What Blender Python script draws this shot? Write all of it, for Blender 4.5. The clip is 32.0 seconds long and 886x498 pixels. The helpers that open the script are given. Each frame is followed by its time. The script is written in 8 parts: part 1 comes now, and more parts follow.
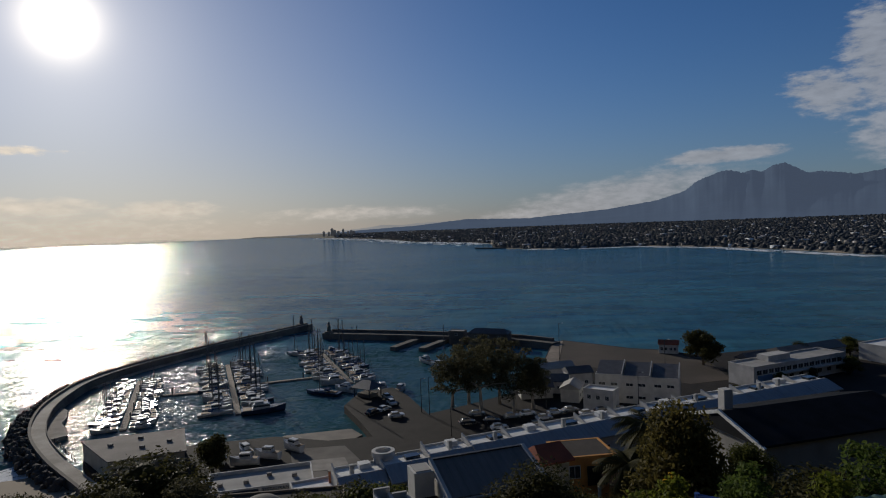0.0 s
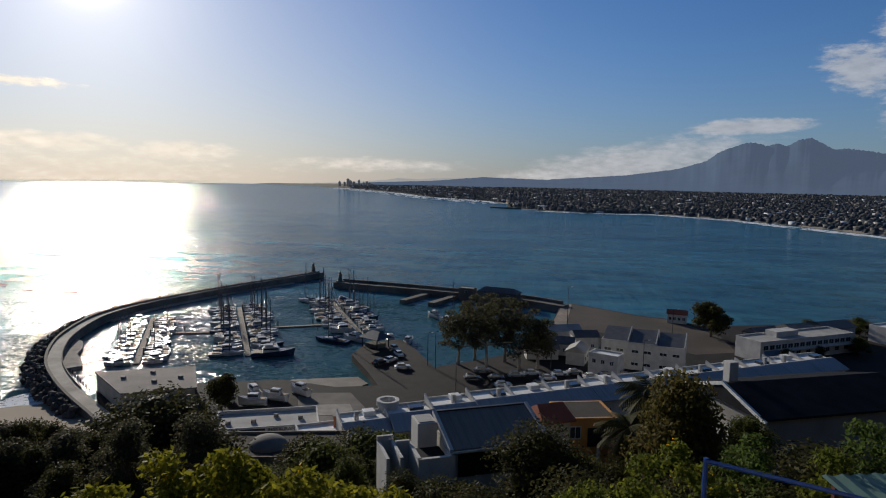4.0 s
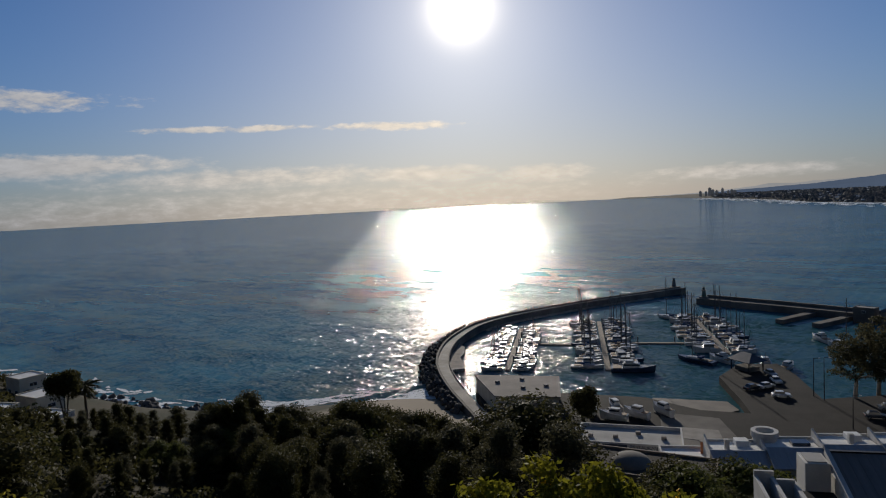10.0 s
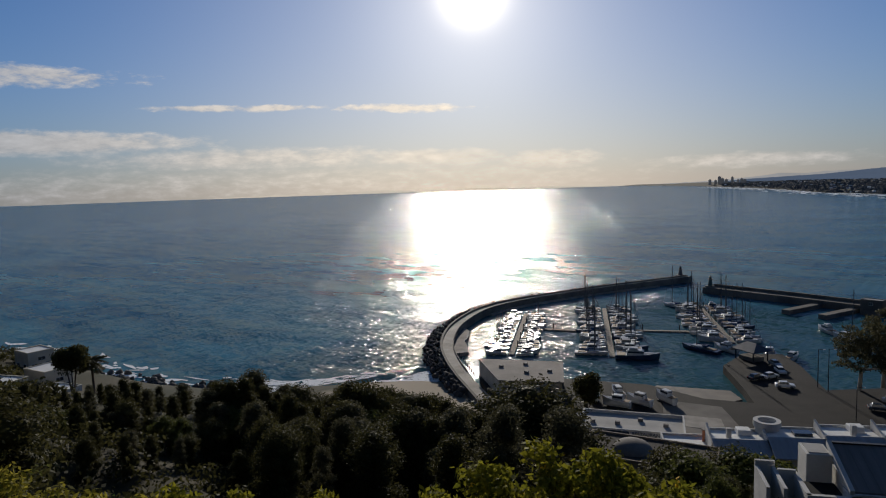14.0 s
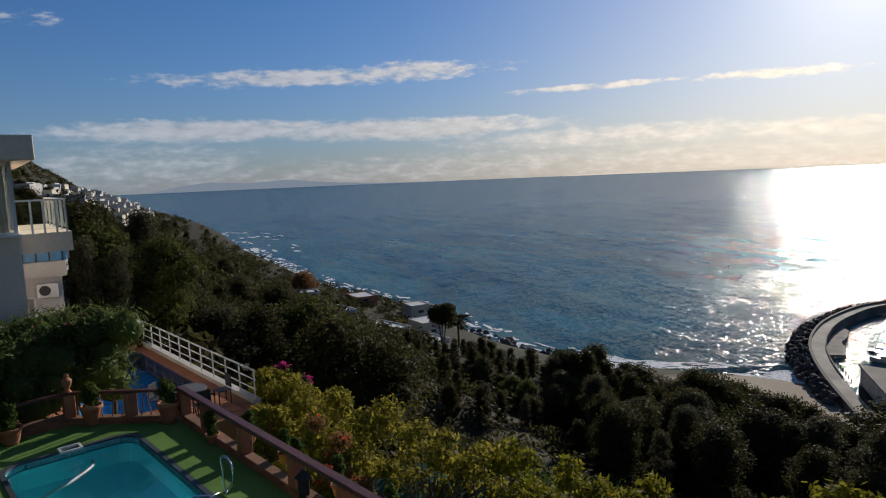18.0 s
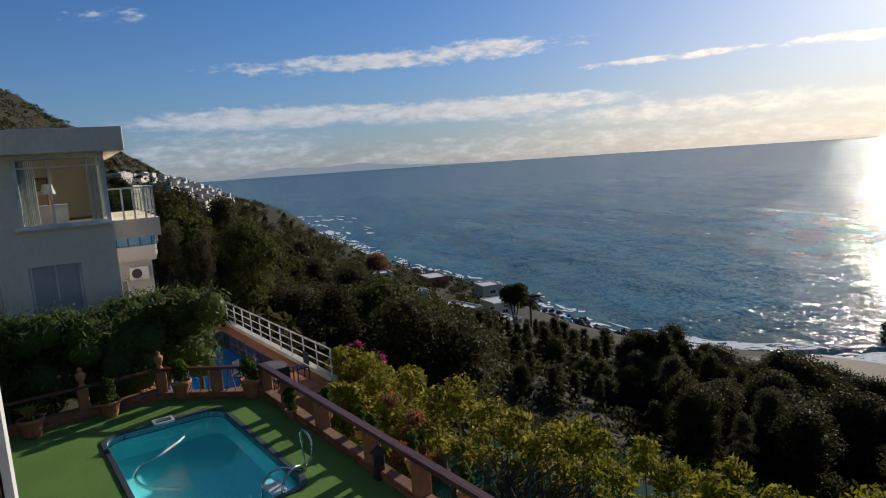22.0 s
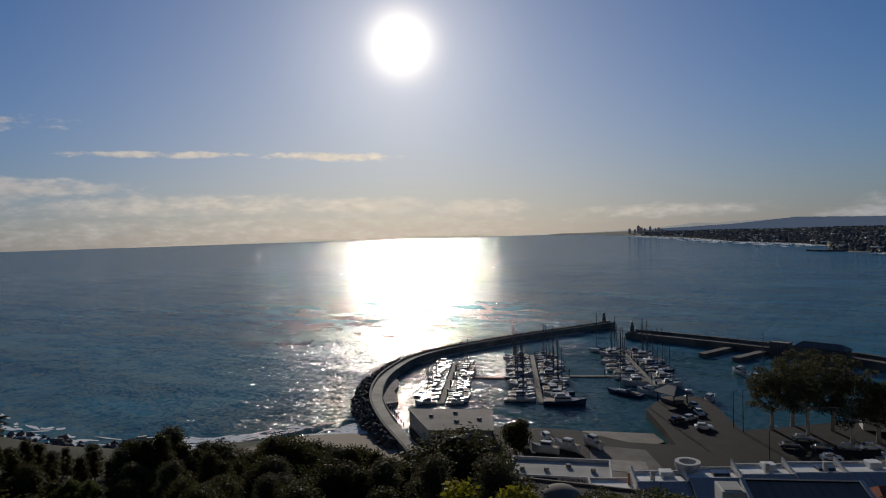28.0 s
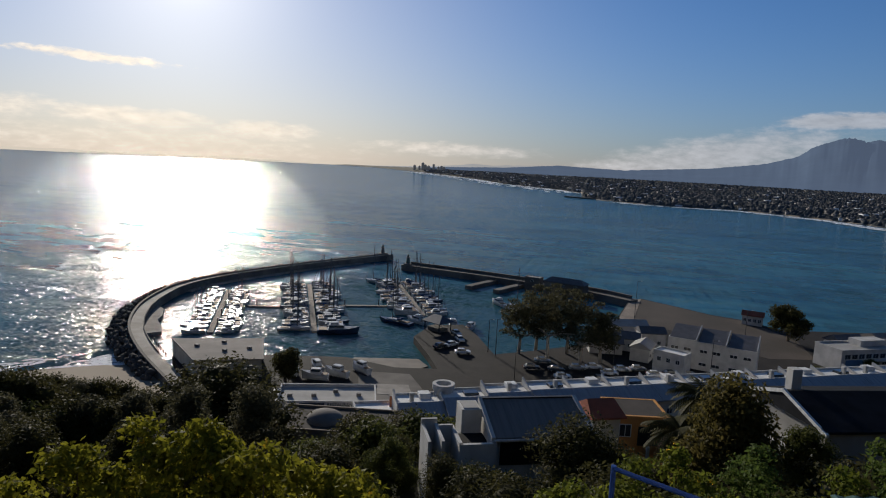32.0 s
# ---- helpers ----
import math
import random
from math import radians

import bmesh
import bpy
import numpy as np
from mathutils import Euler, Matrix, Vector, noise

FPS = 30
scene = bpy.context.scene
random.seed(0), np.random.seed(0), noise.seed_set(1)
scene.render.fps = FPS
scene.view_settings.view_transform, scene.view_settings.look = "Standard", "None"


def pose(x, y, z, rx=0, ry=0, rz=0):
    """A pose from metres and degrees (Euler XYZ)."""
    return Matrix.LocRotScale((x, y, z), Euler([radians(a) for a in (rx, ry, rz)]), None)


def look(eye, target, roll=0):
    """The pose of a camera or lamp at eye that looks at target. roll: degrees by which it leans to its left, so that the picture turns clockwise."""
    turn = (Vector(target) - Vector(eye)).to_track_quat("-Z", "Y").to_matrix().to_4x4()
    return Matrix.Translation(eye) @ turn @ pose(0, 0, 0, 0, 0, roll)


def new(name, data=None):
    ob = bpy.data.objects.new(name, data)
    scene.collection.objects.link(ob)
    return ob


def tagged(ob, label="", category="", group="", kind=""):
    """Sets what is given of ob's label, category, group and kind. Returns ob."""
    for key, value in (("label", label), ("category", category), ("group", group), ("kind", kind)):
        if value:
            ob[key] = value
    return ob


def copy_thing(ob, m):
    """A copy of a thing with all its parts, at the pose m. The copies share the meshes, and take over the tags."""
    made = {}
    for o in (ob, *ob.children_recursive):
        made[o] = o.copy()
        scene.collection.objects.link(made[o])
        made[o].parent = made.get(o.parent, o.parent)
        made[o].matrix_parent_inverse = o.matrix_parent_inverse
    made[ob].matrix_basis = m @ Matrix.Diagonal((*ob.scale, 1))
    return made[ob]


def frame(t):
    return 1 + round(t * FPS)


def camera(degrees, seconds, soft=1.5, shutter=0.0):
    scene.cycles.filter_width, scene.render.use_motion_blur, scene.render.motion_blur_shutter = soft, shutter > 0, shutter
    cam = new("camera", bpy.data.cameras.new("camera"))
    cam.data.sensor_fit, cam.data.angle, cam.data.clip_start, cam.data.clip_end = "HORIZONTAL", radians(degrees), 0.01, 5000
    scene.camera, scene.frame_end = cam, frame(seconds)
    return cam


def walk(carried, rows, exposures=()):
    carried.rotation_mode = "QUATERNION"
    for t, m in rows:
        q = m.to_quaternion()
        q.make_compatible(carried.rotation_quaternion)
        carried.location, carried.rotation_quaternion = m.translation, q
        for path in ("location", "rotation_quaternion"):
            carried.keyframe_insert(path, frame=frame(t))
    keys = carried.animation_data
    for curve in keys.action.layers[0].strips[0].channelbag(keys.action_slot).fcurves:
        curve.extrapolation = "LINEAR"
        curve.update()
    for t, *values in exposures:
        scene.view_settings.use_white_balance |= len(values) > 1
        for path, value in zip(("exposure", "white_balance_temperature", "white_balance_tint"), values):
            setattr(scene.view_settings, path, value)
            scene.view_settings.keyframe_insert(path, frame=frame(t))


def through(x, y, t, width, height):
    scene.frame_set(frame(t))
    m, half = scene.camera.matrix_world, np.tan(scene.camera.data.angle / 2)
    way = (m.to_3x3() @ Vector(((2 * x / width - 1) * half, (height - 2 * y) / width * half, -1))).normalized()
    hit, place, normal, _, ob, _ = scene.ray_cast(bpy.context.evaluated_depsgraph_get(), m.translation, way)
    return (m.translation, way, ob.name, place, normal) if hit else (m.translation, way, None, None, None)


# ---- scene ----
EXPOSURES = [(0, -0.8), (1, -0.7), (2, -0.42), (3, -0.5), (3.5, -0.4), (6, -0.2), (7, -0.62), (8, -0.66), (9, -0.66), (12, -0.5), (13, -0.46), (15, -0.58), (17.5, -0.27), (19, -0.12), (20, -0.26), (21.3, -0.2), (22, 0.0), (23, 0.08), (24, -0.27), (24.5, -0.35), (27, -0.66), (28, -0.82), (29, -0.9), (30, -0.34), (32, -0.27)]
cam = camera(68.57, 32.0, soft=1.1)

PATH = [
    (0, pose(0.011, 0.000, 52.018, 87.748, 2.292, 6.488)),
    (0.5, pose(-0.009, -0.033, 52.015, 87.570, 2.282, 7.681)),
    (1, pose(-0.089, -0.025, 52.016, 86.728, 2.055, 9.387)),
    (1.5, pose(-0.105, -0.018, 52.007, 86.201, 1.233, 10.720)),
    (2, pose(-0.127, -0.031, 51.994, 85.350, 0.590, 11.570)),
    (2.5, pose(-0.129, -0.027, 51.989, 84.758, -0.407, 10.604)),
    (3, pose(-0.120, -0.012, 51.984, 84.591, -0.876, 9.287)),
    (3.5, pose(-0.117, -0.017, 51.990, 84.443, -1.051, 7.751)),
    (5.5, pose(-0.139, -0.030, 51.988, 81.864, -0.597, 9.473)),
    (6, pose(-0.115, -0.002, 51.990, 81.895, -0.076, 11.096)),
    (6.5, pose(-0.102, -0.012, 51.994, 83.965, 0.735, 16.183)),
    (7, pose(-0.123, -0.046, 51.993, 85.380, 1.405, 19.203)),
    (7.5, pose(-0.156, -0.025, 51.981, 85.777, 2.155, 24.599)),
    (8, pose(-0.189, -0.021, 51.982, 86.035, 2.913, 30.179)),
    (8.5, pose(-0.207, -0.007, 51.991, 86.445, 3.268, 35.471)),
    (9, pose(-0.279, 0.002, 51.988, 86.075, 3.142, 37.205)),
    (9.5, pose(-0.322, -0.005, 51.976, 85.928, 3.113, 37.778)),
    (10, pose(-0.338, -0.024, 51.985, 85.747, 2.900, 38.439)),
    (10.5, pose(-0.348, -0.037, 51.992, 85.600, 2.901, 38.668)),
    (11, pose(-0.365, -0.049, 51.987, 85.538, 2.286, 35.925)),
    (11.5, pose(-0.364, -0.053, 51.971, 85.231, 1.291, 28.564)),
    (12, pose(-0.371, -0.000, 51.956, 84.832, 0.020, 23.185)),
    (12.5, pose(-0.373, 0.043, 51.950, 84.541, -0.203, 21.408)),
    (13, pose(-0.367, 0.042, 51.947, 84.403, 0.167, 22.407)),
    (13.5, pose(-0.350, 0.034, 51.968, 84.295, 0.886, 29.931)),
    (14, pose(-0.347, 0.045, 51.973, 84.329, 1.810, 39.117)),
    (14.5, pose(-0.391, 0.107, 51.943, 84.510, 2.564, 47.725)),
    (15, pose(-0.442, 0.172, 51.897, 84.683, 3.088, 54.408)),
    (15.5, pose(-0.448, 0.200, 51.885, 84.567, 3.297, 57.869)),
    (17.5, pose(-0.291, 0.214, 51.932, 83.787, 2.658, 67.666)),
    (18, pose(-0.290, 0.206, 51.938, 83.421, 2.355, 69.296)),
    (18.5, pose(-0.291, 0.205, 51.937, 82.840, 2.348, 70.496)),
    (19, pose(-0.308, 0.206, 51.935, 82.262, 2.388, 71.664)),
    (19.5, pose(-0.282, 0.204, 51.939, 81.859, 2.415, 71.991)),
    (20, pose(-0.256, 0.206, 51.958, 81.955, 2.496, 71.824)),
    (20.5, pose(-0.252, 0.208, 51.951, 81.983, 2.507, 71.166)),
    (21, pose(-0.272, 0.207, 51.933, 81.884, 2.650, 70.457)),
    (21.5, pose(-0.313, 0.231, 51.912, 81.746, 3.006, 70.689)),
    (22, pose(-0.282, 0.233, 51.920, 82.032, 3.900, 75.423)),
    (22.5, pose(-0.238, 0.238, 51.937, 81.989, 4.181, 77.581)),
    (23, pose(-0.200, 0.250, 51.957, 82.158, 3.996, 77.452)),
    (23.5, pose(-0.192, 0.256, 51.967, 82.376, 3.491, 76.924)),
    (24, pose(-0.189, 0.253, 51.970, 84.804, 2.687, 74.408)),
    (24.5, pose(-0.195, 0.254, 51.965, 86.560, 1.979, 73.059)),
    (26.5, pose(-0.081, -0.035, 51.956, 87.225, 2.910, 60.112)),
    (27, pose(-0.037, -0.112, 51.959, 87.327, 2.555, 53.136)),
    (27.5, pose(0.018, -0.196, 51.973, 87.639, 1.887, 42.988)),
    (28, pose(0.115, -0.301, 51.988, 88.404, 1.679, 32.914)),
    (28.5, pose(0.233, -0.406, 52.022, 89.766, 0.757, 23.243)),
    (29, pose(0.379, -0.471, 52.074, 90.204, 0.403, 22.042)),
    (29.5, pose(0.464, -0.491, 52.140, 88.059, 1.420, 16.138)),
    (30, pose(0.526, -0.458, 52.187, 84.886, -2.301, 15.352)),
    (30.5, pose(0.904, -0.240, 52.160, 83.938, -2.744, 15.451)),
    (31, pose(1.239, -0.008, 52.164, 83.111, -2.488, 14.847)),
    (31.5, pose(1.329, 0.207, 52.123, 82.870, -3.465, 11.288)),
    (32, pose(1.444, 0.355, 52.064, 82.474, -2.909, 14.464)),
]
walk(cam, PATH, EXPOSURES)

# ---------------------------------------------------------------- light
SKY_STRENGTH, CLOUD_BASE, CLOUD_SUN = 0.07, 7.8, 7.0
GLARE_CORE, GLARE_MID, GLARE_WIDE = 34.0, 6.5, 2.9
HAZE, HAZE_SUN = 4.5, 8.0
SUN_AZ, SUN_EL = 36.1, 16.0          # degrees, azimuth counted from +y towards -x
sun_dir = Vector((-math.sin(radians(SUN_AZ)) * math.cos(radians(SUN_EL)),
                  math.cos(radians(SUN_AZ)) * math.cos(radians(SUN_EL)), math.sin(radians(SUN_EL))))
sun = new("sun", bpy.data.lights.new("sun", "SUN"))
sun.data.energy, sun.data.angle, sun.data.color = 4.8, radians(0.6), (1.0, 0.93, 0.82)
sun.matrix_world = look((0, 0, 300), Vector((0, 0, 300)) - sun_dir)

world = bpy.data.worlds.new("sky")
world.use_nodes = True
scene.world = world
wn, wl = world.node_tree.nodes, world.node_tree.links
for node in list(wn):
    wn.remove(node)


def wmath(op, a, b=None, c=None):
    node = wn.new("ShaderNodeMath")
    node.operation = op
    for k, v in enumerate((a, b, c)):
        if v is None:
            continue
        if isinstance(v, (int, float)):
            node.inputs[k].default_value = v
        else:
            wl.new(v, node.inputs[k])
    return node.outputs[0]


coord = wn.new("ShaderNodeTexCoord")
sep = wn.new("ShaderNodeSeparateXYZ")
wl.new(coord.outputs["Generated"], sep.inputs[0])
dx, dy, dz = sep.outputs
lifted = wn.new("ShaderNodeCombineXYZ")      # the sea sheet ends a little below the true horizon
wl.new(dx, lifted.inputs[0]), wl.new(dy, lifted.inputs[1])
wl.new(wmath("MAXIMUM", wmath("ADD", dz, 0.014), 0.004), lifted.inputs[2])
sky = wn.new("ShaderNodeTexSky")
sky.sky_type, sky.sun_disc = "NISHITA", False
sky.sun_elevation, sky.sun_rotation = radians(SUN_EL), radians(-SUN_AZ)
sky.altitude, sky.air_density, sky.dust_density, sky.ozone_density = 0, 1.0, 0.15, 3.0
wl.new(lifted.outputs[0], sky.inputs[0])
azimuth = wmath("MULTIPLY", wmath("ARCTAN2", wmath("MULTIPLY", dx, -1.0), dy), 57.2958)
elevation = wmath("MULTIPLY", wmath("ARCSINE", dz), 57.2958)
flat = wn.new("ShaderNodeCombineXYZ")
wl.new(wmath("MULTIPLY", azimuth, 0.34), flat.inputs[0])
wl.new(elevation, flat.inputs[1])


def wnoise(scale, detail, shift):
    node, at = wn.new("ShaderNodeTexNoise"), wn.new("ShaderNodeVectorMath")
    at.operation = "ADD"
    at.inputs[1].default_value = (shift, shift * 0.7, shift)
    wl.new(flat.outputs[0], at.inputs[0])
    wl.new(at.outputs[0], node.inputs["Vector"])
    node.inputs["Scale"].default_value, node.inputs["Detail"].default_value = scale, detail
    node.inputs["Roughness"].default_value = 0.62
    return node.outputs[0]


billow, wisp = wnoise(1.7, 8, 3.0), wnoise(0.7, 6, 11.0)
# clouds: azimuth, elevation, half width, half height, tilt, thickness
CLOUDS = [
    (78.5, 8.5, 17.0, 0.85, -0.02, 1.0), (70.5, 8.9, 6.5, 0.8, 0.03, 0.9), (56.0, 6.75, 8.0, 0.33, -0.015, 0.9),
    (42.5, 6.65, 7.0, 0.45, 0.02, 1.0), (89.0, 4.3, 14.0, 1.1, 0.0, 1.2), (72.0, 4.0, 15.0, 1.1, 0.0, 1.25),
    (55.0, 2.6, 16.0, 1.1, 0.0, 0.8), (40.0, 2.4, 8.0, 0.9, 0.0, 0.9), (29.5, 1.9, 5.0, 1.0, 0.0, 0.95),
    (14.0, 1.2, 9.0, 0.75, 0.0, 0.8), (-24.5, 8.6, 3.5, 2.2, 0.15, 1.3),
    (-28.0, 10.5, 3.5, 4.6, 0.1, 1.5), (-30.0, 5.5, 5.0, 3.2, 0.0, 1.2), (-7.0, 1.3, 14.0, 2.1, -0.17, 1.0), (-17.0, 4.6, 5.5, 0.75, -0.03, 1.5),
    (101.0, 12.2, 3.0, 0.5, 0.0, 0.3), (94.0, 1.6, 10.0, 2.2, 0.0, 0.55), (60.0, 0.6, 45.0, 1.6, 0.0, 0.45),
]
cover = None
for ca, ce, cw, ch, tilt, thick in CLOUDS:
    da = wmath("SUBTRACT", azimuth, ca)
    de = wmath("SUBTRACT", wmath("SUBTRACT", elevation, ce), wmath("MULTIPLY", da, tilt))
    r2 = wmath("ADD", wmath("POWER", wmath("ABSOLUTE", wmath("DIVIDE", da, cw)), 2.0),
               wmath("POWER", wmath("ABSOLUTE", wmath("DIVIDE", de, ch)), 2.0))
    m = wmath("MULTIPLY", wmath("SUBTRACT", 1.0, r2), thick)
    m = wmath("MAXIMUM", m, -1.0)
    cover = m if cover is None else wmath("MAXIMUM", cover, m)
ragged = wmath("ADD", wmath("MULTIPLY", wmath("SUBTRACT", billow, 0.5), 3.4), wmath("MULTIPLY", wmath("SUBTRACT", wisp, 0.5), 1.5))
density = wn.new("ShaderNodeMapRange")
density.interpolation_type = "SMOOTHSTEP"
density.inputs["From Min"].default_value, density.inputs["From Max"].default_value = 0.0, 1.2
low = wmath("MINIMUM", wmath("MAXIMUM", wmath("MULTIPLY", elevation, 0.16), 0.5), 1.0)
wl.new(wmath("ADD", wmath("MULTIPLY", cover, 1.1), wmath("MULTIPLY", ragged, low)), density.inputs["Value"])
near_sun = wn.new("ShaderNodeVectorMath")
near_sun.operation = "DOT_PRODUCT"
wl.new(coord.outputs["Generated"], near_sun.inputs[0])
near_sun.inputs[1].default_value = sun_dir
towards = wmath("MAXIMUM", near_sun.outputs["Value"], 0.0)
# clouds: brighter towards the sun, with greyer bellies
cloud_light = wmath("ADD", CLOUD_BASE, wmath("MULTIPLY", wmath("POWER", towards, 6.0), CLOUD_SUN))
belly = wmath("ADD", 0.62, wmath("MULTIPLY", billow, 0.75))
cloud_col = wn.new("ShaderNodeMix")
cloud_col.data_type = "RGBA"
cloud_col.inputs[6].default_value, cloud_col.inputs[7].default_value = (0.84, 0.92, 1.07, 1), (1.16, 1.0, 0.80, 1)
wl.new(wmath("POWER", towards, 4.0), cloud_col.inputs[0])
cloud_rad = wn.new("ShaderNodeVectorMath")
cloud_rad.operation = "SCALE"
wl.new(cloud_col.outputs[2], cloud_rad.inputs[0])
wl.new(wmath("MULTIPLY", cloud_light, belly), cloud_rad.inputs["Scale"])
mixed = wn.new("ShaderNodeMix")
mixed.data_type = "RGBA"
wl.new(wmath("MULTIPLY", density.outputs[0], 0.86), mixed.inputs[0])
tinted = wn.new("ShaderNodeVectorMath")
tinted.operation = "MULTIPLY"
high = wn.new("ShaderNodeMapRange")          # the deep blue belt gives way to paler sky overhead
high.interpolation_type = "SMOOTHSTEP"
for key, v in (("From Min", 24.0), ("From Max", 60.0)):
    high.inputs[key].default_value = v
wl.new(elevation, high.inputs["Value"])
tint = wn.new("ShaderNodeMix")
tint.data_type = "RGBA"
tint.inputs[6].default_value, tint.inputs[7].default_value = (0.55, 0.92, 1.40, 1), (1.0, 0.97, 0.98, 1)
wl.new(high.outputs[0], tint.inputs[0])
wl.new(tint.outputs[2], tinted.inputs[1])
wl.new(sky.outputs[0], tinted.inputs[0])
# pale sea haze low over the horizon, warmer below the sun
haze_col = wn.new("ShaderNodeMix")
haze_col.data_type = "RGBA"
haze_col.inputs[6].default_value, haze_col.inputs[7].default_value = (0.79, 0.93, 1.09, 1), (1.22, 0.99, 0.78, 1)
wl.new(wmath("POWER", towards, 2.6), haze_col.inputs[0])
haze_rad = wn.new("ShaderNodeVectorMath")
haze_rad.operation = "SCALE"
wl.new(haze_col.outputs[2], haze_rad.inputs[0])
wl.new(wmath("ADD", HAZE, wmath("MULTIPLY", wmath("POWER", towards, 8.0), HAZE_SUN)), haze_rad.inputs["Scale"])
hazed = wn.new("ShaderNodeMix")
hazed.data_type = "RGBA"
wl.new(wmath("MULTIPLY", wmath("EXPONENT", wmath("MULTIPLY", wmath("MAXIMUM", elevation, 0.0), wmath("SUBTRACT", wmath("MULTIPLY", wmath("POWER", towards, 5.0), 0.13), 0.22))), 0.94), hazed.inputs[0])
wl.new(tinted.outputs[0], hazed.inputs[6])
wl.new(haze_rad.outputs[0], hazed.inputs[7])
wl.new(hazed.outputs[2], mixed.inputs[6])
wl.new(cloud_rad.outputs[0], mixed.inputs[7])
# the dazzling air round the sun
glare = wmath("ADD", wmath("MULTIPLY", wmath("POWER", towards, 1300.0), GLARE_CORE),
              wmath("ADD", wmath("MULTIPLY", wmath("POWER", towards, 120.0), GLARE_MID), wmath("MULTIPLY", wmath("POWER", towards, 14.0), GLARE_WIDE)))
glare_col = wn.new("ShaderNodeVectorMath")
glare_col.operation = "SCALE"
glare_col.inputs[0].default_value = (1.04, 0.90, 0.70)
wl.new(glare, glare_col.inputs["Scale"])
total = wn.new("ShaderNodeVectorMath")
total.operation = "ADD"
wl.new(mixed.outputs[2], total.inputs[0])
wl.new(glare_col.outputs[0], total.inputs[1])
background = wn.new("ShaderNodeBackground")
background.inputs["Strength"].default_value = SKY_STRENGTH
wl.new(total.outputs[0], background.inputs["Color"])
wout = wn.new("ShaderNodeOutputWorld")
wl.new(background.outputs[0], wout.inputs["Surface"])

# ---------------------------------------------------------------- materials
MATS = {}


def mat(name, a, b=None, rough=0.7, scale=1.0, fine=12.0, bump=0.2, metal=0.0, spread=0.12, each=0.0, spec=0.5, stretch=(1, 1, 1), glow=None):
    """Two colours mixed by coarse stains and fine grain, with relief; each: how far repeats differ in value."""
    if name in MATS:
        return MATS[name]
    m = bpy.data.materials.new(name)
    m.use_nodes = True
    n, l = m.node_tree.nodes, m.node_tree.links
    p = n["Principled BSDF"]
    p.inputs["Roughness"].default_value, p.inputs["Metallic"].default_value = rough, metal
    p.inputs["Specular IOR Level"].default_value = spec if rough < 0.7 else spec * 0.3
    b = b or tuple(c * 0.7 for c in a)
    tc, mp = n.new("ShaderNodeTexCoord"), n.new("ShaderNodeMapping")
    mp.inputs["Scale"].default_value = stretch
    l.new(tc.outputs["Object"], mp.inputs["Vector"])
    big, small = n.new("ShaderNodeTexNoise"), n.new("ShaderNodeTexNoise")
    for t, s, d in ((big, scale, 5), (small, fine, 4)):
        t.inputs["Scale"].default_value, t.inputs["Detail"].default_value = s, d
        l.new(mp.outputs[0], t.inputs["Vector"])
    ramp = n.new("ShaderNodeMapRange")
    ramp.inputs["From Min"].default_value, ramp.inputs["From Max"].default_value = 0.35, 0.65
    l.new(big.outputs[0], ramp.inputs["Value"])
    mix = n.new("ShaderNodeMix")
    mix.data_type = "RGBA"
    mix.inputs[6].default_value, mix.inputs[7].default_value = (*a, 1), (*b, 1)
    l.new(ramp.outputs[0], mix.inputs[0])
    val = n.new("ShaderNodeHueSaturation")
    l.new(mix.outputs[2], val.inputs["Color"])
    grain = n.new("ShaderNodeMapRange")
    grain.inputs["To Min"].default_value, grain.inputs["To Max"].default_value = 1 - spread, 1 + spread
    l.new(small.outputs[0], grain.inputs["Value"])
    level = grain.outputs[0]
    if each:
        oi, er, mu = n.new("ShaderNodeObjectInfo"), n.new("ShaderNodeMapRange"), n.new("ShaderNodeMath")
        er.inputs["To Min"].default_value, er.inputs["To Max"].default_value = 1 - each, 1 + each
        l.new(oi.outputs["Random"], er.inputs["Value"])
        mu.operation = "MULTIPLY"
        l.new(er.outputs[0], mu.inputs[0]), l.new(level, mu.inputs[1])
        level = mu.outputs[0]
    l.new(level, val.inputs["Value"])
    l.new(val.outputs[0], p.inputs["Base Color"])
    if bump:
        bp = n.new("ShaderNodeBump")
        bp.inputs["Strength"].default_value, bp.inputs["Distance"].default_value = bump, 0.05
        l.new(small.outputs[0], bp.inputs["Height"])
        l.new(bp.outputs[0], p.inputs["Normal"])
    if glow:
        p.inputs["Emission Color"].default_value, p.inputs["Emission Strength"].default_value = (*glow[:3], 1), glow[3]
    MATS[name] = m
    return m


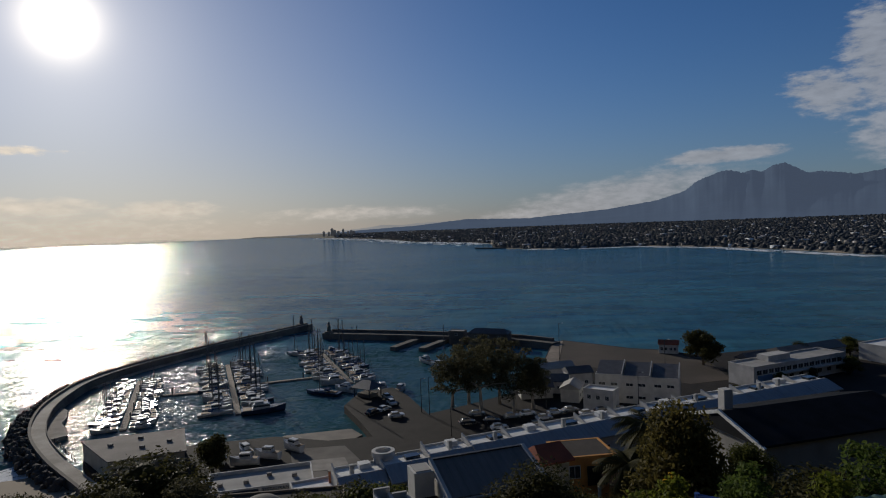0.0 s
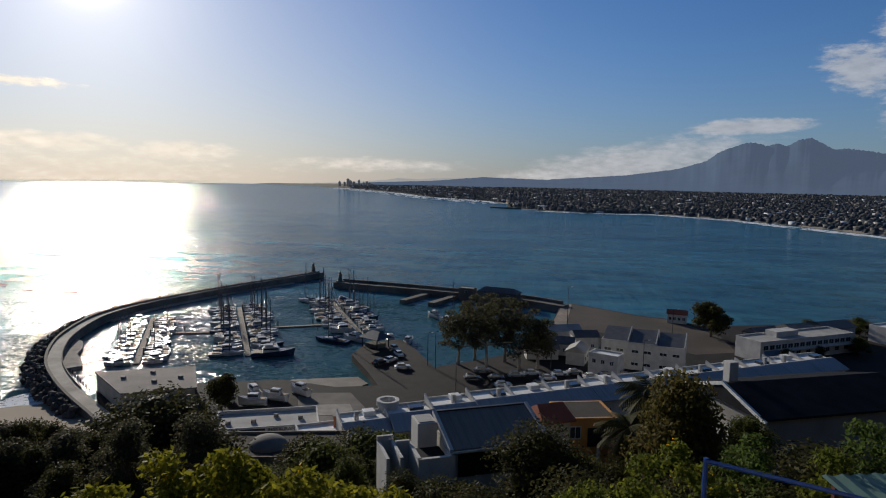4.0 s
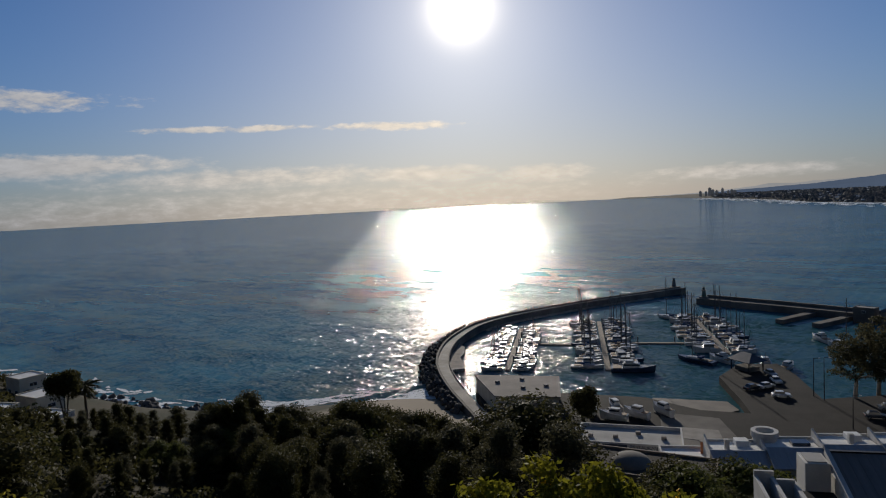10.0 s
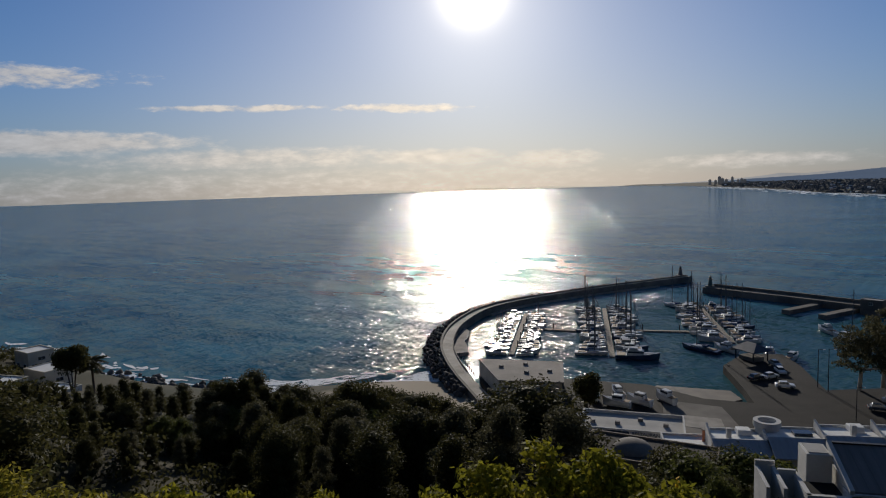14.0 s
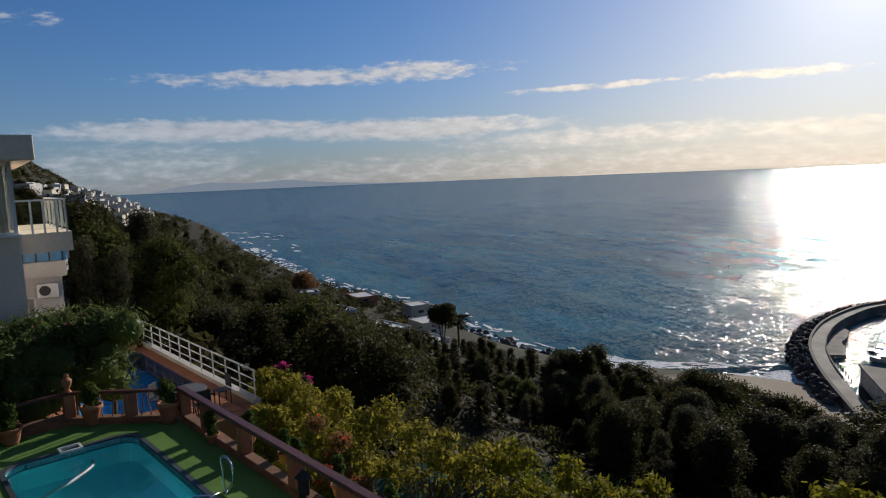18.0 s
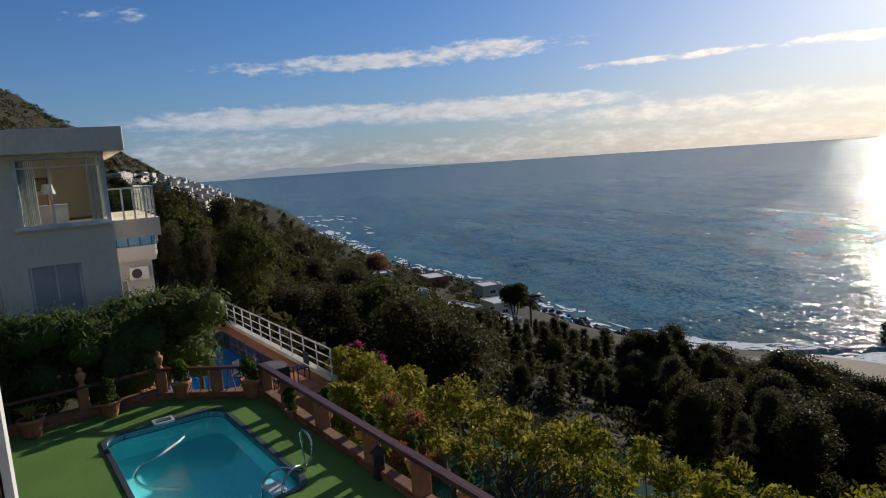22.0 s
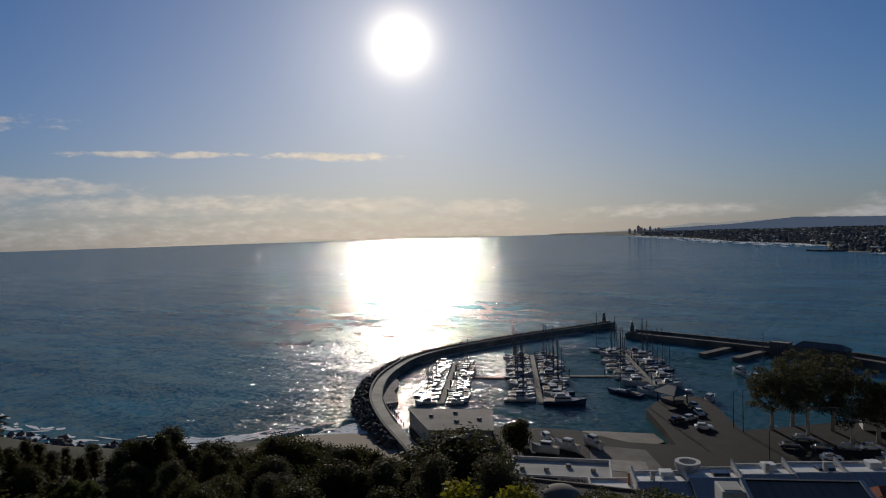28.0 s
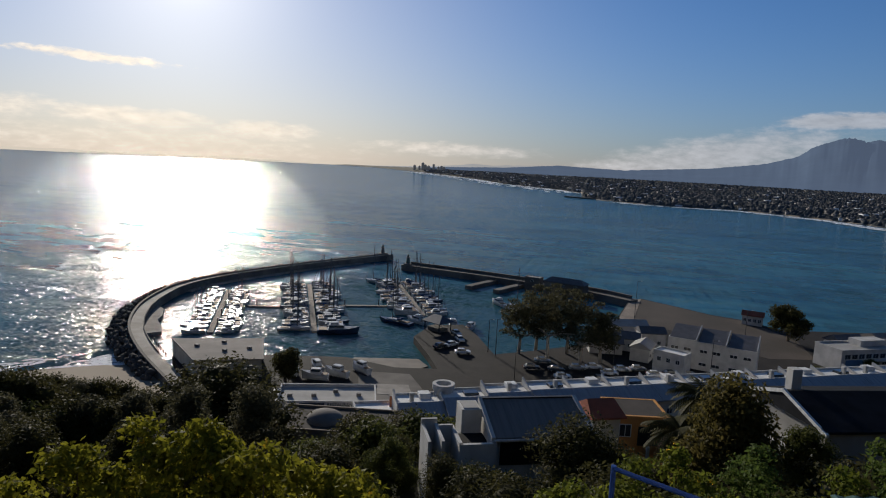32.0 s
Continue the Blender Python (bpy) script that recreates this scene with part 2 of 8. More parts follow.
def leaf_mat(name, a, b, sheen=0.6, through=0.5):
    """Leaves: colour differs leaf by leaf, and light from behind shines through."""
    if name in MATS:
        return MATS[name]
    m = bpy.data.materials.new(name)
    m.use_nodes = True
    n, l = m.node_tree.nodes, m.node_tree.links
    p = n["Principled BSDF"]
    p.inputs["Roughness"].default_value, p.inputs["Specular IOR Level"].default_value = sheen, 0.04
    geo, noi, tc = n.new("ShaderNodeNewGeometry"), n.new("ShaderNodeTexNoise"), n.new("ShaderNodeTexCoord")
    noi.inputs["Scale"].default_value = 0.7
    l.new(tc.outputs["Object"], noi.inputs["Vector"])
    add = n.new("ShaderNodeMath")
    add.operation = "MULTIPLY_ADD"
    add.inputs[1].default_value = 0.6
    sub = n.new("ShaderNodeMath")
    sub.operation = "SUBTRACT"
    sub.inputs[1].default_value = 0.13
    l.new(noi.outputs[0], sub.inputs[0])
    l.new(geo.outputs["Random Per Island"], add.inputs[0]), l.new(sub.outputs[0], add.inputs[2])
    mix = n.new("ShaderNodeMix")
    mix.data_type = "RGBA"
    mix.inputs[6].default_value, mix.inputs[7].default_value = (*a, 1), (*b, 1)
    l.new(add.outputs[0], mix.inputs[0])
    l.new(mix.outputs[2], p.inputs["Base Color"])
    tr, sh, out = n.new("ShaderNodeBsdfTranslucent"), n.new("ShaderNodeMixShader"), n["Material Output"]
    sh.inputs[0].default_value = through
    l.new(mix.outputs[2], tr.inputs["Color"])
    l.new(p.outputs[0], sh.inputs[1]), l.new(tr.outputs[0], sh.inputs[2])
    l.new(sh.outputs[0], out.inputs["Surface"])
    MATS[name] = m
    return m


def glass_mat(name, tint=(0.9, 0.95, 0.95), dark=0.0):
    if name in MATS:
        return MATS[name]
    m = bpy.data.materials.new(name)
    m.use_nodes = True
    n, l = m.node_tree.nodes, m.node_tree.links
    n.remove(n["Principled BSDF"])
    gl, tr, mx, fr = n.new("ShaderNodeBsdfGlossy"), n.new("ShaderNodeBsdfTransparent"), n.new("ShaderNodeMixShader"), n.new("ShaderNodeFresnel")
    gl.inputs["Roughness"].default_value = 0.02
    tr.inputs["Color"].default_value = (*tint, 1)
    fr.inputs["IOR"].default_value = 1.5
    l.new(fr.outputs[0], mx.inputs[0]), l.new(tr.outputs[0], mx.inputs[1]), l.new(gl.outputs[0], mx.inputs[2])
    l.new(mx.outputs[0], n["Material Output"].inputs["Surface"])
    MATS[name] = m
    return m


def sea_mat():
    m = MATS["sea_water"] = bpy.data.materials.new("sea_water")
    m.use_nodes = True
    n, l = m.node_tree.nodes, m.node_tree.links
    p = n["Principled BSDF"]
    tc = n.new("ShaderNodeTexCoord")

    def noi(scale, detail, stretch, turn=0.0, rough=0.55):
        mp, t = n.new("ShaderNodeMapping"), n.new("ShaderNodeTexNoise")
        mp.inputs["Scale"].default_value, mp.inputs["Rotation"].default_value = stretch, (0, 0, radians(turn))
        l.new(tc.outputs["Object"], mp.inputs["Vector"]), l.new(mp.outputs[0], t.inputs["Vector"])
        t.inputs["Scale"].default_value, t.inputs["Detail"].default_value, t.inputs["Roughness"].default_value = scale, detail, rough
        return t.outputs[0]

    def ma(op, a, b):
        node = n.new("ShaderNodeMath")
        node.operation = op
        for k, v in enumerate((a, b)):
            if isinstance(v, (int, float)):
                node.inputs[k].default_value = v
            else:
                l.new(v, node.inputs[k])
        return node.outputs[0]

    patches = noi(0.006, 5, (1, 2.6, 1), 25)
    mix = n.new("ShaderNodeMix")
    mix.data_type = "RGBA"
    mix.inputs[6].default_value, mix.inputs[7].default_value = (*SEA_DEEP, 1), (*SEA_PALE, 1)
    band = n.new("ShaderNodeMapRange")
    band.inputs["From Min"].default_value, band.inputs["From Max"].default_value = 0.42, 0.58
    l.new(ma("ADD", ma("MULTIPLY", patches, 0.55), ma("MULTIPLY", noi(0.03, 5, (1, 2.2, 1), 25), 0.45)), band.inputs["Value"])
    l.new(band.outputs[0], mix.inputs[0])
    n.remove(p)
    swell, rows_ = noi(0.024, 2, (1, 2.4, 1), 20), noi(0.050, 2, (2.6, 0.30, 1), -20)
    gust, squall = noi(0.012, 6, (1, 2.5, 1), 30), noi(0.035, 4, (1, 1.6, 1), 35)

    def facets(scale, stretch, turn, amount):
        """Slopes of wind waves, as a vector that tips the surface's normal."""
        mp, t, v, k = n.new("ShaderNodeMapping"), n.new("ShaderNodeTexNoise"), n.new("ShaderNodeVectorMath"), n.new("ShaderNodeVectorMath")
        mp.inputs["Scale"].default_value, mp.inputs["Rotation"].default_value = stretch, (0, 0, radians(turn))
        l.new(tc.outputs["Object"], mp.inputs["Vector"]), l.new(mp.outputs[0], t.inputs["Vector"])
        t.inputs["Scale"].default_value, t.inputs["Detail"].default_value, t.inputs["Roughness"].default_value = scale, 1.5, 0.5
        v.operation, k.operation = "SUBTRACT", "MULTIPLY"
        v.inputs[1].default_value, k.inputs[1].default_value = (0.5, 0.5, 0.5), (amount, amount, 0.0)
        l.new(t.outputs["Color"], v.inputs[0]), l.new(v.outputs[0], k.inputs[0])
        return k.outputs[0]

    def vadd(a, b):
        node = n.new("ShaderNodeVectorMath")
        node.operation = "ADD"
        l.new(a, node.inputs[0]), l.new(b, node.inputs[1])
        return node.outputs[0]

    chop = vadd(vadd(facets(1.8, (1.0, 1.3, 1), -25, CHOP * 0.9), facets(0.8, (0.8, 1.4, 1), -25, CHOP)), vadd(facets(0.3, (0.7, 1.6, 1), -20, CHOP * 0.45), vadd(facets(0.09, (0.6, 1.8, 1), -15, CHOP * 0.4), facets(0.022, (0.5, 2.2, 1), -10, CHOP * 0.3))))
    # calm water behind the breakwater
    sub, ln, calm = n.new("ShaderNodeVectorMath"), n.new("ShaderNodeVectorMath"), n.new("ShaderNodeMapRange")
    sub.operation, ln.operation = "SUBTRACT", "LENGTH"
    sub.inputs[1].default_value = (-58, 170, 0)
    l.new(tc.outputs["Object"], sub.inputs[0]), l.new(sub.outputs[0], ln.inputs[0])
    l.new(ln.outputs["Value"], calm.inputs["Value"])
    for key, v in (("From Min", 48), ("From Max", 85), ("To Min", 0.8), ("To Max", 1.0)):
        calm.inputs[key].default_value = v
    blow = n.new("ShaderNodeMapRange")
    l.new(ma("ADD", ma("MULTIPLY", gust, 0.6), ma("MULTIPLY", squall, 0.4)), blow.inputs["Value"])
    for key, v in (("From Min", 0.36), ("From Max", 0.64), ("To Min", 0.6), ("To Max", 1.35)):
        blow.inputs[key].default_value = v
    height = ma("ADD", ma("MULTIPLY", swell, 1.5), ma("MULTIPLY", rows_, 1.6))
    bp = n.new("ShaderNodeBump")
    bp.inputs["Distance"].default_value = 1.0
    power = ma("MULTIPLY", blow.outputs[0], calm.outputs[0])
    l.new(ma("MULTIPLY", power, SEA_BUMP), bp.inputs["Strength"])
    l.new(height, bp.inputs["Height"])
    tip, unit = n.new("ShaderNodeVectorMath"), n.new("ShaderNodeVectorMath")
    tip.operation, unit.operation = "SCALE", "NORMALIZE"
    l.new(chop, tip.inputs[0]), l.new(power, tip.inputs["Scale"])
    l.new(vadd(bp.outputs[0], tip.outputs[0]), unit.inputs[0])
    body, mirror, both, fres, share = (n.new("ShaderNode" + k) for k in ("BsdfDiffuse", "BsdfGlossy", "MixShader", "Fresnel", "MapRange"))
    # greyer, darker water inside the harbour
    inner, basin_mix = n.new("ShaderNodeMapRange"), n.new("ShaderNodeMix")
    basin_mix.data_type = "RGBA"
    basin_mix.inputs[6].default_value = (0.026, 0.088, 0.105, 1)
    inner.inputs["From Min"].default_value, inner.inputs["From Max"].default_value = 90, 120
    l.new(ln.outputs["Value"], inner.inputs["Value"]), l.new(inner.outputs[0], basin_mix.inputs[0]), l.new(mix.outputs[2], basin_mix.inputs[7])
    l.new(basin_mix.outputs[2], body.inputs["Color"]), l.new(bp.outputs[0], body.inputs["Normal"])
    mirror.inputs["Roughness"].default_value = SEA_ROUGH
    l.new(unit.outputs[0], mirror.inputs["Normal"])
    fres.inputs["IOR"].default_value = 1.33
    # a ruffled sea mirrors less at a flat angle than still water does
    for key, v in (("From Min", 0.02), ("From Max", 0.75), ("To Min", 0.02), ("To Max", SEA_MIRROR)):
        share.inputs[key].default_value = v
    l.new(fres.outputs[0], share.inputs["Value"]), l.new(share.outputs[0], both.inputs[0])
    l.new(body.outputs[0], both.inputs[1]), l.new(mirror.outputs[0], both.inputs[2])
    l.new(both.outputs[0], n["Material Output"].inputs["Surface"])
    return m


SEA_DEEP, SEA_PALE, SEA_BUMP, SEA_ROUGH, CHOP, SEA_MIRROR = (0.015, 0.088, 0.132), (0.042, 0.172, 0.228), 0.6, 0.085, 1.38, 0.48
concrete = mat("concrete", (0.33, 0.30, 0.26), (0.21, 0.19, 0.165), 0.85, 0.3, 6, 0.3)
wet_concrete = mat("damp_pale_concrete", (0.42, 0.38, 0.33), (0.22, 0.195, 0.165), 0.85, 0.12, 3, 0.4, spread=0.25)
quay_stone = mat("quay_concrete", (0.19, 0.17, 0.145), (0.11, 0.10, 0.088), 0.9, 0.15, 3, 0.3)
rock = mat("rock", (0.16, 0.145, 0.13), (0.08, 0.075, 0.07), 0.9, 0.4, 4, 0.6, each=0.3)
asphalt = mat("asphalt", (0.026, 0.022, 0.020), (0.016, 0.014, 0.013), 0.9, 0.2, 20, 0.3)
scrub_ground = mat("scrub_ground", (0.06, 0.055, 0.03), (0.10, 0.075, 0.045), 0.95, 0.09, 1.2, 0.6, spread=0.4)
white_wall = mat("white_plaster", (0.60, 0.58, 0.545), (0.47, 0.455, 0.425), 0.85, 0.5, 10, 0.15)

# ---------------------------------------------------------------- helpers for meshes
def link_mesh(name, verts, faces, material, parent=None, label="", smooth=False):
    me = bpy.data.meshes.new(name)
    me.from_pydata([tuple(v) for v in verts], [], faces)
    me.materials.append(material)
    if smooth:
        me.polygons.foreach_set("use_smooth", [True] * len(me.polygons))
    ob = new(name, me)
    if parent:
        ob.parent = parent
    if label:
        ob["label"] = label
    return ob


def part(name, bm, material, parent=None, label="", smooth=False):
    me = bpy.data.meshes.new(name)
    bm.to_mesh(me)
    bm.free()
    me.materials.append(material)
    if smooth:
        me.polygons.foreach_set("use_smooth", [True] * len(me.polygons))
    ob = new(name, me)
    if parent:
        ob.parent = parent
    if label:
        ob["label"] = label
    return ob


def box(bm, sx, sy, sz, m=None, bevel=0.0):
    """A box on its base centre, sizes in full, at the pose m."""
    r = bmesh.ops.create_cube(bm, size=1.0, matrix=Matrix.Translation((0, 0, sz / 2)) @ Matrix.Diagonal((sx, sy, sz, 1)))
    if bevel:
        edges = list({e for v in r["verts"] for e in v.link_edges})
        out = bmesh.ops.bevel(bm, geom=edges, offset=bevel, segments=1, affect="EDGES")
        verts = list({v for f in out["faces"] for v in f.verts} | {v for v in r["verts"] if v.is_valid})
    else:
        verts = r["verts"]
    if m is not None:
        bmesh.ops.transform(bm, matrix=m, verts=verts)
    return verts


def boxed(*sizes, at=None, bevel=0.0):
    bm = bmesh.new()
    box(bm, *sizes, m=at, bevel=bevel)
    return bm


def rod(bm, a, b, r0, r1=None, seg=8):
    a, b = Vector(a), Vector(b)
    m = Matrix.Translation((a + b) / 2) @ (b - a).to_track_quat("Z", "Y").to_matrix().to_4x4()
    return bmesh.ops.create_cone(bm, cap_ends=True, segments=seg, radius1=r0, radius2=r0 if r1 is None else r1, depth=(b - a).length, matrix=m)["verts"]


def prism(bm, outline, z0, z1):
    """An upright prism over an outline of (x, y), counter-clockwise."""
    n = len(outline)
    lo = [bm.verts.new((x, y, z0)) for x, y in outline]
    hi = [bm.verts.new((x, y, z1)) for x, y in outline]
    bm.faces.new(hi)
    bm.faces.new(lo[::-1])
    for k in range(n):
        bm.faces.new((lo[k], lo[(k + 1) % n], hi[(k + 1) % n], hi[k]))


def thing(name, at, label, category, group="", kind=""):
    ob = new(name)
    ob.matrix_basis = at
    return tagged(ob, label, category, group, kind)


# ---------------------------------------------------------------- ground and sea
FOOT = [(-4800, -560), (-1475, -88), (-900, -2), (-730, 13), (-526, 25), (-317, 49), (-266, 63), (-237, 72), (-195, 75), (-169, 79), (-150, 86),
        (-134, 86), (-122, 98), (-105, 112), (-80, 112), (-55, 98), (-30, 103), (0, 112), (35, 130), (90, 160), (180, 215), (400, 330), (4800, 900)]
PROFILE_D = [0, 8, 22, 40, 57, 80, 105, 125, 180, 230, 400, 900, 6000]
PROFILE_Z = [0, 2, 5, 10, 16.5, 27, 40, 45, 82, 116, 205, 380, 820]
COAST_AZ = [-40, -26.5, -16.4, -9.9, -5.3, -0.9, 2.0, 2.3, 4.5, 8.9, 11.9, 16.6, 20, 24]
COAST_R = [760, 831, 1051, 1153, 1127, 1167, 1240, 1500, 1692, 1947, 2462, 3425, 4400, 4890]
# level building plots: x, y, half width, half depth, turn, height, soft edge
PADS = [(-24.5, -10.5, 4, 5.5, 10, 45.9, 3), (0, -6, 7, 5, 0, 45.9, 5), (-4, 52, 9, 6, 15, 24.5, 6), (6, 57, 5, 5, 10, 24.5, 5), (24.5, 59.5, 10, 6, 22, 28.5, 6),
        (-36, 88, 10, 6, 15, 7.5, 6), (-12.5, -3.5, 5.6, 4.6, 21.5, 44.4, 2.5), (-25.5, -2.8, 5.2, 3.2, 21, 43.6, 2.0)]


def ground_z(x, y):
    x, y = np.asarray(x, float), np.asarray(y, float)
    best, inside = np.full(x.shape, 1e9), np.zeros(x.shape, bool)
    for (ax, ay), (bx, by) in zip(FOOT, FOOT[1:]):
        ux, uy = bx - ax, by - ay
        t = np.clip(((x - ax) * ux + (y - ay) * uy) / (ux * ux + uy * uy), 0, 1)
        best = np.minimum(best, np.hypot(x - ax - t * ux, y - ay - t * uy))
        inside |= (x >= ax) & (x < bx) & (y < ay + (x - ax) / ux * uy)
    lumps = 0.5 * np.sin(x * 0.21 + 1.3 * np.sin(y * 0.13)) * np.sin(y * 0.17 + np.sin(x * 0.09))
    z = np.where(inside, 2.2 + np.interp(best, PROFILE_D, PROFILE_Z) + lumps * np.clip(best / 60, 0, 1) * (1 + best / 60), np.maximum(-5, 2.2 - np.interp(x, (-150, -135), (0.42, 0.13)) * best))
    crag = np.abs(np.sin(x * 0.021 + 1.7 * np.sin(y * 0.017)) * np.sin(y * 0.026 + x * 0.004)) + 0.5 * np.abs(np.sin(x * 0.055 + y * 0.043) * np.sin(y * 0.062))
    z = z + np.where(inside, crag * np.clip((best - 170) / 200, 0, 1) * 26 - np.clip((best - 170) / 200, 0, 1) * 10, 0)
    for px, py, hw, hd, turn, pz, soft in PADS:
        c, s = math.cos(radians(turn)), math.sin(radians(turn))
        u, v = (x - px) * c + (y - py) * s, -(x - px) * s + (y - py) * c
        out = np.hypot(np.maximum(np.abs(u) - hw, 0), np.maximum(np.abs(v) - hd, 0))
        k = np.clip(1 - out / soft, 0, 1)
        k = k * k * (3 - 2 * k)
        z = z * (1 - k) + pz * k
    az, r = np.degrees(np.arctan2(-x, y)), np.hypot(x, y)
    rc = np.interp(az, COAST_AZ, COAST_R)
    far = np.where((az > -60) & (az < 24) & (r > rc), np.minimum(8, (r - rc) * 0.08) + np.maximum(r - rc - 300, 0) * 0.003, -9)
    return np.maximum(z, far)


def build_ground():
    n, k = 320, 7.0
    u = np.sinh(k * np.linspace(-1, 1, n)) * 4850 / math.sinh(k)
    gx, gy = np.meshgrid(u - 15, u + 25)
    gz = ground_z(gx, gy)
    verts = np.stack([gx, gy, gz], -1).reshape(-1, 3)
    keep = np.hypot(verts[:, 0], verts[:, 1]) < 4930
    faces = []
    for j in range(n - 1):
        for i in range(n - 1):
            q = (j * n + i, j * n + i + 1, (j + 1) * n + i + 1, (j + 1) * n + i)
            if keep[list(q)].all():
                faces.append(q)
    ob = link_mesh("ground", verts.tolist(), faces, ground_mat(), smooth=True)
    return tagged(ob, "dry scrub-covered hillside falling to beach and harbour", "ground", kind="structure")


def ground_mat():
    m = mat("hillside", (0.024, 0.027, 0.013), (0.05, 0.04, 0.024), 0.95, 0.05, 1.1, 0.8, spread=0.5)
    n, l = m.node_tree.nodes, m.node_tree.links
    p = n["Principled BSDF"]
    src = p.inputs["Base Color"].links[0].from_socket
    geo, sp, mr, mx = n.new("ShaderNodeNewGeometry"), n.new("ShaderNodeSeparateXYZ"), n.new("ShaderNodeMapRange"), n.new("ShaderNodeMix")
    l.new(geo.outputs["Position"], sp.inputs[0])
    l.new(sp.outputs[2], mr.inputs["Value"])
    mr.inputs["From Min"].default_value, mr.inputs["From Max"].default_value = 2.4, 3.6
    mx.data_type = "RGBA"
    mx.inputs[6].default_value = (0.30, 0.25, 0.19, 1)
    west = n.new("ShaderNodeMapRange")          # sand only at the beach beside the harbour
    west.inputs["From Min"].default_value, west.inputs["From Max"].default_value = -126, -118
    west.inputs["To Min"].default_value, west.inputs["To Max"].default_value = 1.0, 0.0
    l.new(sp.outputs[0], west.inputs["Value"])
    either = n.new("ShaderNodeMath")
    either.operation = "MAXIMUM"
    l.new(mr.outputs[0], either.inputs[0]), l.new(west.outputs[0], either.inputs[1])
    l.new(either.outputs[0], mx.inputs[0]), l.new(src, mx.inputs[7])
    l.new(mx.outputs[2], p.inputs["Base Color"])
    return m


def build_sea():
    bm = bmesh.new()
    rings = [0, 60, 140, 260, 420, 700, 1200, 2200, 4930]
    prev = None
    for r in rings:
        ring = [bm.verts.new((r * math.cos(a * math.tau / 96), r * math.sin(a * math.tau / 96), 0)) for a in range(96)] if r else [bm.verts.new((0, 0, 0))]
        if prev:
            for k in range(96):
                if len(prev) == 1:
                    bm.faces.new((prev[0], ring[k], ring[(k + 1) % 96]))
                else:
                    bm.faces.new((prev[k], ring[k], ring[(k + 1) % 96], prev[(k + 1) % 96]))
        prev = ring
    return tagged(part("sea", bm, sea_mat()), "wind-ruffled blue-green bay glittering under a low sun", "water", kind="structure")


build_sea()


def ridge(name, rows, dist, depth, colour, glow, label, seed):
    """A far range from azimuth and elevation of its crest, with folds on its near slope; glow: haze as emission."""
    rng = random.Random(seed)
    a0, a1 = rows[0][0], rows[-1][0]
    n, levels = 480, 12
    verts, faces = [], []
    for k in range(n + 1):
        az = a0 + (a1 - a0) * k / n
        el = float(np.interp(az, [r[0] for r in rows], [r[1] for r in rows])) if a1 > a0 else float(np.interp(-az, [-r[0] for r in rows], [r[1] for r in rows]))
        top = 52 + dist * math.tan(radians(el)) + dist * (0.0006 * noise.noise((az * 2.1, seed, 0)) + 0.0007 * max(0.0, el) * abs(noise.noise((az * 3.3, seed, 4))) + 0.0004 * max(0.0, el) * noise.noise((az * 9.0, seed, 8)))
        for j in range(levels + 1):
            f = j / levels
            r = dist - depth * (1 - f) + depth * 0.03 * noise.noise((az * 0.9, f * 2.2, seed)) * (1 - f) * (f > 0)
            z = -4 + (top + 4) * f ** 1.7 * (1 + (0.05 * noise.noise((az * 1.3, f * 3.0, seed + 5)) if 0 < f < 1 else 0))
            verts.append((-math.sin(radians(az)) * r, math.cos(radians(az)) * r, z))
    w = levels + 1
    for k in range(n):
        for j in range(levels):
            q = (k * w + j, (k + 1) * w + j, (k + 1) * w + j + 1, k * w + j + 1)
            faces.append(q if a1 < a0 else q[::-1])
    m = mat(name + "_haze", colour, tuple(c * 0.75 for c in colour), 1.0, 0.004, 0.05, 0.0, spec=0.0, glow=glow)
    return tagged(link_mesh(name, verts, faces, m, smooth=True), label, "mountain", kind="structure")


# blue of distance: haze put into the range's colour and a faint emission
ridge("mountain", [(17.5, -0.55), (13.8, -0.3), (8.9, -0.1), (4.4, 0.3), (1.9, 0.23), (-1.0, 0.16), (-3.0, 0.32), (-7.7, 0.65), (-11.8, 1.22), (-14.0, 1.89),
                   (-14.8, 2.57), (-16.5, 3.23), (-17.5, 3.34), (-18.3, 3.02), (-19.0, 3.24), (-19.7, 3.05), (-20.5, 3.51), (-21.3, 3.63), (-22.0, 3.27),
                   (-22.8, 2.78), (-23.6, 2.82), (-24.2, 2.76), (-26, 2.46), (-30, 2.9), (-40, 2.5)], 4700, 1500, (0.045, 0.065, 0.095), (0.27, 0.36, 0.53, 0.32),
      "dark mountain range with jagged peaks beyond the town, painted blue with haze", 3)
# paler ranges: haze put in as emission, warm towards the sun
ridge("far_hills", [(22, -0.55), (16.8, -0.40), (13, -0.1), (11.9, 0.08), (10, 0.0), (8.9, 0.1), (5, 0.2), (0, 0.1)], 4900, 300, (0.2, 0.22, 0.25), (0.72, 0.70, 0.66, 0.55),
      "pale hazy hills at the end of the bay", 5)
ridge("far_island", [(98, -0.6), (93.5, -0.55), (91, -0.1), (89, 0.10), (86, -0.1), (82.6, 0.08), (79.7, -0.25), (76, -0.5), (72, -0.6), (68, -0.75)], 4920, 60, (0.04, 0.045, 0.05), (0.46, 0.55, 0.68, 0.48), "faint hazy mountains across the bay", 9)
ridge("far_coast", [(63, -0.75), (58, -0.55), (52, -0.45), (46, -0.4), (44.5, -0.35), (41, -0.5), (34, -0.5), (29, -0.42), (27, -0.5), (22, -0.55)], 4920, 60, (0.04, 0.045, 0.05), (0.95, 0.84, 0.70, 0.85), "far coast line with sunlit haze painted as a glow", 10)

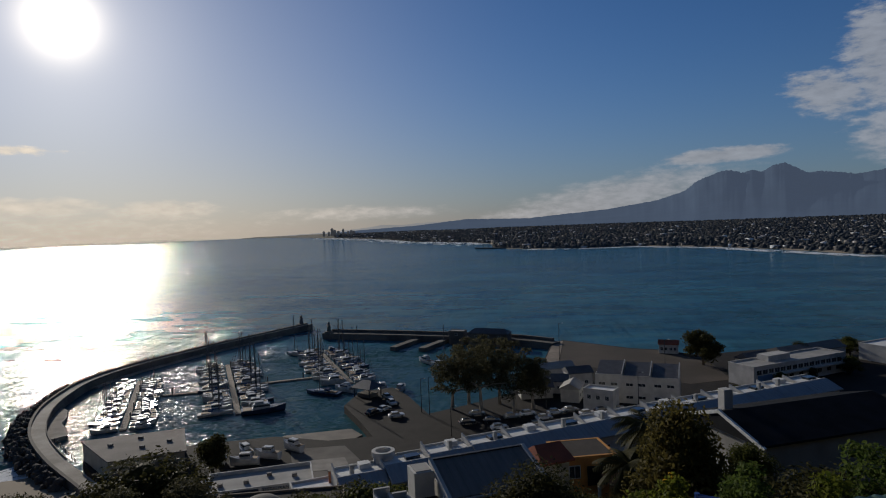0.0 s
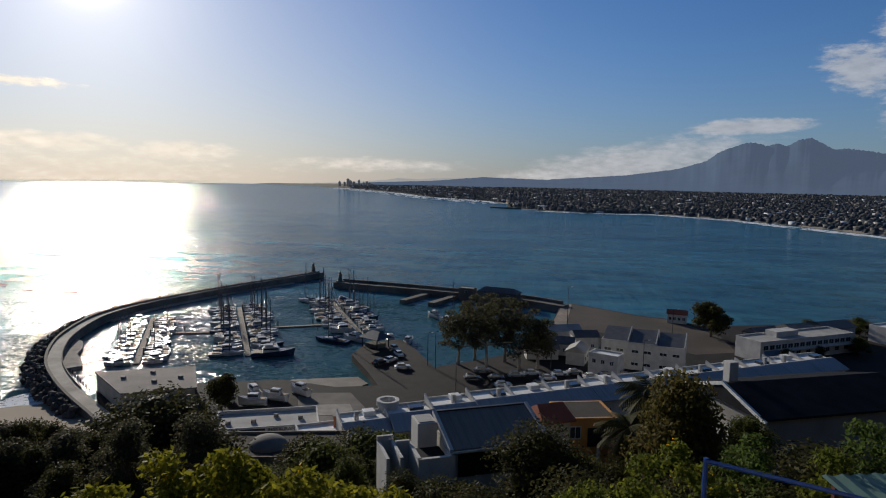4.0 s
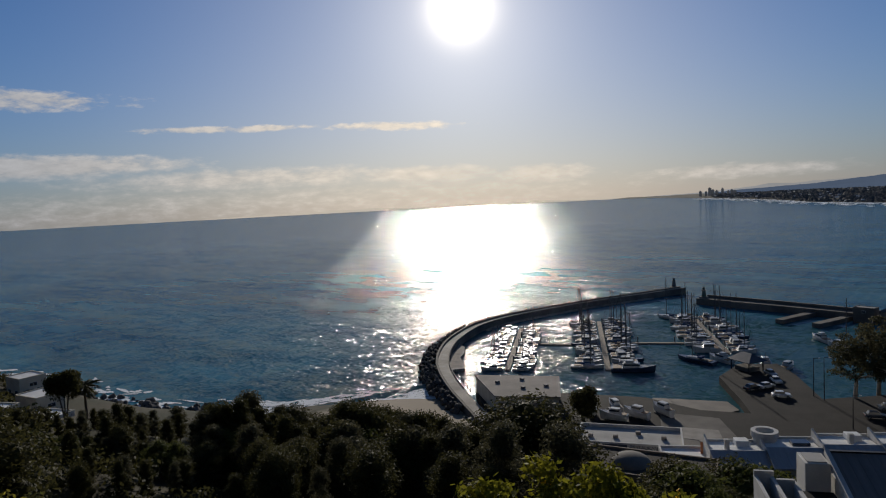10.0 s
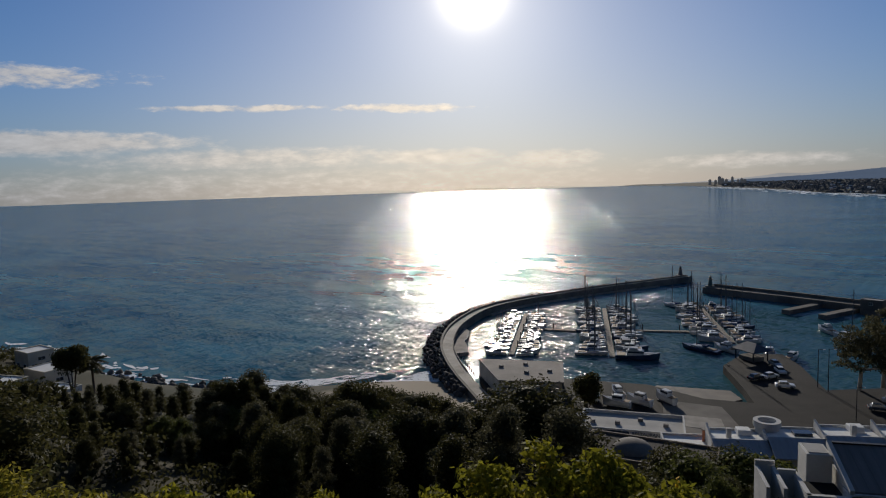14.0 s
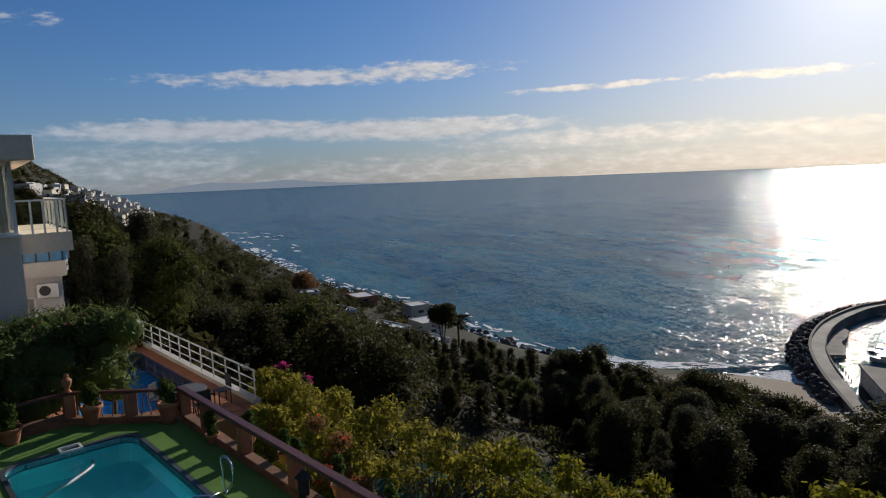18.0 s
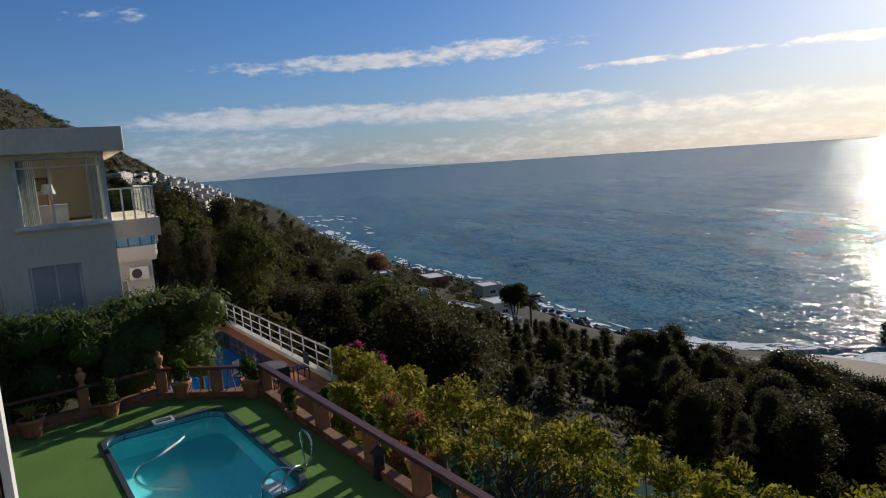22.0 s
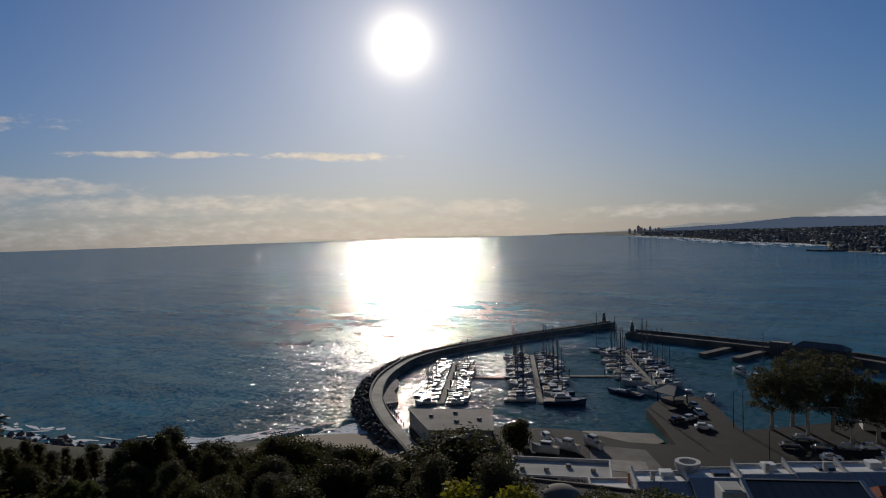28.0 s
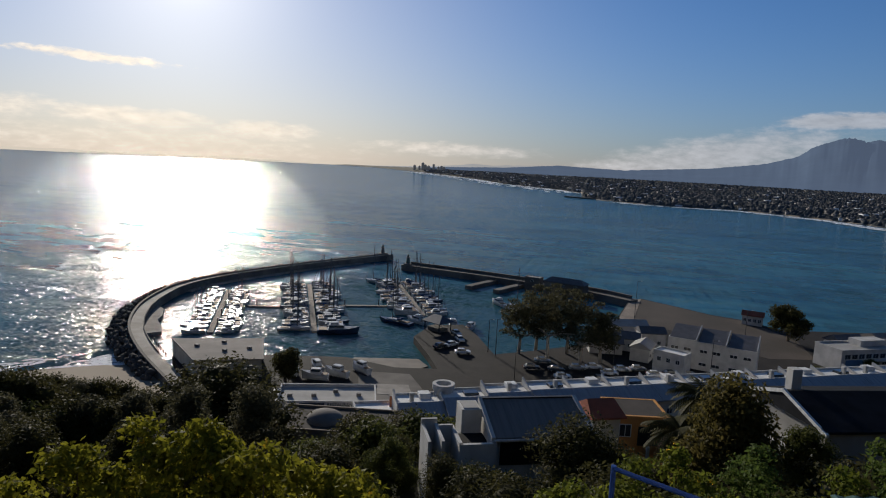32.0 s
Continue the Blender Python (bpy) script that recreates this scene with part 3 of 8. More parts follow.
# ---------------------------------------------------------------- harbour walls and quays
BW = [(-110.5, 326), (-120, 305), (-131.5, 280), (-138.5, 263), (-144, 247), (-148.6, 232), (-151, 217), (-150.5, 203), (-147, 190), (-142.4, 177.5), (-137, 167), (-129.5, 155.5), (-119.8, 144), (-105, 130.3), (-87.6, 116.6), (-77, 108)]


def smooth_line(pts, step=4.0):
    out = []
    for k in range(len(pts) - 1):
        p0, p1, p2, p3 = (Vector(pts[min(max(k + d, 0), len(pts) - 1)]) for d in (-1, 0, 1, 2))
        n = max(1, round((p2 - p1).length / step))
        for i in range(n):
            t = i / n
            out.append(0.5 * (2 * p1 + (p2 - p0) * t + (2 * p0 - 5 * p1 + 4 * p2 - p3) * t * t + (3 * p1 - p0 - 3 * p2 + p3) * t ** 3))
    out.append(Vector(pts[-1]))
    return out


def sweep(name, line, section, material, parent=None, label=""):
    """Sweep an open section of (side, height) along a level line; side counts to the right of the way."""
    verts, faces, n = [], [], len(section)
    for k, p in enumerate(line):
        d = (line[min(k + 1, len(line) - 1)] - line[max(k - 1, 0)]).normalized()
        for s, z in section:
            verts.append((p.x + d.y * s, p.y - d.x * s, z))
    for k in range(len(line) - 1):
        for i in range(n):
            j = (i + 1) % n
            faces.append((k * n + i, k * n + j, (k + 1) * n + j, (k + 1) * n + i))
    faces += [tuple(range(n))[::-1], tuple((len(line) - 1) * n + i for i in range(n))]
    return link_mesh(name, verts, faces, material, parent, label)


bw_line = smooth_line(BW)
breakwater = tagged(new("breakwater"), "curved concrete breakwater with dark armour rocks outside", "breakwater", kind="structure")
sweep("roadway", bw_line, [(-3.8, -4), (-3.8, 2.6), (-0.55, 2.6), (-0.55, -4)], wet_concrete, breakwater)
sweep("parapet", bw_line, [(-0.55, -4), (-0.55, 3.2), (0.15, 3.2), (0.15, -4)], quay_stone, breakwater)
sweep("inner_kerb", bw_line[:-9], [(-4.05, -4), (-4.05, 2.95), (-3.8, 2.95), (-3.8, -4)], quay_stone, breakwater)
sweep("lower_quay", bw_line[6:34], [(-5.6, -4), (-5.6, 0.55), (-4.05, 0.55), (-4.05, -4)], wet_concrete, breakwater)
QUAYS = [
    ("quay", [(-78, 112), (-58, 100), (-30, 105), (0, 114), (35, 132), (90, 162), (190, 220), (120, 262), (90, 246), (72, 240), (60, 238), (52, 247), (41, 251), (29, 261), (17, 270), (12.5, 265), (8.5, 237), (6.5, 217), (2, 200), (-3, 188), (-16, 175.5), (-25, 168), (-34, 187), (-40, 196), (-49, 191), (-50, 176), (-41, 160), (-36, 150), (-46, 147), (-60, 150), (-72, 146), (-80, 143), (-99, 134)], 2.0, "worn asphalt quay with parked cars"),
]
for name, outline, top, label in QUAYS:
    bm = bmesh.new()
    prism(bm, outline[::1], -4, top)
    bmesh.ops.recalc_face_normals(bm, faces=bm.faces)
    tagged(part(name, bm, asphalt), label, "quay", kind="structure")
rng = random.Random(7)


def rock_mesh(seed):
    bm = bmesh.new()
    bmesh.ops.create_icosphere(bm, subdivisions=1, radius=1.0)
    r = random.Random(seed)
    for v in bm.verts:
        v.co *= r.uniform(0.65, 1.15)
        v.co.z *= 0.75
    me = bpy.data.meshes.new("rock")
    bm.to_mesh(me)
    bm.free()
    me.materials.append(rock)
    return me


ROCKS = [rock_mesh(k) for k in range(5)]
bw_side = []
for k, p in enumerate(bw_line[:-4]):
    d = (bw_line[k + 1] - p).normalized()
    bw_side.append((p, Vector((d.y, -d.x))))
extra_rocks = bmesh.new()
count = 0
for k, (p, side) in enumerate(bw_side):
    bend = float(np.interp(p.y, (125, 150, 185, 205, 330), (0.15, 1.0, 1.0, 0.35, 0.2)))
    if p.y < 120:
        continue
    for i in range(13 if p.y < 200 else 8):
        off = rng.uniform(0.8, 2.2 + 3.4 * bend)
        size = rng.uniform(0.55, 1.05)
        at = Vector((p.x, p.y, 0)) + Vector((side.x, side.y, 0)) * off
        at += Vector((rng.uniform(-0.8, 0.8), rng.uniform(-0.8, 0.8), max(0.1, 2.5 - (off - 0.8) * 0.5) + rng.uniform(-0.4, 0.5)))
        m = Matrix.LocRotScale(at, Euler((rng.uniform(0, 6), rng.uniform(0, 6), rng.uniform(0, 6))), Vector((size, size * rng.uniform(0.7, 1.2), size * 0.9)))
        if count < 290:
            ob = new("armour_rock", ROCKS[rng.randrange(5)])
            ob.parent, ob.matrix_basis = breakwater, m
            count += 1
        else:
            new_verts = bmesh.ops.create_icosphere(extra_rocks, subdivisions=1, radius=1.0, matrix=m)["verts"]
            for v in new_verts:
                v.co += Vector((rng.uniform(-0.2, 0.2), rng.uniform(-0.2, 0.2), rng.uniform(-0.2, 0.2)))
tagged(part("armour_rocks", extra_rocks, rock, breakwater), kind="stuff")
# the little paved apron inside the bend
bm = bmesh.new()
prism(bm, [(-139, 180), (-134.5, 177), (-129.5, 170), (-127, 164.5), (-121, 158.5), (-117.5, 154), (-121, 149.5), (-126, 157), (-133, 168)], -3, 1.1)
part("apron", bm, mat("apron_paving", (0.33, 0.29, 0.25), (0.22, 0.19, 0.17), 0.9, 0.3, 5, 0.2), breakwater)
# fence posts where the breakwater meets the shore
for k in range(8):
    part("railing_post", boxed(0.12, 0.12, 1.1, at=pose(-113.4 + 2.1 * k, 144.1 - 1.85 * k, 2.6)), mat("dark_steel", (0.05, 0.05, 0.055), None, 0.5, 3, 20, 0.1, metal=0.6), breakwater)


def harbour_light(x, y, z, h, colour, label):
    t = thing("harbour_light", pose(x, y, z), label, "lighthouse")
    bm = bmesh.new()
    bmesh.ops.create_cone(bm, cap_ends=True, segments=16, radius1=1.1, radius2=0.75, depth=h, matrix=pose(0, 0, h / 2))
    part("tower", bm, colour, t, smooth=True)
    part("base", boxed(3.4, 3.4, 0.6, bevel=0.1), concrete, t)
    bm = bmesh.new()
    bmesh.ops.create_cone(bm, cap_ends=True, segments=16, radius1=1.15, radius2=1.15, depth=0.2, matrix=pose(0, 0, h + 0.1))
    part("gallery", bm, concrete, t)
    bm = bmesh.new()
    bmesh.ops.create_cone(bm, cap_ends=True, segments=12, radius1=0.55, radius2=0.5, depth=0.9, matrix=pose(0, 0, h + 0.65))
    part("lantern", bm, mat("lantern_glass", (0.08, 0.1, 0.1), None, 0.15, 3, 20, 0), t)
    bm = bmesh.new()
    bmesh.ops.create_cone(bm, cap_ends=True, segments=12, radius1=0.75, radius2=0.05, depth=0.6, matrix=pose(0, 0, h + 1.4))
    part("cap", bm, colour, t)
    return t


harbour_light(-112.8, 324.5, 2.6, 3.4, mat("weathered_grey_paint", (0.16, 0.16, 0.17), None, 0.6, 2, 12, 0.1), "small dark harbour light at the breakwater's end")
harbour_light(-90, 297, 2.8, 3.4, mat("green_paint_worn", (0.10, 0.15, 0.13), None, 0.6, 2, 12, 0.1), "small green harbour light at the pier's end")

# the right pier, its fingers and its shed
pier = tagged(new("pier"), "old stone pier closing the harbour", "pier", kind="structure")
sweep("pier_wall", smooth_line([(-92, 297), (-57.7, 289.5), (-25.8, 280.5), (-1.4, 271.5), (14, 261)], 6), [(-2.6, -4), (-2.6, 2.8), (2.6, 2.8), (2.6, -4)], quay_stone, pier)
sweep("pier_parapet", smooth_line([(-89, 299), (-56.5, 291.5), (-25, 282.5), (-0.6, 273.5), (13, 264)], 6), [(-0.5, 2.7), (-0.5, 4.0), (0.5, 4.0), (0.5, 2.7)], quay_stone, pier)
for a, b in (((-53, 264), (-44, 287)), ((-40.5, 261), (-31.5, 283)), ((-18, 258), (-11, 276))):
    sweep("finger_jetty", [Vector(a), (Vector(a) + Vector(b)) / 2, Vector(b)], [(-1.5, -4), (-1.5, 1.6), (1.5, 1.6), (1.5, -4)], quay_stone, pier)


def gable_roof(bm, sx, sy, z, rise, over=0.4, hip=0.0, thick=0.18):
    """A pitched roof with its ridge along x; hip: how far the ridge ends draw in."""
    x, y = sx / 2 + over, sy / 2 + over
    lo = [bm.verts.new(p) for p in ((-x, -y, z), (x, -y, z), (x, y, z), (-x, y, z))]
    up = [bm.verts.new((v.co.x, v.co.y, z + thick)) for v in lo]
    r0, r1 = bm.verts.new((-x + hip, 0, z + rise)), bm.verts.new((x - hip, 0, z + rise))
    for f in ((up[0], up[1], r1, r0), (up[2], up[3], r0, r1), (up[1], up[2], r1), (up[3], up[0], r0), lo[::-1]):
        bm.faces.new(f)
    for k in range(4):
        bm.faces.new((lo[k], lo[(k + 1) % 4], up[(k + 1) % 4], up[k]))


def window_bm(w, h, d=0.12):
    bm = bmesh.new()
    for sx, sz, px, pz in ((w, 0.08, 0, 0), (w, 0.08, 0, h - 0.08), (0.08, h, -w / 2 + 0.04, 0), (0.08, h, w / 2 - 0.04, 0), (0.06, h, 0, 0)):
        box(bm, sx, d, sz, pose(px, 0, pz))
    return bm


dark_glass = mat("window_glass_dark", (0.025, 0.03, 0.035), (0.05, 0.055, 0.06), 0.12, 0.4, 3, 0.0, spec=0.8)
frame_white = mat("white_frame_paint", (0.75, 0.75, 0.73), None, 0.5, 2, 20, 0.05)
WIN = {}


def add_window(parent, x, y, z, w, h, turn=0.0):
    """A framed window proud of the wall; turn: way that it faces, 0 is -y."""
    key = (round(w, 2), round(h, 2))
    if key not in WIN:
        bm = window_bm(w, h)
        fm = bpy.data.meshes.new("window_frame")
        bm.to_mesh(fm)
        bm.free()
        fm.materials.append(frame_white)
        bm = boxed(w - 0.1, 0.04, h - 0.1)
        gm = bpy.data.meshes.new("pane")
        bm.to_mesh(gm)
        bm.free()
        gm.materials.append(dark_glass)
        WIN[key] = (fm, gm)
    wob = new("window", WIN[key][0])
    wob.parent, wob.matrix_basis = parent, pose(x, y, z, rz=turn)
    pane = new("pane", WIN[key][1])
    pane.parent, pane.matrix_basis = wob, pose(0, -0.035, 0.05)
    return wob


def building(name, at, sx, sy, h, wall, roof, rise=1.6, label="", category="house", wins=(), hip=0.0, flat=False, over=0.4, parapet=0.5, door=True, group=""):
    """A house on its base centre: walls, roof, windows as (side, along, up, width, height); side 0 front (-y), 1 right, 2 back, 3 left."""
    t = thing(name, at, label, category, group)
    part("wall", boxed(sx, sy, h + 3.0, at=pose(0, 0, -3.0), bevel=0.04), wall, t)
    if flat:
        bm = bmesh.new()
        for px, py, qx, qy in ((0, -sy / 2 + 0.12, sx, 0.24), (0, sy / 2 - 0.12, sx, 0.24), (-sx / 2 + 0.12, 0, 0.24, sy - 0.48), (sx / 2 - 0.12, 0, 0.24, sy - 0.48)):
            box(bm, qx + 0.06, qy + 0.06 if qx > qy else qy, parapet, pose(px, py, h + 0.004))
        part("parapet", bm, wall, t)
        part("roof", boxed(sx - 0.5, sy - 0.5, 0.1, at=pose(0, 0, h + 0.003)), roof, t)
    else:
        bm = bmesh.new()
        gable_roof(bm, sx, sy, h, rise, over, hip)
        bmesh.ops.recalc_face_normals(bm, faces=bm.faces)
        part("roof", bm, roof, t)
        if hip == 0:
            bm = bmesh.new()
            for s in (-1, 1):
                a = [bm.verts.new((s * (sx / 2 - 0.02), -sy / 2, h)), bm.verts.new((s * (sx / 2 - 0.02), sy / 2, h)), bm.verts.new((s * (sx / 2 - 0.02), 0, h + rise * 0.92))]
                b = [bm.verts.new((v.co.x - s * 0.3, v.co.y, v.co.z)) for v in a]
                bm.faces.new(a), bm.faces.new(b[::-1])
                for k in range(3):
                    bm.faces.new((a[k], b[k], b[(k + 1) % 3], a[(k + 1) % 3]))
            bmesh.ops.recalc_face_normals(bm, faces=bm.faces)
            part("gable", bm, wall, t)
    for side, along, up, w, hh in wins:
        x, y, turn = ((along, -sy / 2, 0), (sx / 2, along, 90), (along, sy / 2, 180), (-sx / 2, along, -90))[side]
        add_window(t, x, y, up, w, hh, turn)
    return t


slate = mat("slate_roof", (0.09, 0.09, 0.10), (0.06, 0.06, 0.065), 0.6, 0.6, 8, 0.3)
red_roof = mat("red_tile_roof", (0.34, 0.10, 0.06), (0.24, 0.08, 0.05), 0.8, 0.5, 7, 0.3)
grey_roof = mat("grey_flat_roof", (0.42, 0.40, 0.37), (0.30, 0.29, 0.27), 0.85, 0.25, 6, 0.2)
white_roof = mat("white_painted_roof", (0.80, 0.79, 0.76), (0.66, 0.65, 0.62), 0.7, 0.3, 6, 0.15)
cream_wall = mat("cream_plaster", (0.62, 0.56, 0.45), (0.52, 0.46, 0.36), 0.85, 0.4, 8, 0.15)
steel_dark = mat("dark_steel", (0.05, 0.05, 0.055))
building("pier_shed", pose(-13, 271.5, 2.8, rz=-17), 17, 6, 2.6, quay_stone, slate, 1.9, "long grey-roofed shed on the stone pier", "shed", [(0, -5, 1, 1.4, 1), (0, 0, 1, 1.4, 1), (0, 5, 1, 1.4, 1)], hip=2.5)
building("pier_hut", pose(-27, 277, 2.8, rz=-15), 7, 4, 2.8, quay_stone, grey_roof, 0, "low flat-roofed stone hut on the pier", "hut", [(0, 0, 1, 1.2, 1)], flat=True, parapet=0.25)

# ---------------------------------------------------------------- boats
gelcoat = mat("white_gelcoat", (0.56, 0.55, 0.53), (0.40, 0.395, 0.38), 0.3, 0.5, 10, 0.05, each=0.12)
navy_hull = mat("navy_hull", (0.03, 0.05, 0.10), (0.02, 0.03, 0.06), 0.3, 0.5, 10, 0.05)
alloy = mat("mast_alloy", (0.16, 0.155, 0.15), None, 0.55, 2, 20, 0.05, metal=0.2)
canvas_blue = mat("blue_canvas", (0.03, 0.07, 0.17), None, 0.9, 3, 30, 0.2)
canvas_tan = mat("tan_canvas", (0.35, 0.28, 0.19), None, 0.9, 3, 30, 0.2)
teak = mat("teak_deck", (0.30, 0.20, 0.12), (0.22, 0.15, 0.09), 0.7, 1, 20, 0.2)


def hull_bm(length, beam, free, sheer=0.25):
    """A boat's hull with its bow to +y, deck closed."""
    bm = bmesh.new()
    rows = []
    for k in range(9):
        f = k / 8
        w = beam / 2 * (0.78 + 0.22 * math.sin(f * math.pi * 0.8 + 0.5)) * (1 - max(0, (f - 0.5) / 0.5) ** 2.2) + 0.02
        y = -length / 2 + length * f
        top = free + sheer * f * f * 1.6
        rake = 0.35 * f ** 3 * length * 0.12
        rows.append([bm.verts.new(p) for p in ((-w, y + rake, top), (-w * 0.86, y + rake * 0.4, free * 0.35), (-w * 0.4, y, -0.35), (w * 0.4, y, -0.35), (w * 0.86, y + rake * 0.4, free * 0.35), (w, y + rake, top))])
    for a, b in zip(rows, rows[1:]):
        for i in range(5):
            bm.faces.new((a[i], b[i], b[i + 1], a[i + 1]))
        bm.faces.new((a[5], b[5], b[0], a[0]))
    bm.faces.new(rows[0]), bm.faces.new(rows[-1][::-1])
    bmesh.ops.recalc_face_normals(bm, faces=bm.faces)
    return bm


def yacht(length, hull_m, cover_m, label, boom=True):
    t = thing("sailing_yacht", pose(0, 0, -50), label, "boat", "yachts moored in the harbour")
    part("hull", hull_bm(length, length * 0.31, 0.95), hull_m, t, smooth=False)
    bm = bmesh.new()
    box(bm, length * 0.19, length * 0.36, 0.5, pose(0, length * 0.06, 1.0), 0.12)
    part("cabin", bm, gelcoat, t)
    part("cockpit", boxed(length * 0.17, length * 0.24, 0.16, at=pose(0, -length * 0.28, 0.98), bevel=0.04), teak, t)
    h = length * 1.5
    bm = bmesh.new()
    rod(bm, (0, length * 0.12, 1.0), (0, length * 0.11, 1 + h), 0.15, 0.10, 6)
    part("mast", bm, alloy, t)
    for z, w in ((0.45, 0.9), (0.72, 0.65)):
        bm = bmesh.new()
        rod(bm, (-w, length * 0.115, 1 + h * z), (w, length * 0.115, 1 + h * z), 0.035, None, 4)
        part("spreader", bm, alloy, t)
    bm = bmesh.new()
    top = (0, length * 0.11, 1 + h * 0.97)
    for p in ((0, length * 0.52, 1.35), (0, -length * 0.49, 1.0), (length * 0.14, length * 0.1, 1.0), (-length * 0.14, length * 0.1, 1.0)):
        rod(bm, top, p, 0.03, None, 3)
    part("rigging", bm, steel_dark, t)
    bm = bmesh.new()
    rod(bm, (0, length * 0.1, 2.0), (0, -length * 0.33, 1.95), 0.17, 0.12, 7)
    part("sail_cover", bm, cover_m, t)
    bm = bmesh.new()
    box(bm, length * 0.18, length * 0.13, 0.55, pose(0, -length * 0.13, 1.45), 0.15)
    part("sprayhood", bm, cover_m, t)
    return t


def cruiser(length, hull_m, label, fly=True):
    t = thing("motor_cruiser", pose(0, 0, -50), label, "boat", "motor boats moored in the harbour")
    part("hull", hull_bm(length, length * 0.34, 1.15, 0.4), hull_m, t)
    bm = bmesh.new()
    vs = box(bm, length * 0.24, length * 0.42, 1.25, pose(0, -length * 0.03, 1.15))
    for v in vs:
        if v.co.z > 2:
            v.co.y = v.co.y * 0.78 - length * 0.02
            v.co.x *= 0.86
    part("cabin", bm, gelcoat, t)
    part("window_band", boxed(length * 0.226, length * 0.38, 0.42, at=pose(0, -length * 0.028, 1.72)), dark_glass, t)
    if fly:
        part("flybridge", boxed(length * 0.18, length * 0.2, 0.55, at=pose(0, -length * 0.08, 2.4), bevel=0.1), gelcoat, t)
        bm = bmesh.new()
        rod(bm, (0, -length * 0.15, 2.9), (0, -length * 0.18, 4.6), 0.05, 0.03, 5)
        part("aerial", bm, alloy, t)
    part("aft_deck", boxed(length * 0.26, length * 0.2, 0.1, at=pose(0, -length * 0.36, 1.17)), teak, t)
    for s in (-1, 1):
        bm = bmesh.new()
        rod(bm, (s * length * 0.15, length * 0.16, 1.75), (s * length * 0.09, length * 0.42, 1.95), 0.03, None, 4)
        part("bow_rail", bm, alloy, t)
    return t


BOATS = [
    yacht(10.5, gelcoat, canvas_blue, "white sailing yacht with blue sail cover at a pontoon"), yacht(9.0, gelcoat, canvas_tan, "white sailing yacht with tan sail cover at a pontoon"),
    yacht(12.0, navy_hull, canvas_blue, "dark-hulled sailing yacht with blue sail cover at a pontoon"), cruiser(8.5, gelcoat, "white motor cruiser with flybridge at a pontoon"),
    cruiser(7.0, gelcoat, "small white motor boat with cabin at a pontoon", False), cruiser(10.0, navy_hull, "dark-hulled motor cruiser at a pontoon"),
]
pontoon_wood = mat("pontoon_planks", (0.33, 0.28, 0.22), (0.24, 0.21, 0.17), 0.85, 0.5, 10, 0.3)


def pontoon(a, b, width=2.0, label="long timber pontoon walkway between moored boats"):
    a, b = Vector(a), Vector(b)
    d = b - a
    ang = math.degrees(math.atan2(d.y, d.x))
    t = thing("pontoon", pose(a.x, a.y, 0, rz=ang), label, "pontoon")
    part("float", boxed(d.length, width * 0.9, 0.5, at=pose(d.length / 2, 0, -0.15)), concrete, t)
    plank = boxed(0.92, width, 0.08, at=pose(0, 0, 0.354))
    me = bpy.data.meshes.new("plank")
    plank.to_mesh(me)
    plank.free()
    me.materials.append(pontoon_wood)
    for k in range(int(d.length)):
        ob = new("plank", me)
        ob.parent, ob.matrix_basis = t, pose(k + 0.5, 0, rng.uniform(-0.01, 0.01))
    for k in range(3, int(d.length), 12):
        bm = bmesh.new()
        rod(bm, (k, width / 2 + 0.2, -3), (k, width / 2 + 0.2, 2.3), 0.16, None, 8)
        part("pile", bm, steel_dark, t)
    return t


LENGTHS = (10.5, 9.0, 12.0, 8.5, 7.0, 10.0)
for a, b, least, most, tall in (((-135, 215), (-106.5, 160.5), 5.2, 7.0, 0.3), ((-114, 240), (-80.5, 174.5), 6.4, 8.6, 0.55), ((-84, 263), (-56.5, 209), 6.8, 9.2, 0.6)):
    pontoon(a, b, 1.7)
    A, B = Vector(a), Vector(b)
    d = (B - A).normalized()
    side = Vector((d.y, -d.x))
    for s in (1, -1):
        f = 1.5
        while f < (B - A).length - 0.5:
            which = rng.choice((0, 1, 2, 0, 1)) if rng.random() < tall else rng.choice((3, 4, 4, 5, 3))
            long = rng.uniform(least, most) * (1.12 if which < 3 else 0.95)
            p = A + d * f + side * s * (1.2 + long / 2 + rng.uniform(0.0, 0.5))
            turn = math.degrees(math.atan2(side.y * s, side.x * s)) - 90 + (180 if rng.random() < 0.4 else 0)
            if rng.random() < 0.95:
                copy_thing(BOATS[which], pose(p.x, p.y, 0, rz=turn + rng.uniform(-3, 3)) @ Matrix.Scale(long / LENGTHS[which], 4))
            f += long * 0.33 + rng.uniform(0.15, 0.6)
for a, b in (((-115.5, 195.5), (-102.3, 199.9)), ((-88.8, 209.6), (-72.3, 217.5))):
    pontoon(a, b, 1.6, "narrow pontoon bridge linking the mooring rows")
copy_thing(BOATS[5], pose(-74, 176.8, 0, rz=-66) @ Matrix.Scale(1.2, 4))
for x, y, rz, k in ((-56, 199.5, 60, 3), (-62, 196, 75, 2), (-36, 240, 40, 3), (-30, 232.5, 60, 4), (-44, 199.5, 20, 5), (-38, 199, -10, 4), (-92, 258, 70, 0), (-86, 262, 60, 1), (-26, 226, 70, 0)):
    copy_thing(BOATS[k], pose(x, y, 0, rz=rz))


def discard(ob):
    for o in (*ob.children_recursive, ob):
        bpy.data.objects.remove(o)


for ob in BOATS:
    discard(ob)

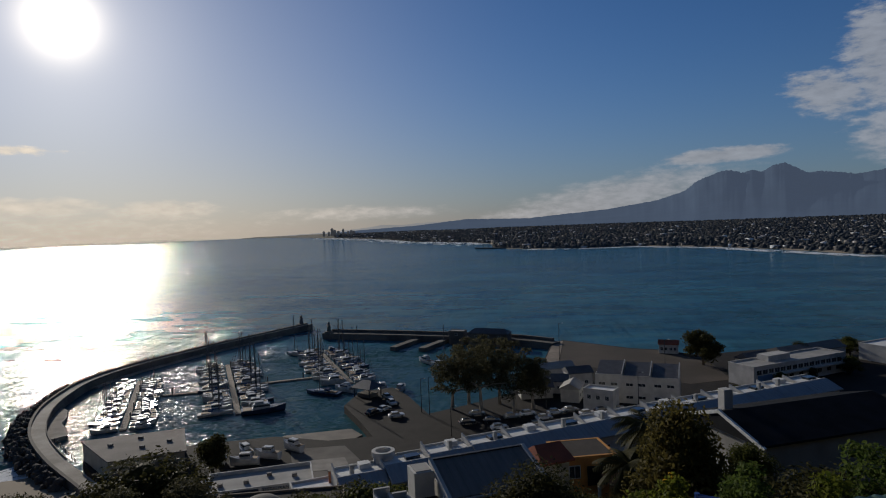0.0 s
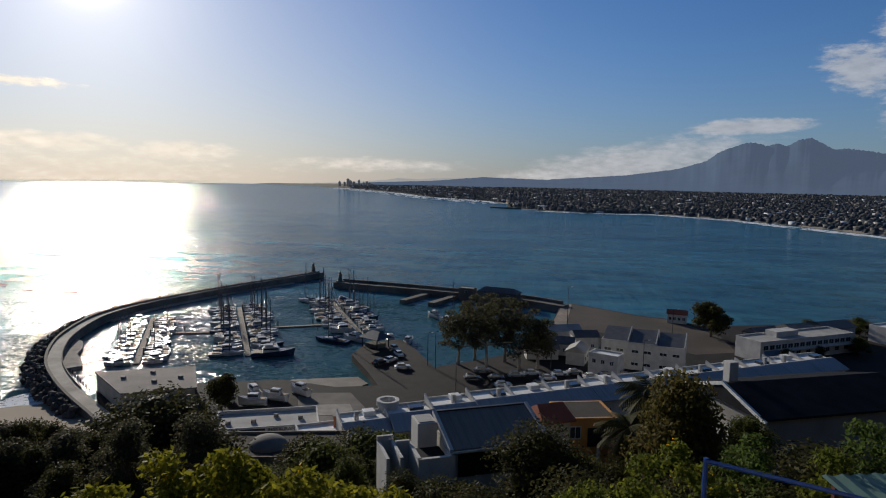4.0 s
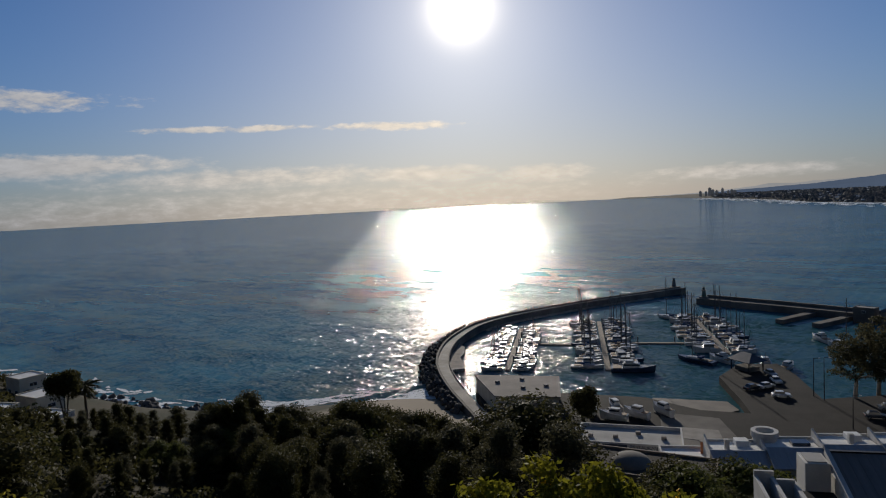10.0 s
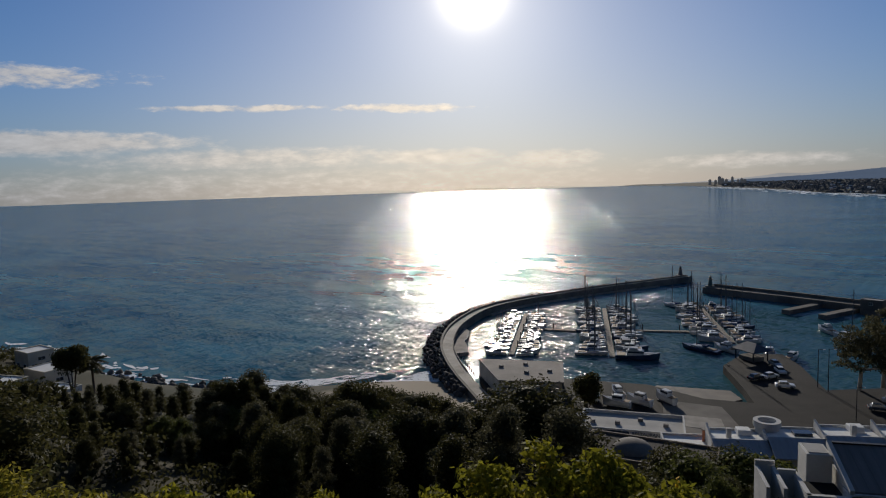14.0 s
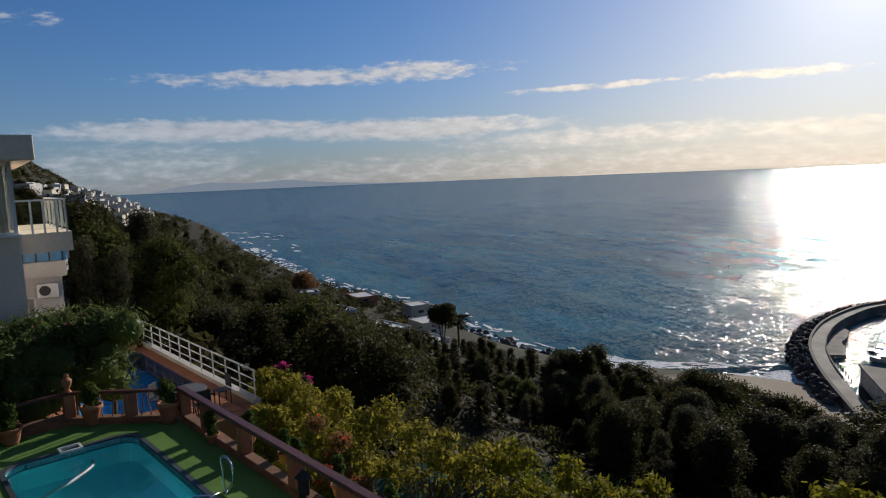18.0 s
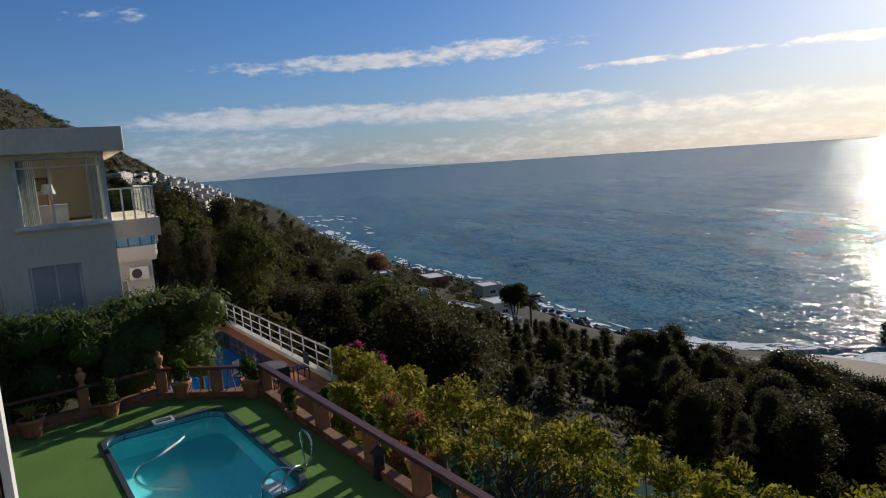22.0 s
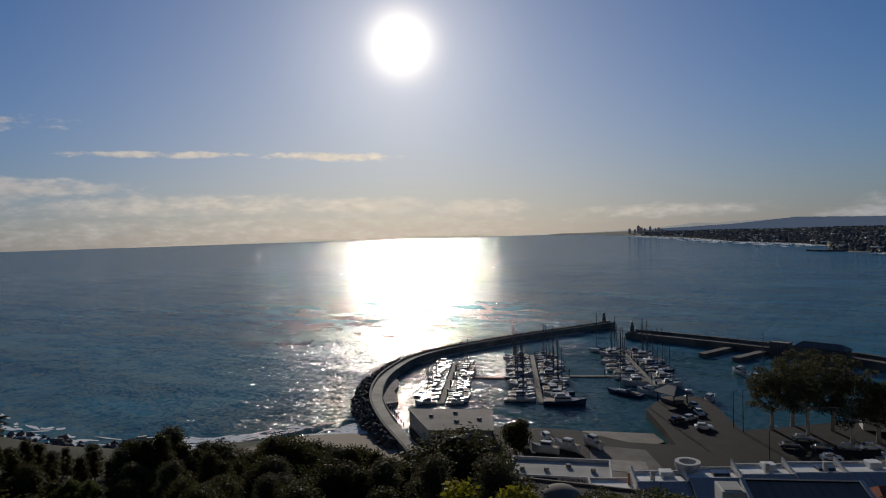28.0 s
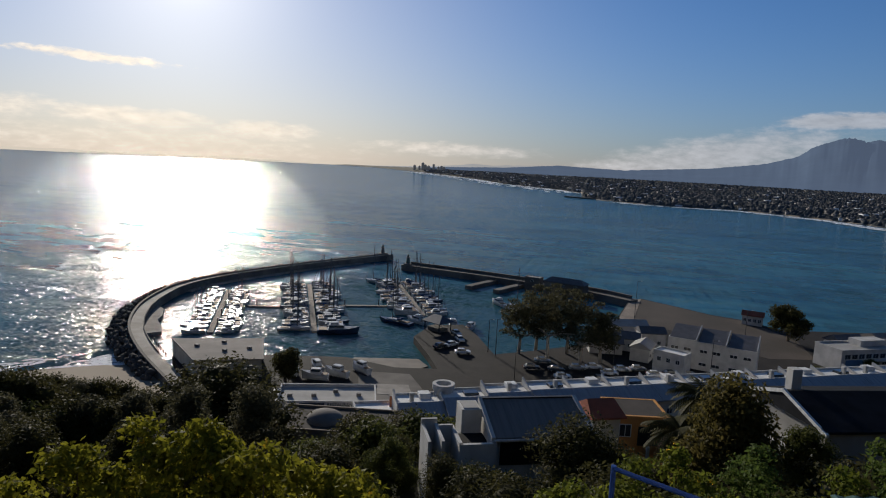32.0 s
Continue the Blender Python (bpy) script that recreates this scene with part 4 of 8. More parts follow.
# ---------------------------------------------------------------- plants
def fast_mesh(name, verts, quads, material):
    me = bpy.data.meshes.new(name)
    n, q = len(verts), len(quads)
    me.vertices.add(n)
    me.vertices.foreach_set("co", np.ascontiguousarray(verts, np.float32).ravel())
    me.loops.add(q * 4)
    me.loops.foreach_set("vertex_index", np.ascontiguousarray(quads, np.int32).ravel())
    me.polygons.add(q)
    me.polygons.foreach_set("loop_start", np.arange(0, q * 4, 4, dtype=np.int32))
    me.update(calc_edges=True)
    me.validate()
    for m in material if isinstance(material, (list, tuple)) else (material,):
        me.materials.append(m)
    return me


def leaves(centres, outward, size, gen, slim=0.55, droop=0.0, tilt=0.9):
    """One folded-flat leaf quad at each centre, facing roughly outward."""
    n = len(centres)
    nrm = outward + gen.normal(0, tilt, (n, 3))
    nrm[:, 2] += 0.3
    nrm /= np.linalg.norm(nrm, axis=1)[:, None] + 1e-9
    ax = np.cross(nrm, gen.normal(0, 1, (n, 3)))
    ax /= np.linalg.norm(ax, axis=1)[:, None] + 1e-9
    ax[:, 2] -= droop
    ay = np.cross(nrm, ax)
    s = size * gen.uniform(0.6, 1.3, (n, 1))
    a, b = ax * s, ay * s * slim
    v = np.stack([centres - a, centres + b - a * 0.1, centres + a, centres - b - a * 0.1], 1).reshape(-1, 3)
    return v, np.arange(n * 4).reshape(-1, 4)


def lobes_leaves(lobes, count, size, gen, slim=0.55, droop=0.0, shell=(0.58, 1.14), under=0.4):
    """Leaves on the outer shell of overlapping ellipsoids (x, y, z, rx, ry, rz), thinner below."""
    L_ = np.array(lobes, float)
    area = L_[:, 3] * L_[:, 4] + L_[:, 5] * (L_[:, 3] + L_[:, 4])
    pick = gen.choice(len(L_), count, p=area / area.sum())
    d = gen.normal(0, 1, (count, 3))
    d /= np.linalg.norm(d, axis=1)[:, None]
    low = d[:, 2] < -0.1
    flip = low & (gen.random(count) > under)
    d[flip, 2] *= -1
    # leaves gather in twigs
    twig = gen.normal(0, 0.05, (count, 3))
    r = gen.uniform(*shell, (count, 1)) + gen.normal(0, 0.05, (count, 1))
    c = L_[pick, :3] + d * r * L_[pick, 3:] + twig * L_[pick, 3:]
    return leaves(c, d, size, gen, slim, droop)


def core_quads(lobes, k=0.74):
    """A rough inner body, so that a dense crown is not seen through."""
    vs, qs = [], []
    for x, y, z, rx, ry, rz in lobes:
        base = sum(len(v) for v in vs)
        lat, lon = 5, 8
        g = []
        for i in range(lat + 1):
            th = math.pi * i / lat
            for j in range(lon):
                ph = math.tau * j / lon
                w = k * (1 + 0.12 * math.sin(3 * ph + x) * math.sin(th * 2 + y))
                g.append((x + rx * w * math.sin(th) * math.cos(ph), y + ry * w * math.sin(th) * math.sin(ph), z + rz * w * math.cos(th)))
        vs.append(g)
        qs += [(base + i * lon + j, base + i * lon + (j + 1) % lon, base + (i + 1) * lon + (j + 1) % lon, base + (i + 1) * lon + j) for i in range(lat) for j in range(lon)]
    return np.array([p for g in vs for p in g]), np.array(qs)


def crown_mesh(name, lobes, count, size, material, seed, slim=0.5, droop=0.0, core=0.55, **kw):
    gen = np.random.default_rng(seed)
    v, q = lobes_leaves(lobes, count, size, gen, slim, droop, **kw)
    if core:
        cv, cq = core_quads(lobes, core)
        q = np.concatenate([q, cq + len(v)])
        v = np.concatenate([v, cv])
    return fast_mesh(name, v, q, material)


def random_lobes(seed, n, spread, size, z0, z1, top=0.6):
    """Overlapping clumps that fill a crown between z0 and z1, drawn in towards the top."""
    r = random.Random(seed)
    out = []
    for k in range(n):
        f = (k + 0.5) / n
        z = z0 + (z1 - z0) * f
        w = spread * (1 - (1 - top) * f) * r.uniform(0.3, 1.0)
        a = k * 2.4 + r.uniform(-0.5, 0.5)
        s = size * r.uniform(0.75, 1.2)
        out.append((w * math.cos(a), w * math.sin(a), z, s, s, s * r.uniform(0.7, 0.95)))
    return out


bark = mat("bark", (0.16, 0.12, 0.09), (0.09, 0.07, 0.055), 0.95, 1.2, 9, 0.7, stretch=(1, 1, 0.25))
pale_bark = mat("pale_gum_bark", (0.42, 0.37, 0.30), (0.26, 0.22, 0.18), 0.9, 0.8, 7, 0.4, stretch=(1, 1, 0.3))


def trunk_bm(lobes, height, r0, seed, limbs=6):
    bm, r = bmesh.new(), random.Random(seed)
    fork = height * 0.4
    lean = Vector((r.uniform(-0.3, 0.3), r.uniform(-0.3, 0.3), fork))
    rod(bm, (0, 0, -0.6), lean * 0.5, r0, r0 * 0.85, 9)
    rod(bm, lean * 0.49, lean, r0 * 0.86, r0 * 0.65, 9)
    for x, y, z, *_ in lobes[:limbs]:
        mid = lean.lerp(Vector((x, y, z)), 0.5) + Vector((0, 0, 0.3))
        rod(bm, lean * 0.96, mid, r0 * 0.5, r0 * 0.32, 6)
        rod(bm, mid, (x, y, z), r0 * 0.33, r0 * 0.14, 5)
    return bm


DARK = leaf_mat("dark_foliage", (0.012, 0.014, 0.006), (0.076, 0.070, 0.025), through=0.42)
OLIVE = leaf_mat("olive_foliage", (0.018, 0.025, 0.007), (0.105, 0.112, 0.03), through=0.45)
GUM = leaf_mat("gum_foliage", (0.026, 0.028, 0.017), (0.10, 0.092, 0.05), through=0.45)
BRIGHT = leaf_mat("yellow_green_foliage", (0.032, 0.052, 0.008), (0.27, 0.245, 0.024), through=0.5)
GREEN = leaf_mat("green_foliage", (0.035, 0.07, 0.016), (0.10, 0.13, 0.03))
BROWN = leaf_mat("brown_foliage", (0.16, 0.075, 0.03), (0.24, 0.13, 0.06))


def tree(name, lobes, height, r0, count, size, leaf, seed, label, category="tree", bark_m=None, group="", **kw):
    t = thing(name, pose(0, 0, 0), label, category, group)
    part("trunk", trunk_bm(lobes, height, r0, seed), bark_m or bark, t)
    cr = new("crown", crown_mesh("crown", lobes, count, size, leaf, seed, **kw))
    cr.parent = t
    return t


TREES = [
    tree("dark_tree", random_lobes(11, 16, 2.7, 1.55, 1.3, 8.6, 0.35), 8, 0.28, 9500, 0.125, DARK, 1, "dense dark evergreen tree on the hillside", group="hillside trees"),
    tree("dark_tree", random_lobes(12, 19, 2.4, 1.25, 1.3, 9.8, 0.25), 9, 0.26, 9500, 0.12, DARK, 2, "tall ragged dark evergreen tree on the hillside", group="hillside trees"),
    tree("olive_tree", random_lobes(13, 15, 2.9, 1.35, 1.1, 6.8, 0.5), 6.5, 0.25, 9500, 0.115, OLIVE, 3, "olive-green bushy tree on the slope", group="hillside trees"),
    tree("gum_tree", random_lobes(14, 20, 2.6, 1.15, 1.8, 10.6, 0.35), 10, 0.24, 9000, 0.12, GUM, 4, "ragged gum tree with grey-green leaves", bark_m=pale_bark, group="hillside trees", core=0.45),
]

TREES += [
    tree("dark_tree", random_lobes(11, 16, 2.7, 1.55, 1.3, 8.6, 0.35), 8, 0.28, 6000, 0.15, DARK, 5, "dense dark evergreen tree on the far slope", group="hillside trees"),
    tree("dark_tree", random_lobes(12, 19, 2.4, 1.25, 1.3, 9.8, 0.25), 9, 0.26, 6000, 0.145, DARK, 6, "tall dark evergreen tree on the far slope", group="hillside trees"),
    tree("olive_tree", random_lobes(13, 15, 2.9, 1.35, 1.1, 6.8, 0.5), 6.5, 0.25, 6000, 0.135, OLIVE, 7, "olive-green bushy tree on the far slope", group="hillside trees"),
    tree("gum_tree", random_lobes(14, 20, 2.6, 1.15, 1.8, 10.6, 0.35), 10, 0.24, 6000, 0.14, GUM, 8, "ragged grey-green gum tree on the far slope", bark_m=pale_bark, group="hillside trees"),
]


def plant(k, x, y, h, turn=None, base=None, wide=1.0):
    """A copy of a tree kind at x, y with the height h, on the ground."""
    full = (9.6, 10.8, 7.8, 11.6)[k]
    z = float(ground_z(x, y)) if base is None else base
    s = h / full
    return copy_thing(TREES[k + 4 if math.hypot(x, y) > 72 else k], Matrix.Translation((x, y, z - 0.1)) @ pose(0, 0, 0, rz=rng.uniform(0, 360) if turn is None else turn) @ Matrix.Diagonal((s * wide, s * wide, s, 1)))


def at_polar(az, r):
    return -math.sin(radians(az)) * r, math.cos(radians(az)) * r


def by_top(k, az, r, drop, wide=1.0, least=3.0):
    """A tree whose top lies drop x r below the eye, seen from the balcony."""
    x, y = at_polar(az, r)
    z = float(ground_z(x, y))
    return plant(k, x, y, max(least, 52 - drop * r - z), wide=wide)


# the wooded slope between the garden and the beach, its tops in one ragged line
SKYLINE_AZ = (37.3, 39.5, 41.4, 43.4, 45.9, 48.3, 50.7, 52.9, 54.8, 56.2, 58.6, 61.1, 63.5, 66.5, 69.1, 72.2)
SKYLINE_DROP = (0.356, 0.326, 0.322, 0.312, 0.304, 0.293, 0.325, 0.306, 0.295, 0.260, 0.274, 0.289, 0.270, 0.252, 0.260, 0.267)
az = 36.5
while az < 73:
    drop = float(np.interp(az, SKYLINE_AZ, SKYLINE_DROP))
    by_top(rng.choice((1, 3, 1, 3, 0)), az, rng.uniform(86, 97), drop + rng.choice((0.0, 0.004, 0.012)), rng.uniform(0.9, 1.15))
    by_top(rng.choice((1, 3, 0, 2)), az + rng.uniform(-0.3, 0.3), rng.uniform(78, 86), drop + rng.uniform(0.03, 0.06), rng.uniform(1.0, 1.3))
    az += rng.uniform(0.75, 1.15)
for az, r, drop, k, wide in ((35.0, 90, 0.345, 0, 1.3), (32.6, 88, 0.318, 0, 1.6), (30.0, 88, 0.338, 0, 1.5)):
    by_top(k, az, r, drop, wide)
for i in range(64):
    az = rng.uniform(29, 72)
    by_top(rng.choice((0, 1, 1, 3, 3)), az, rng.uniform(62, 90), rng.uniform(0.34, 0.42), rng.uniform(0.85, 1.25), 4.0)
# a dense belt above the rocks of the shore
for i in range(16):
    by_top(rng.choice((0, 1, 3)), 48.5 + 1.35 * i, rng.uniform(103, 112), rng.uniform(0.30, 0.335) - 0.003 * i, rng.uniform(1.4, 1.9), 3.0)
def on_road(x, y):
    return x < -150 and abs(y + 3.5) < 6


# the slope to the west, down from the garden
for i in range(70):
    az, r = rng.uniform(74, 93), rng.choice((rng.uniform(34, 90), rng.uniform(90, 260)))
    x, y = at_polar(az, r)
    if math.hypot(x + 172, y - 50) < 11 or math.hypot(x + 27, y + 3) < 9 or on_road(x, y):
        continue
    z = float(ground_z(x, y))
    top_line = float(np.interp(az, (74, 78, 82, 86, 88, 90, 93), (0.245, 0.20, 0.165, 0.135, 0.125, 0.122, 0.095)))
    if z > 3 and 52 - top_line * r - z > 2.0:
        plant(rng.choice((0, 0, 1, 2, 3)), x, y, min(11, (52 - top_line * r - z) * rng.uniform(0.75, 1.0)), wide=rng.uniform(1.0, 1.4))
# beyond, towards the villas on the far slope
for i in range(90):
    az, r = rng.uniform(88, 105), rng.uniform(100, 700)
    x, y = at_polar(az, r)
    z = float(ground_z(x, y))
    if 3 < z < 200 and not on_road(x, y):
        plant(rng.choice((0, 0, 2, 1)), x, y, rng.uniform(5, 9), wide=1.4)

# big gum trees on the quay, each with a bare pale trunk
for x, y, h, s, spread in ((-11, 169, 21.0, 21, 8.5), (-2.5, 168, 17.0, 22, 7.0), (-19, 172, 15.0, 23, 6.5), (-6.5, 177, 18.5, 24, 8.0), (2.5, 172, 14.0, 25, 5.0), (-15, 178, 16, 26, 7)):
    lob = [(a_, b_, c_, d_, e_, f_ * 0.75) for a_, b_, c_, d_, e_, f_ in random_lobes(s, 38, spread * 1.1, 1.6, h * 0.32, h * 0.93, 0.6)]
    t = tree("gum_tree", lob, h * 0.8, 0.5, 5600, 0.28, GUM, s, "tall gum tree with pale trunk and drooping leaves on the quay", bark_m=pale_bark, group="quay gum trees", droop=0.3, core=0.0)
    t.matrix_basis = pose(x, y, 2.0)
t = tree("round_tree", random_lobes(31, 9, 3.0, 2.2, 2.0, 6.4, 0.5), 5, 0.35, 5000, 0.30, DARK, 31, "round dark tree beside the boatyard")
t.matrix_basis = pose(-65, 127.5, 2.0)
t = tree("round_tree", random_lobes(32, 12, 6.5, 2.8, 3.5, 9.5, 0.6), 8, 0.5, 6000, 0.40, DARK, 32, "broad dark coastal tree by the harbour road")
t.matrix_basis = pose(59.5, 221, 2.0)
for x, y, h in ((48, 168, 4), (56, 178, 4.5), (72, 190, 5), (84, 198, 4), (98, 206, 6), (90, 222, 7), (110, 232, 7), (38, 170, 3)):
    plant(rng.choice((0, 2)), x, y, h, wide=1.5, base=2.0)
# trees below the garden, seen against the roofs: azimuth, distance, drop of the top, kind, breadth
for az, r, drop, k, wide in ((-1.0, 46, 0.388, 0, 1.25), (-3.4, 46, 0.415, 0, 1.2), (13.4, 80, 0.392, 2, 1.5), (15.4, 82, 0.400, 0, 1.3), (11.2, 78, 0.405, 2, 1.3), (-5.4, 49, 0.415, 2, 0.9), (-7.6, 48, 0.43, 0, 0.9), (18.2, 74, 0.40, 2, 1.3), (20.2, 78, 0.405, 0, 1.2), (13.0, 56, 0.44, 0, 1.3), (6.2, 46, 0.482, 2, 1.3), (7.4, 43, 0.49, 0, 1.4), (3.6, 38, 0.50, 0, 1.5), (9.0, 46, 0.478, 2, 1.3), (11.2, 46, 0.47, 0, 1.1), (4.8, 46, 0.482, 2, 1.2),
                             (-5.6, 36, 0.46, 0, 1.5), (-23.8, 42, 0.355, 0, 1.7), (-20, 40, 0.41, 2, 1.6), (15.5, 58, 0.44, 0, 1.4), (24.4, 66, 0.44, 2, 1.4), (22, 62, 0.46, 0, 1.5), (-11, 36, 0.455, 2, 1.5), (-15, 38, 0.44, 0, 1.5)):
    by_top(k, az, r, drop, wide, 2.5)
# more trees beside the white house and its neighbours
for x, y, h, k, wide in ((3.5, 43, 7.5, 2, 1.2), (-14.5, 50, 6, 2, 1.0), (-24, 58, 7, 0, 1.4), (-30, 66, 7, 2, 1.3), (-20, 70, 6.5, 0, 1.3), (-17, 84, 5.5, 0, 1.5), (17, 52, 6, 2, 1.0),
                         (20, 30, 6, 0, 1.5), (25, 33, 6, 0, 1.4), (30, 36, 6, 2, 1.4), (15, 28, 4, 2, 1.3), (-9, 40, 3.5, 2, 1.2), (-17, 46, 4.5, 0, 1.3), (34, 46, 5, 0, 1.5), (-40, 72, 6, 0, 1.3), (-47, 78, 6, 1, 1.3), (-8, 33, 3, 2, 1.3), (-22, 40, 4, 0, 1.4), (-30, 46, 5, 0, 1.3)):
    plant(k, x, y, h, wide=wide)
# olive leaves made paler and golden: the sun on the crown put into colour
t = tree("big_olive_tree", random_lobes(33, 12, 2.5, 1.9, 3.6, 9.2, 0.6), 8, 0.45, 9000, 0.19, leaf_mat("sunlit_olive_foliage", (0.042, 0.042, 0.014), (0.14, 0.112, 0.034)), 33, "large round olive-green tree below the garden")
t.matrix_basis = pose(10.9, 46.5, 28.0)


def palm(x, y, h, spread, seed, label):
    t = thing("palm_tree", pose(x, y, float(ground_z(x, y)) - 0.2), label, "palm tree")
    bm = bmesh.new()
    for k in range(8):
        rod(bm, (0, 0, h * k / 8), (0, 0, h * (k + 1) / 8 + 0.02), 0.34 - 0.01 * k, 0.30 - 0.01 * k, 9)
    part("trunk", bm, bark, t)
    gen, vs = np.random.default_rng(seed), []
    r = random.Random(seed)
    for k in range(38):
        a, up = k * 2.4, r.uniform(-0.35, 1.1)
        p, d = Vector((0, 0, h)), Vector((math.cos(a), math.sin(a), up)).normalized()
        for i in range(14):
            q = p + d * spread / 14
            d = (d + Vector((0, 0, -0.085))).normalized()
            side = d.cross(Vector((0, 0, 1))).normalized()
            w = spread * 0.24 * math.sin(math.pi * (i + 1.2) / 16)
            for s in (-1, 1):
                tip = q + side * s * w + d * w * 0.45 + Vector((0, 0, -w * 0.45))
                vs += [p, q, tip, tip - d * 0.05]
            p = q
    v = np.array(vs)
    fr = new("fronds", fast_mesh("fronds", v, np.arange(len(v)).reshape(-1, 4), DARK))
    fr.parent = t
    return t


palm(8.0, 51.2, 8.6, 3.0, 41, "dark palm tree beside the orange house")
palm(10.3, 56, 9.2, 3.1, 42, "tall palm tree behind the olive-green tree")
palm(-152, 60, 7.5, 3.6, 43, "windswept palm beside the umbrella pine at the shore")
t = tree("umbrella_pine", [(0, 0, 11.2, 4.2, 4.2, 1.9), (2.2, 1, 12.2, 3.0, 3.0, 1.7), (-2.4, -1, 11.8, 3.0, 3.0, 1.7), (0.3, -2, 13.0, 3, 3, 1.7), (0, 2, 13.2, 2.8, 2.8, 1.6)], 10, 0.6, 5000, 0.35, DARK, 44, "dark umbrella pine with a bare trunk at the shore")
t.matrix_basis = pose(-150.6, 55.2, 3.4) @ Matrix.Diagonal((0.72, 0.72, 1.1, 1))

ax, ay = at_polar(81.9, 215)
t = tree("russet_tree", random_lobes(46, 10, 4.0, 2.6, 1.5, 6.5, 0.6), 5, 0.4, 3500, 0.34, BROWN, 46, "round russet-brown tree on the coastal slope")
t.matrix_basis = pose(ax, ay, max(1.0, float(ground_z(ax, ay))))


def scatter(name, label, leaf, region, n, size, count, leaf_size, seed, slim=0.55, ok=None):
    """Shrubs that nobody could count, as one mesh: region gives x, y for two random numbers."""
    gen, r = np.random.default_rng(seed), random.Random(seed)
    vs, qs, total = [], [], 0
    for k in range(n):
        x, y = region(r.random(), r.random())
        if ok and not ok(x, y):
            continue
        z = float(ground_z(x, y))
        s = r.uniform(*size)
        lob = [(x + r.uniform(-0.5, 0.5) * s, y + r.uniform(-0.5, 0.5) * s, z + s * r.uniform(0.25, 0.6), s * 0.7, s * 0.7, s * 0.55) for _ in range(3)]
        v, q = lobes_leaves(lob, count, leaf_size, gen, slim, shell=(0.5, 1.1))
        vs.append(v), qs.append(q + total)
        total += len(v)
    if vs:
        return tagged(new(name, fast_mesh(name, np.concatenate(vs), np.concatenate(qs), leaf)), label, "shrubs", kind="stuff")


def fan(az0, az1, r0, r1, power=1.0):
    return lambda a, b: at_polar(az0 + (az1 - az0) * a, r0 + (r1 - r0) * b ** power)


clear = lambda x, y: not (-15 < x < 8 and 46 < y < 62) and not (12 < x < 32 and 42 < y < 58) and not (x < -6 and y < 3.2 and x > -31)
scatter("scrub", "dense green scrub over the slope below the garden", GREEN, fan(-40, 70, 15, 62), 420, (0.8, 1.9), 130, 0.15, 51, ok=clear)
scatter("dark_scrub", "dark scrub thicket over the lower slope", DARK, fan(-35, 75, 40, 112), 420, (1.2, 2.8), 110, 0.26, 52, ok=clear)
scatter("dry_scrub", "dry russet scrub on the slope", BROWN, fan(-5, 90, 18, 60), 60, (0.7, 1.5), 130, 0.13, 53, ok=clear)
scatter("coast_scrub", "dark scrub covering the coastal slope", DARK, fan(72, 100, 24, 460, 1.3), 1500, (1.4, 3.4), 110, 0.34, 54, ok=lambda x, y: math.hypot(x + 172, y - 50) > 9 and clear(x, y) and not (on_road(x, y) and abs(y + 3.5) < 3.2) and ground_z(x, y) > 1.2)
scatter("far_scrub", "scrub on the mountain slope", DARK, fan(86, 114, 180, 1000), 1400, (2.5, 6), 40, 0.8, 55, ok=lambda x, y: ground_z(x, y) > 4 and not on_road(x, y))

# ---------------------------------------------------------------- buildings round the harbour
blue_sheet = mat("blue_grey_sheet_roof", (0.33, 0.335, 0.35), (0.26, 0.265, 0.28), 0.38, 0.3, 3, 0.1, metal=0.1, stretch=(6, 0.4, 1))
grey_sheet = mat("grey_sheet_roof", (0.22, 0.20, 0.185), (0.17, 0.157, 0.145), 0.75, 0.3, 3, 0.1, metal=0.0, stretch=(6, 0.4, 1))
# near-black: the shade inside openings and the courtyard, put in as colour
opening_shade = mat("painted_opening_shade", (0.02, 0.02, 0.02), None, 0.9, 1, 5, 0)
orange_wall = mat("orange_plaster", (0.62, 0.30, 0.09), (0.50, 0.24, 0.08), 0.85, 0.5, 8, 0.15)
terracotta = mat("terracotta", (0.45, 0.19, 0.10), (0.33, 0.14, 0.08), 0.85, 0.8, 9, 0.25, each=0.12)
blue_paint = mat("blue_paint", (0.10, 0.22, 0.42), (0.08, 0.17, 0.33), 0.6, 0.7, 10, 0.1)
brown_flat = mat("brown_flat_roof", (0.075, 0.063, 0.054), (0.05, 0.043, 0.037), 0.9, 0.4, 6, 0.3)

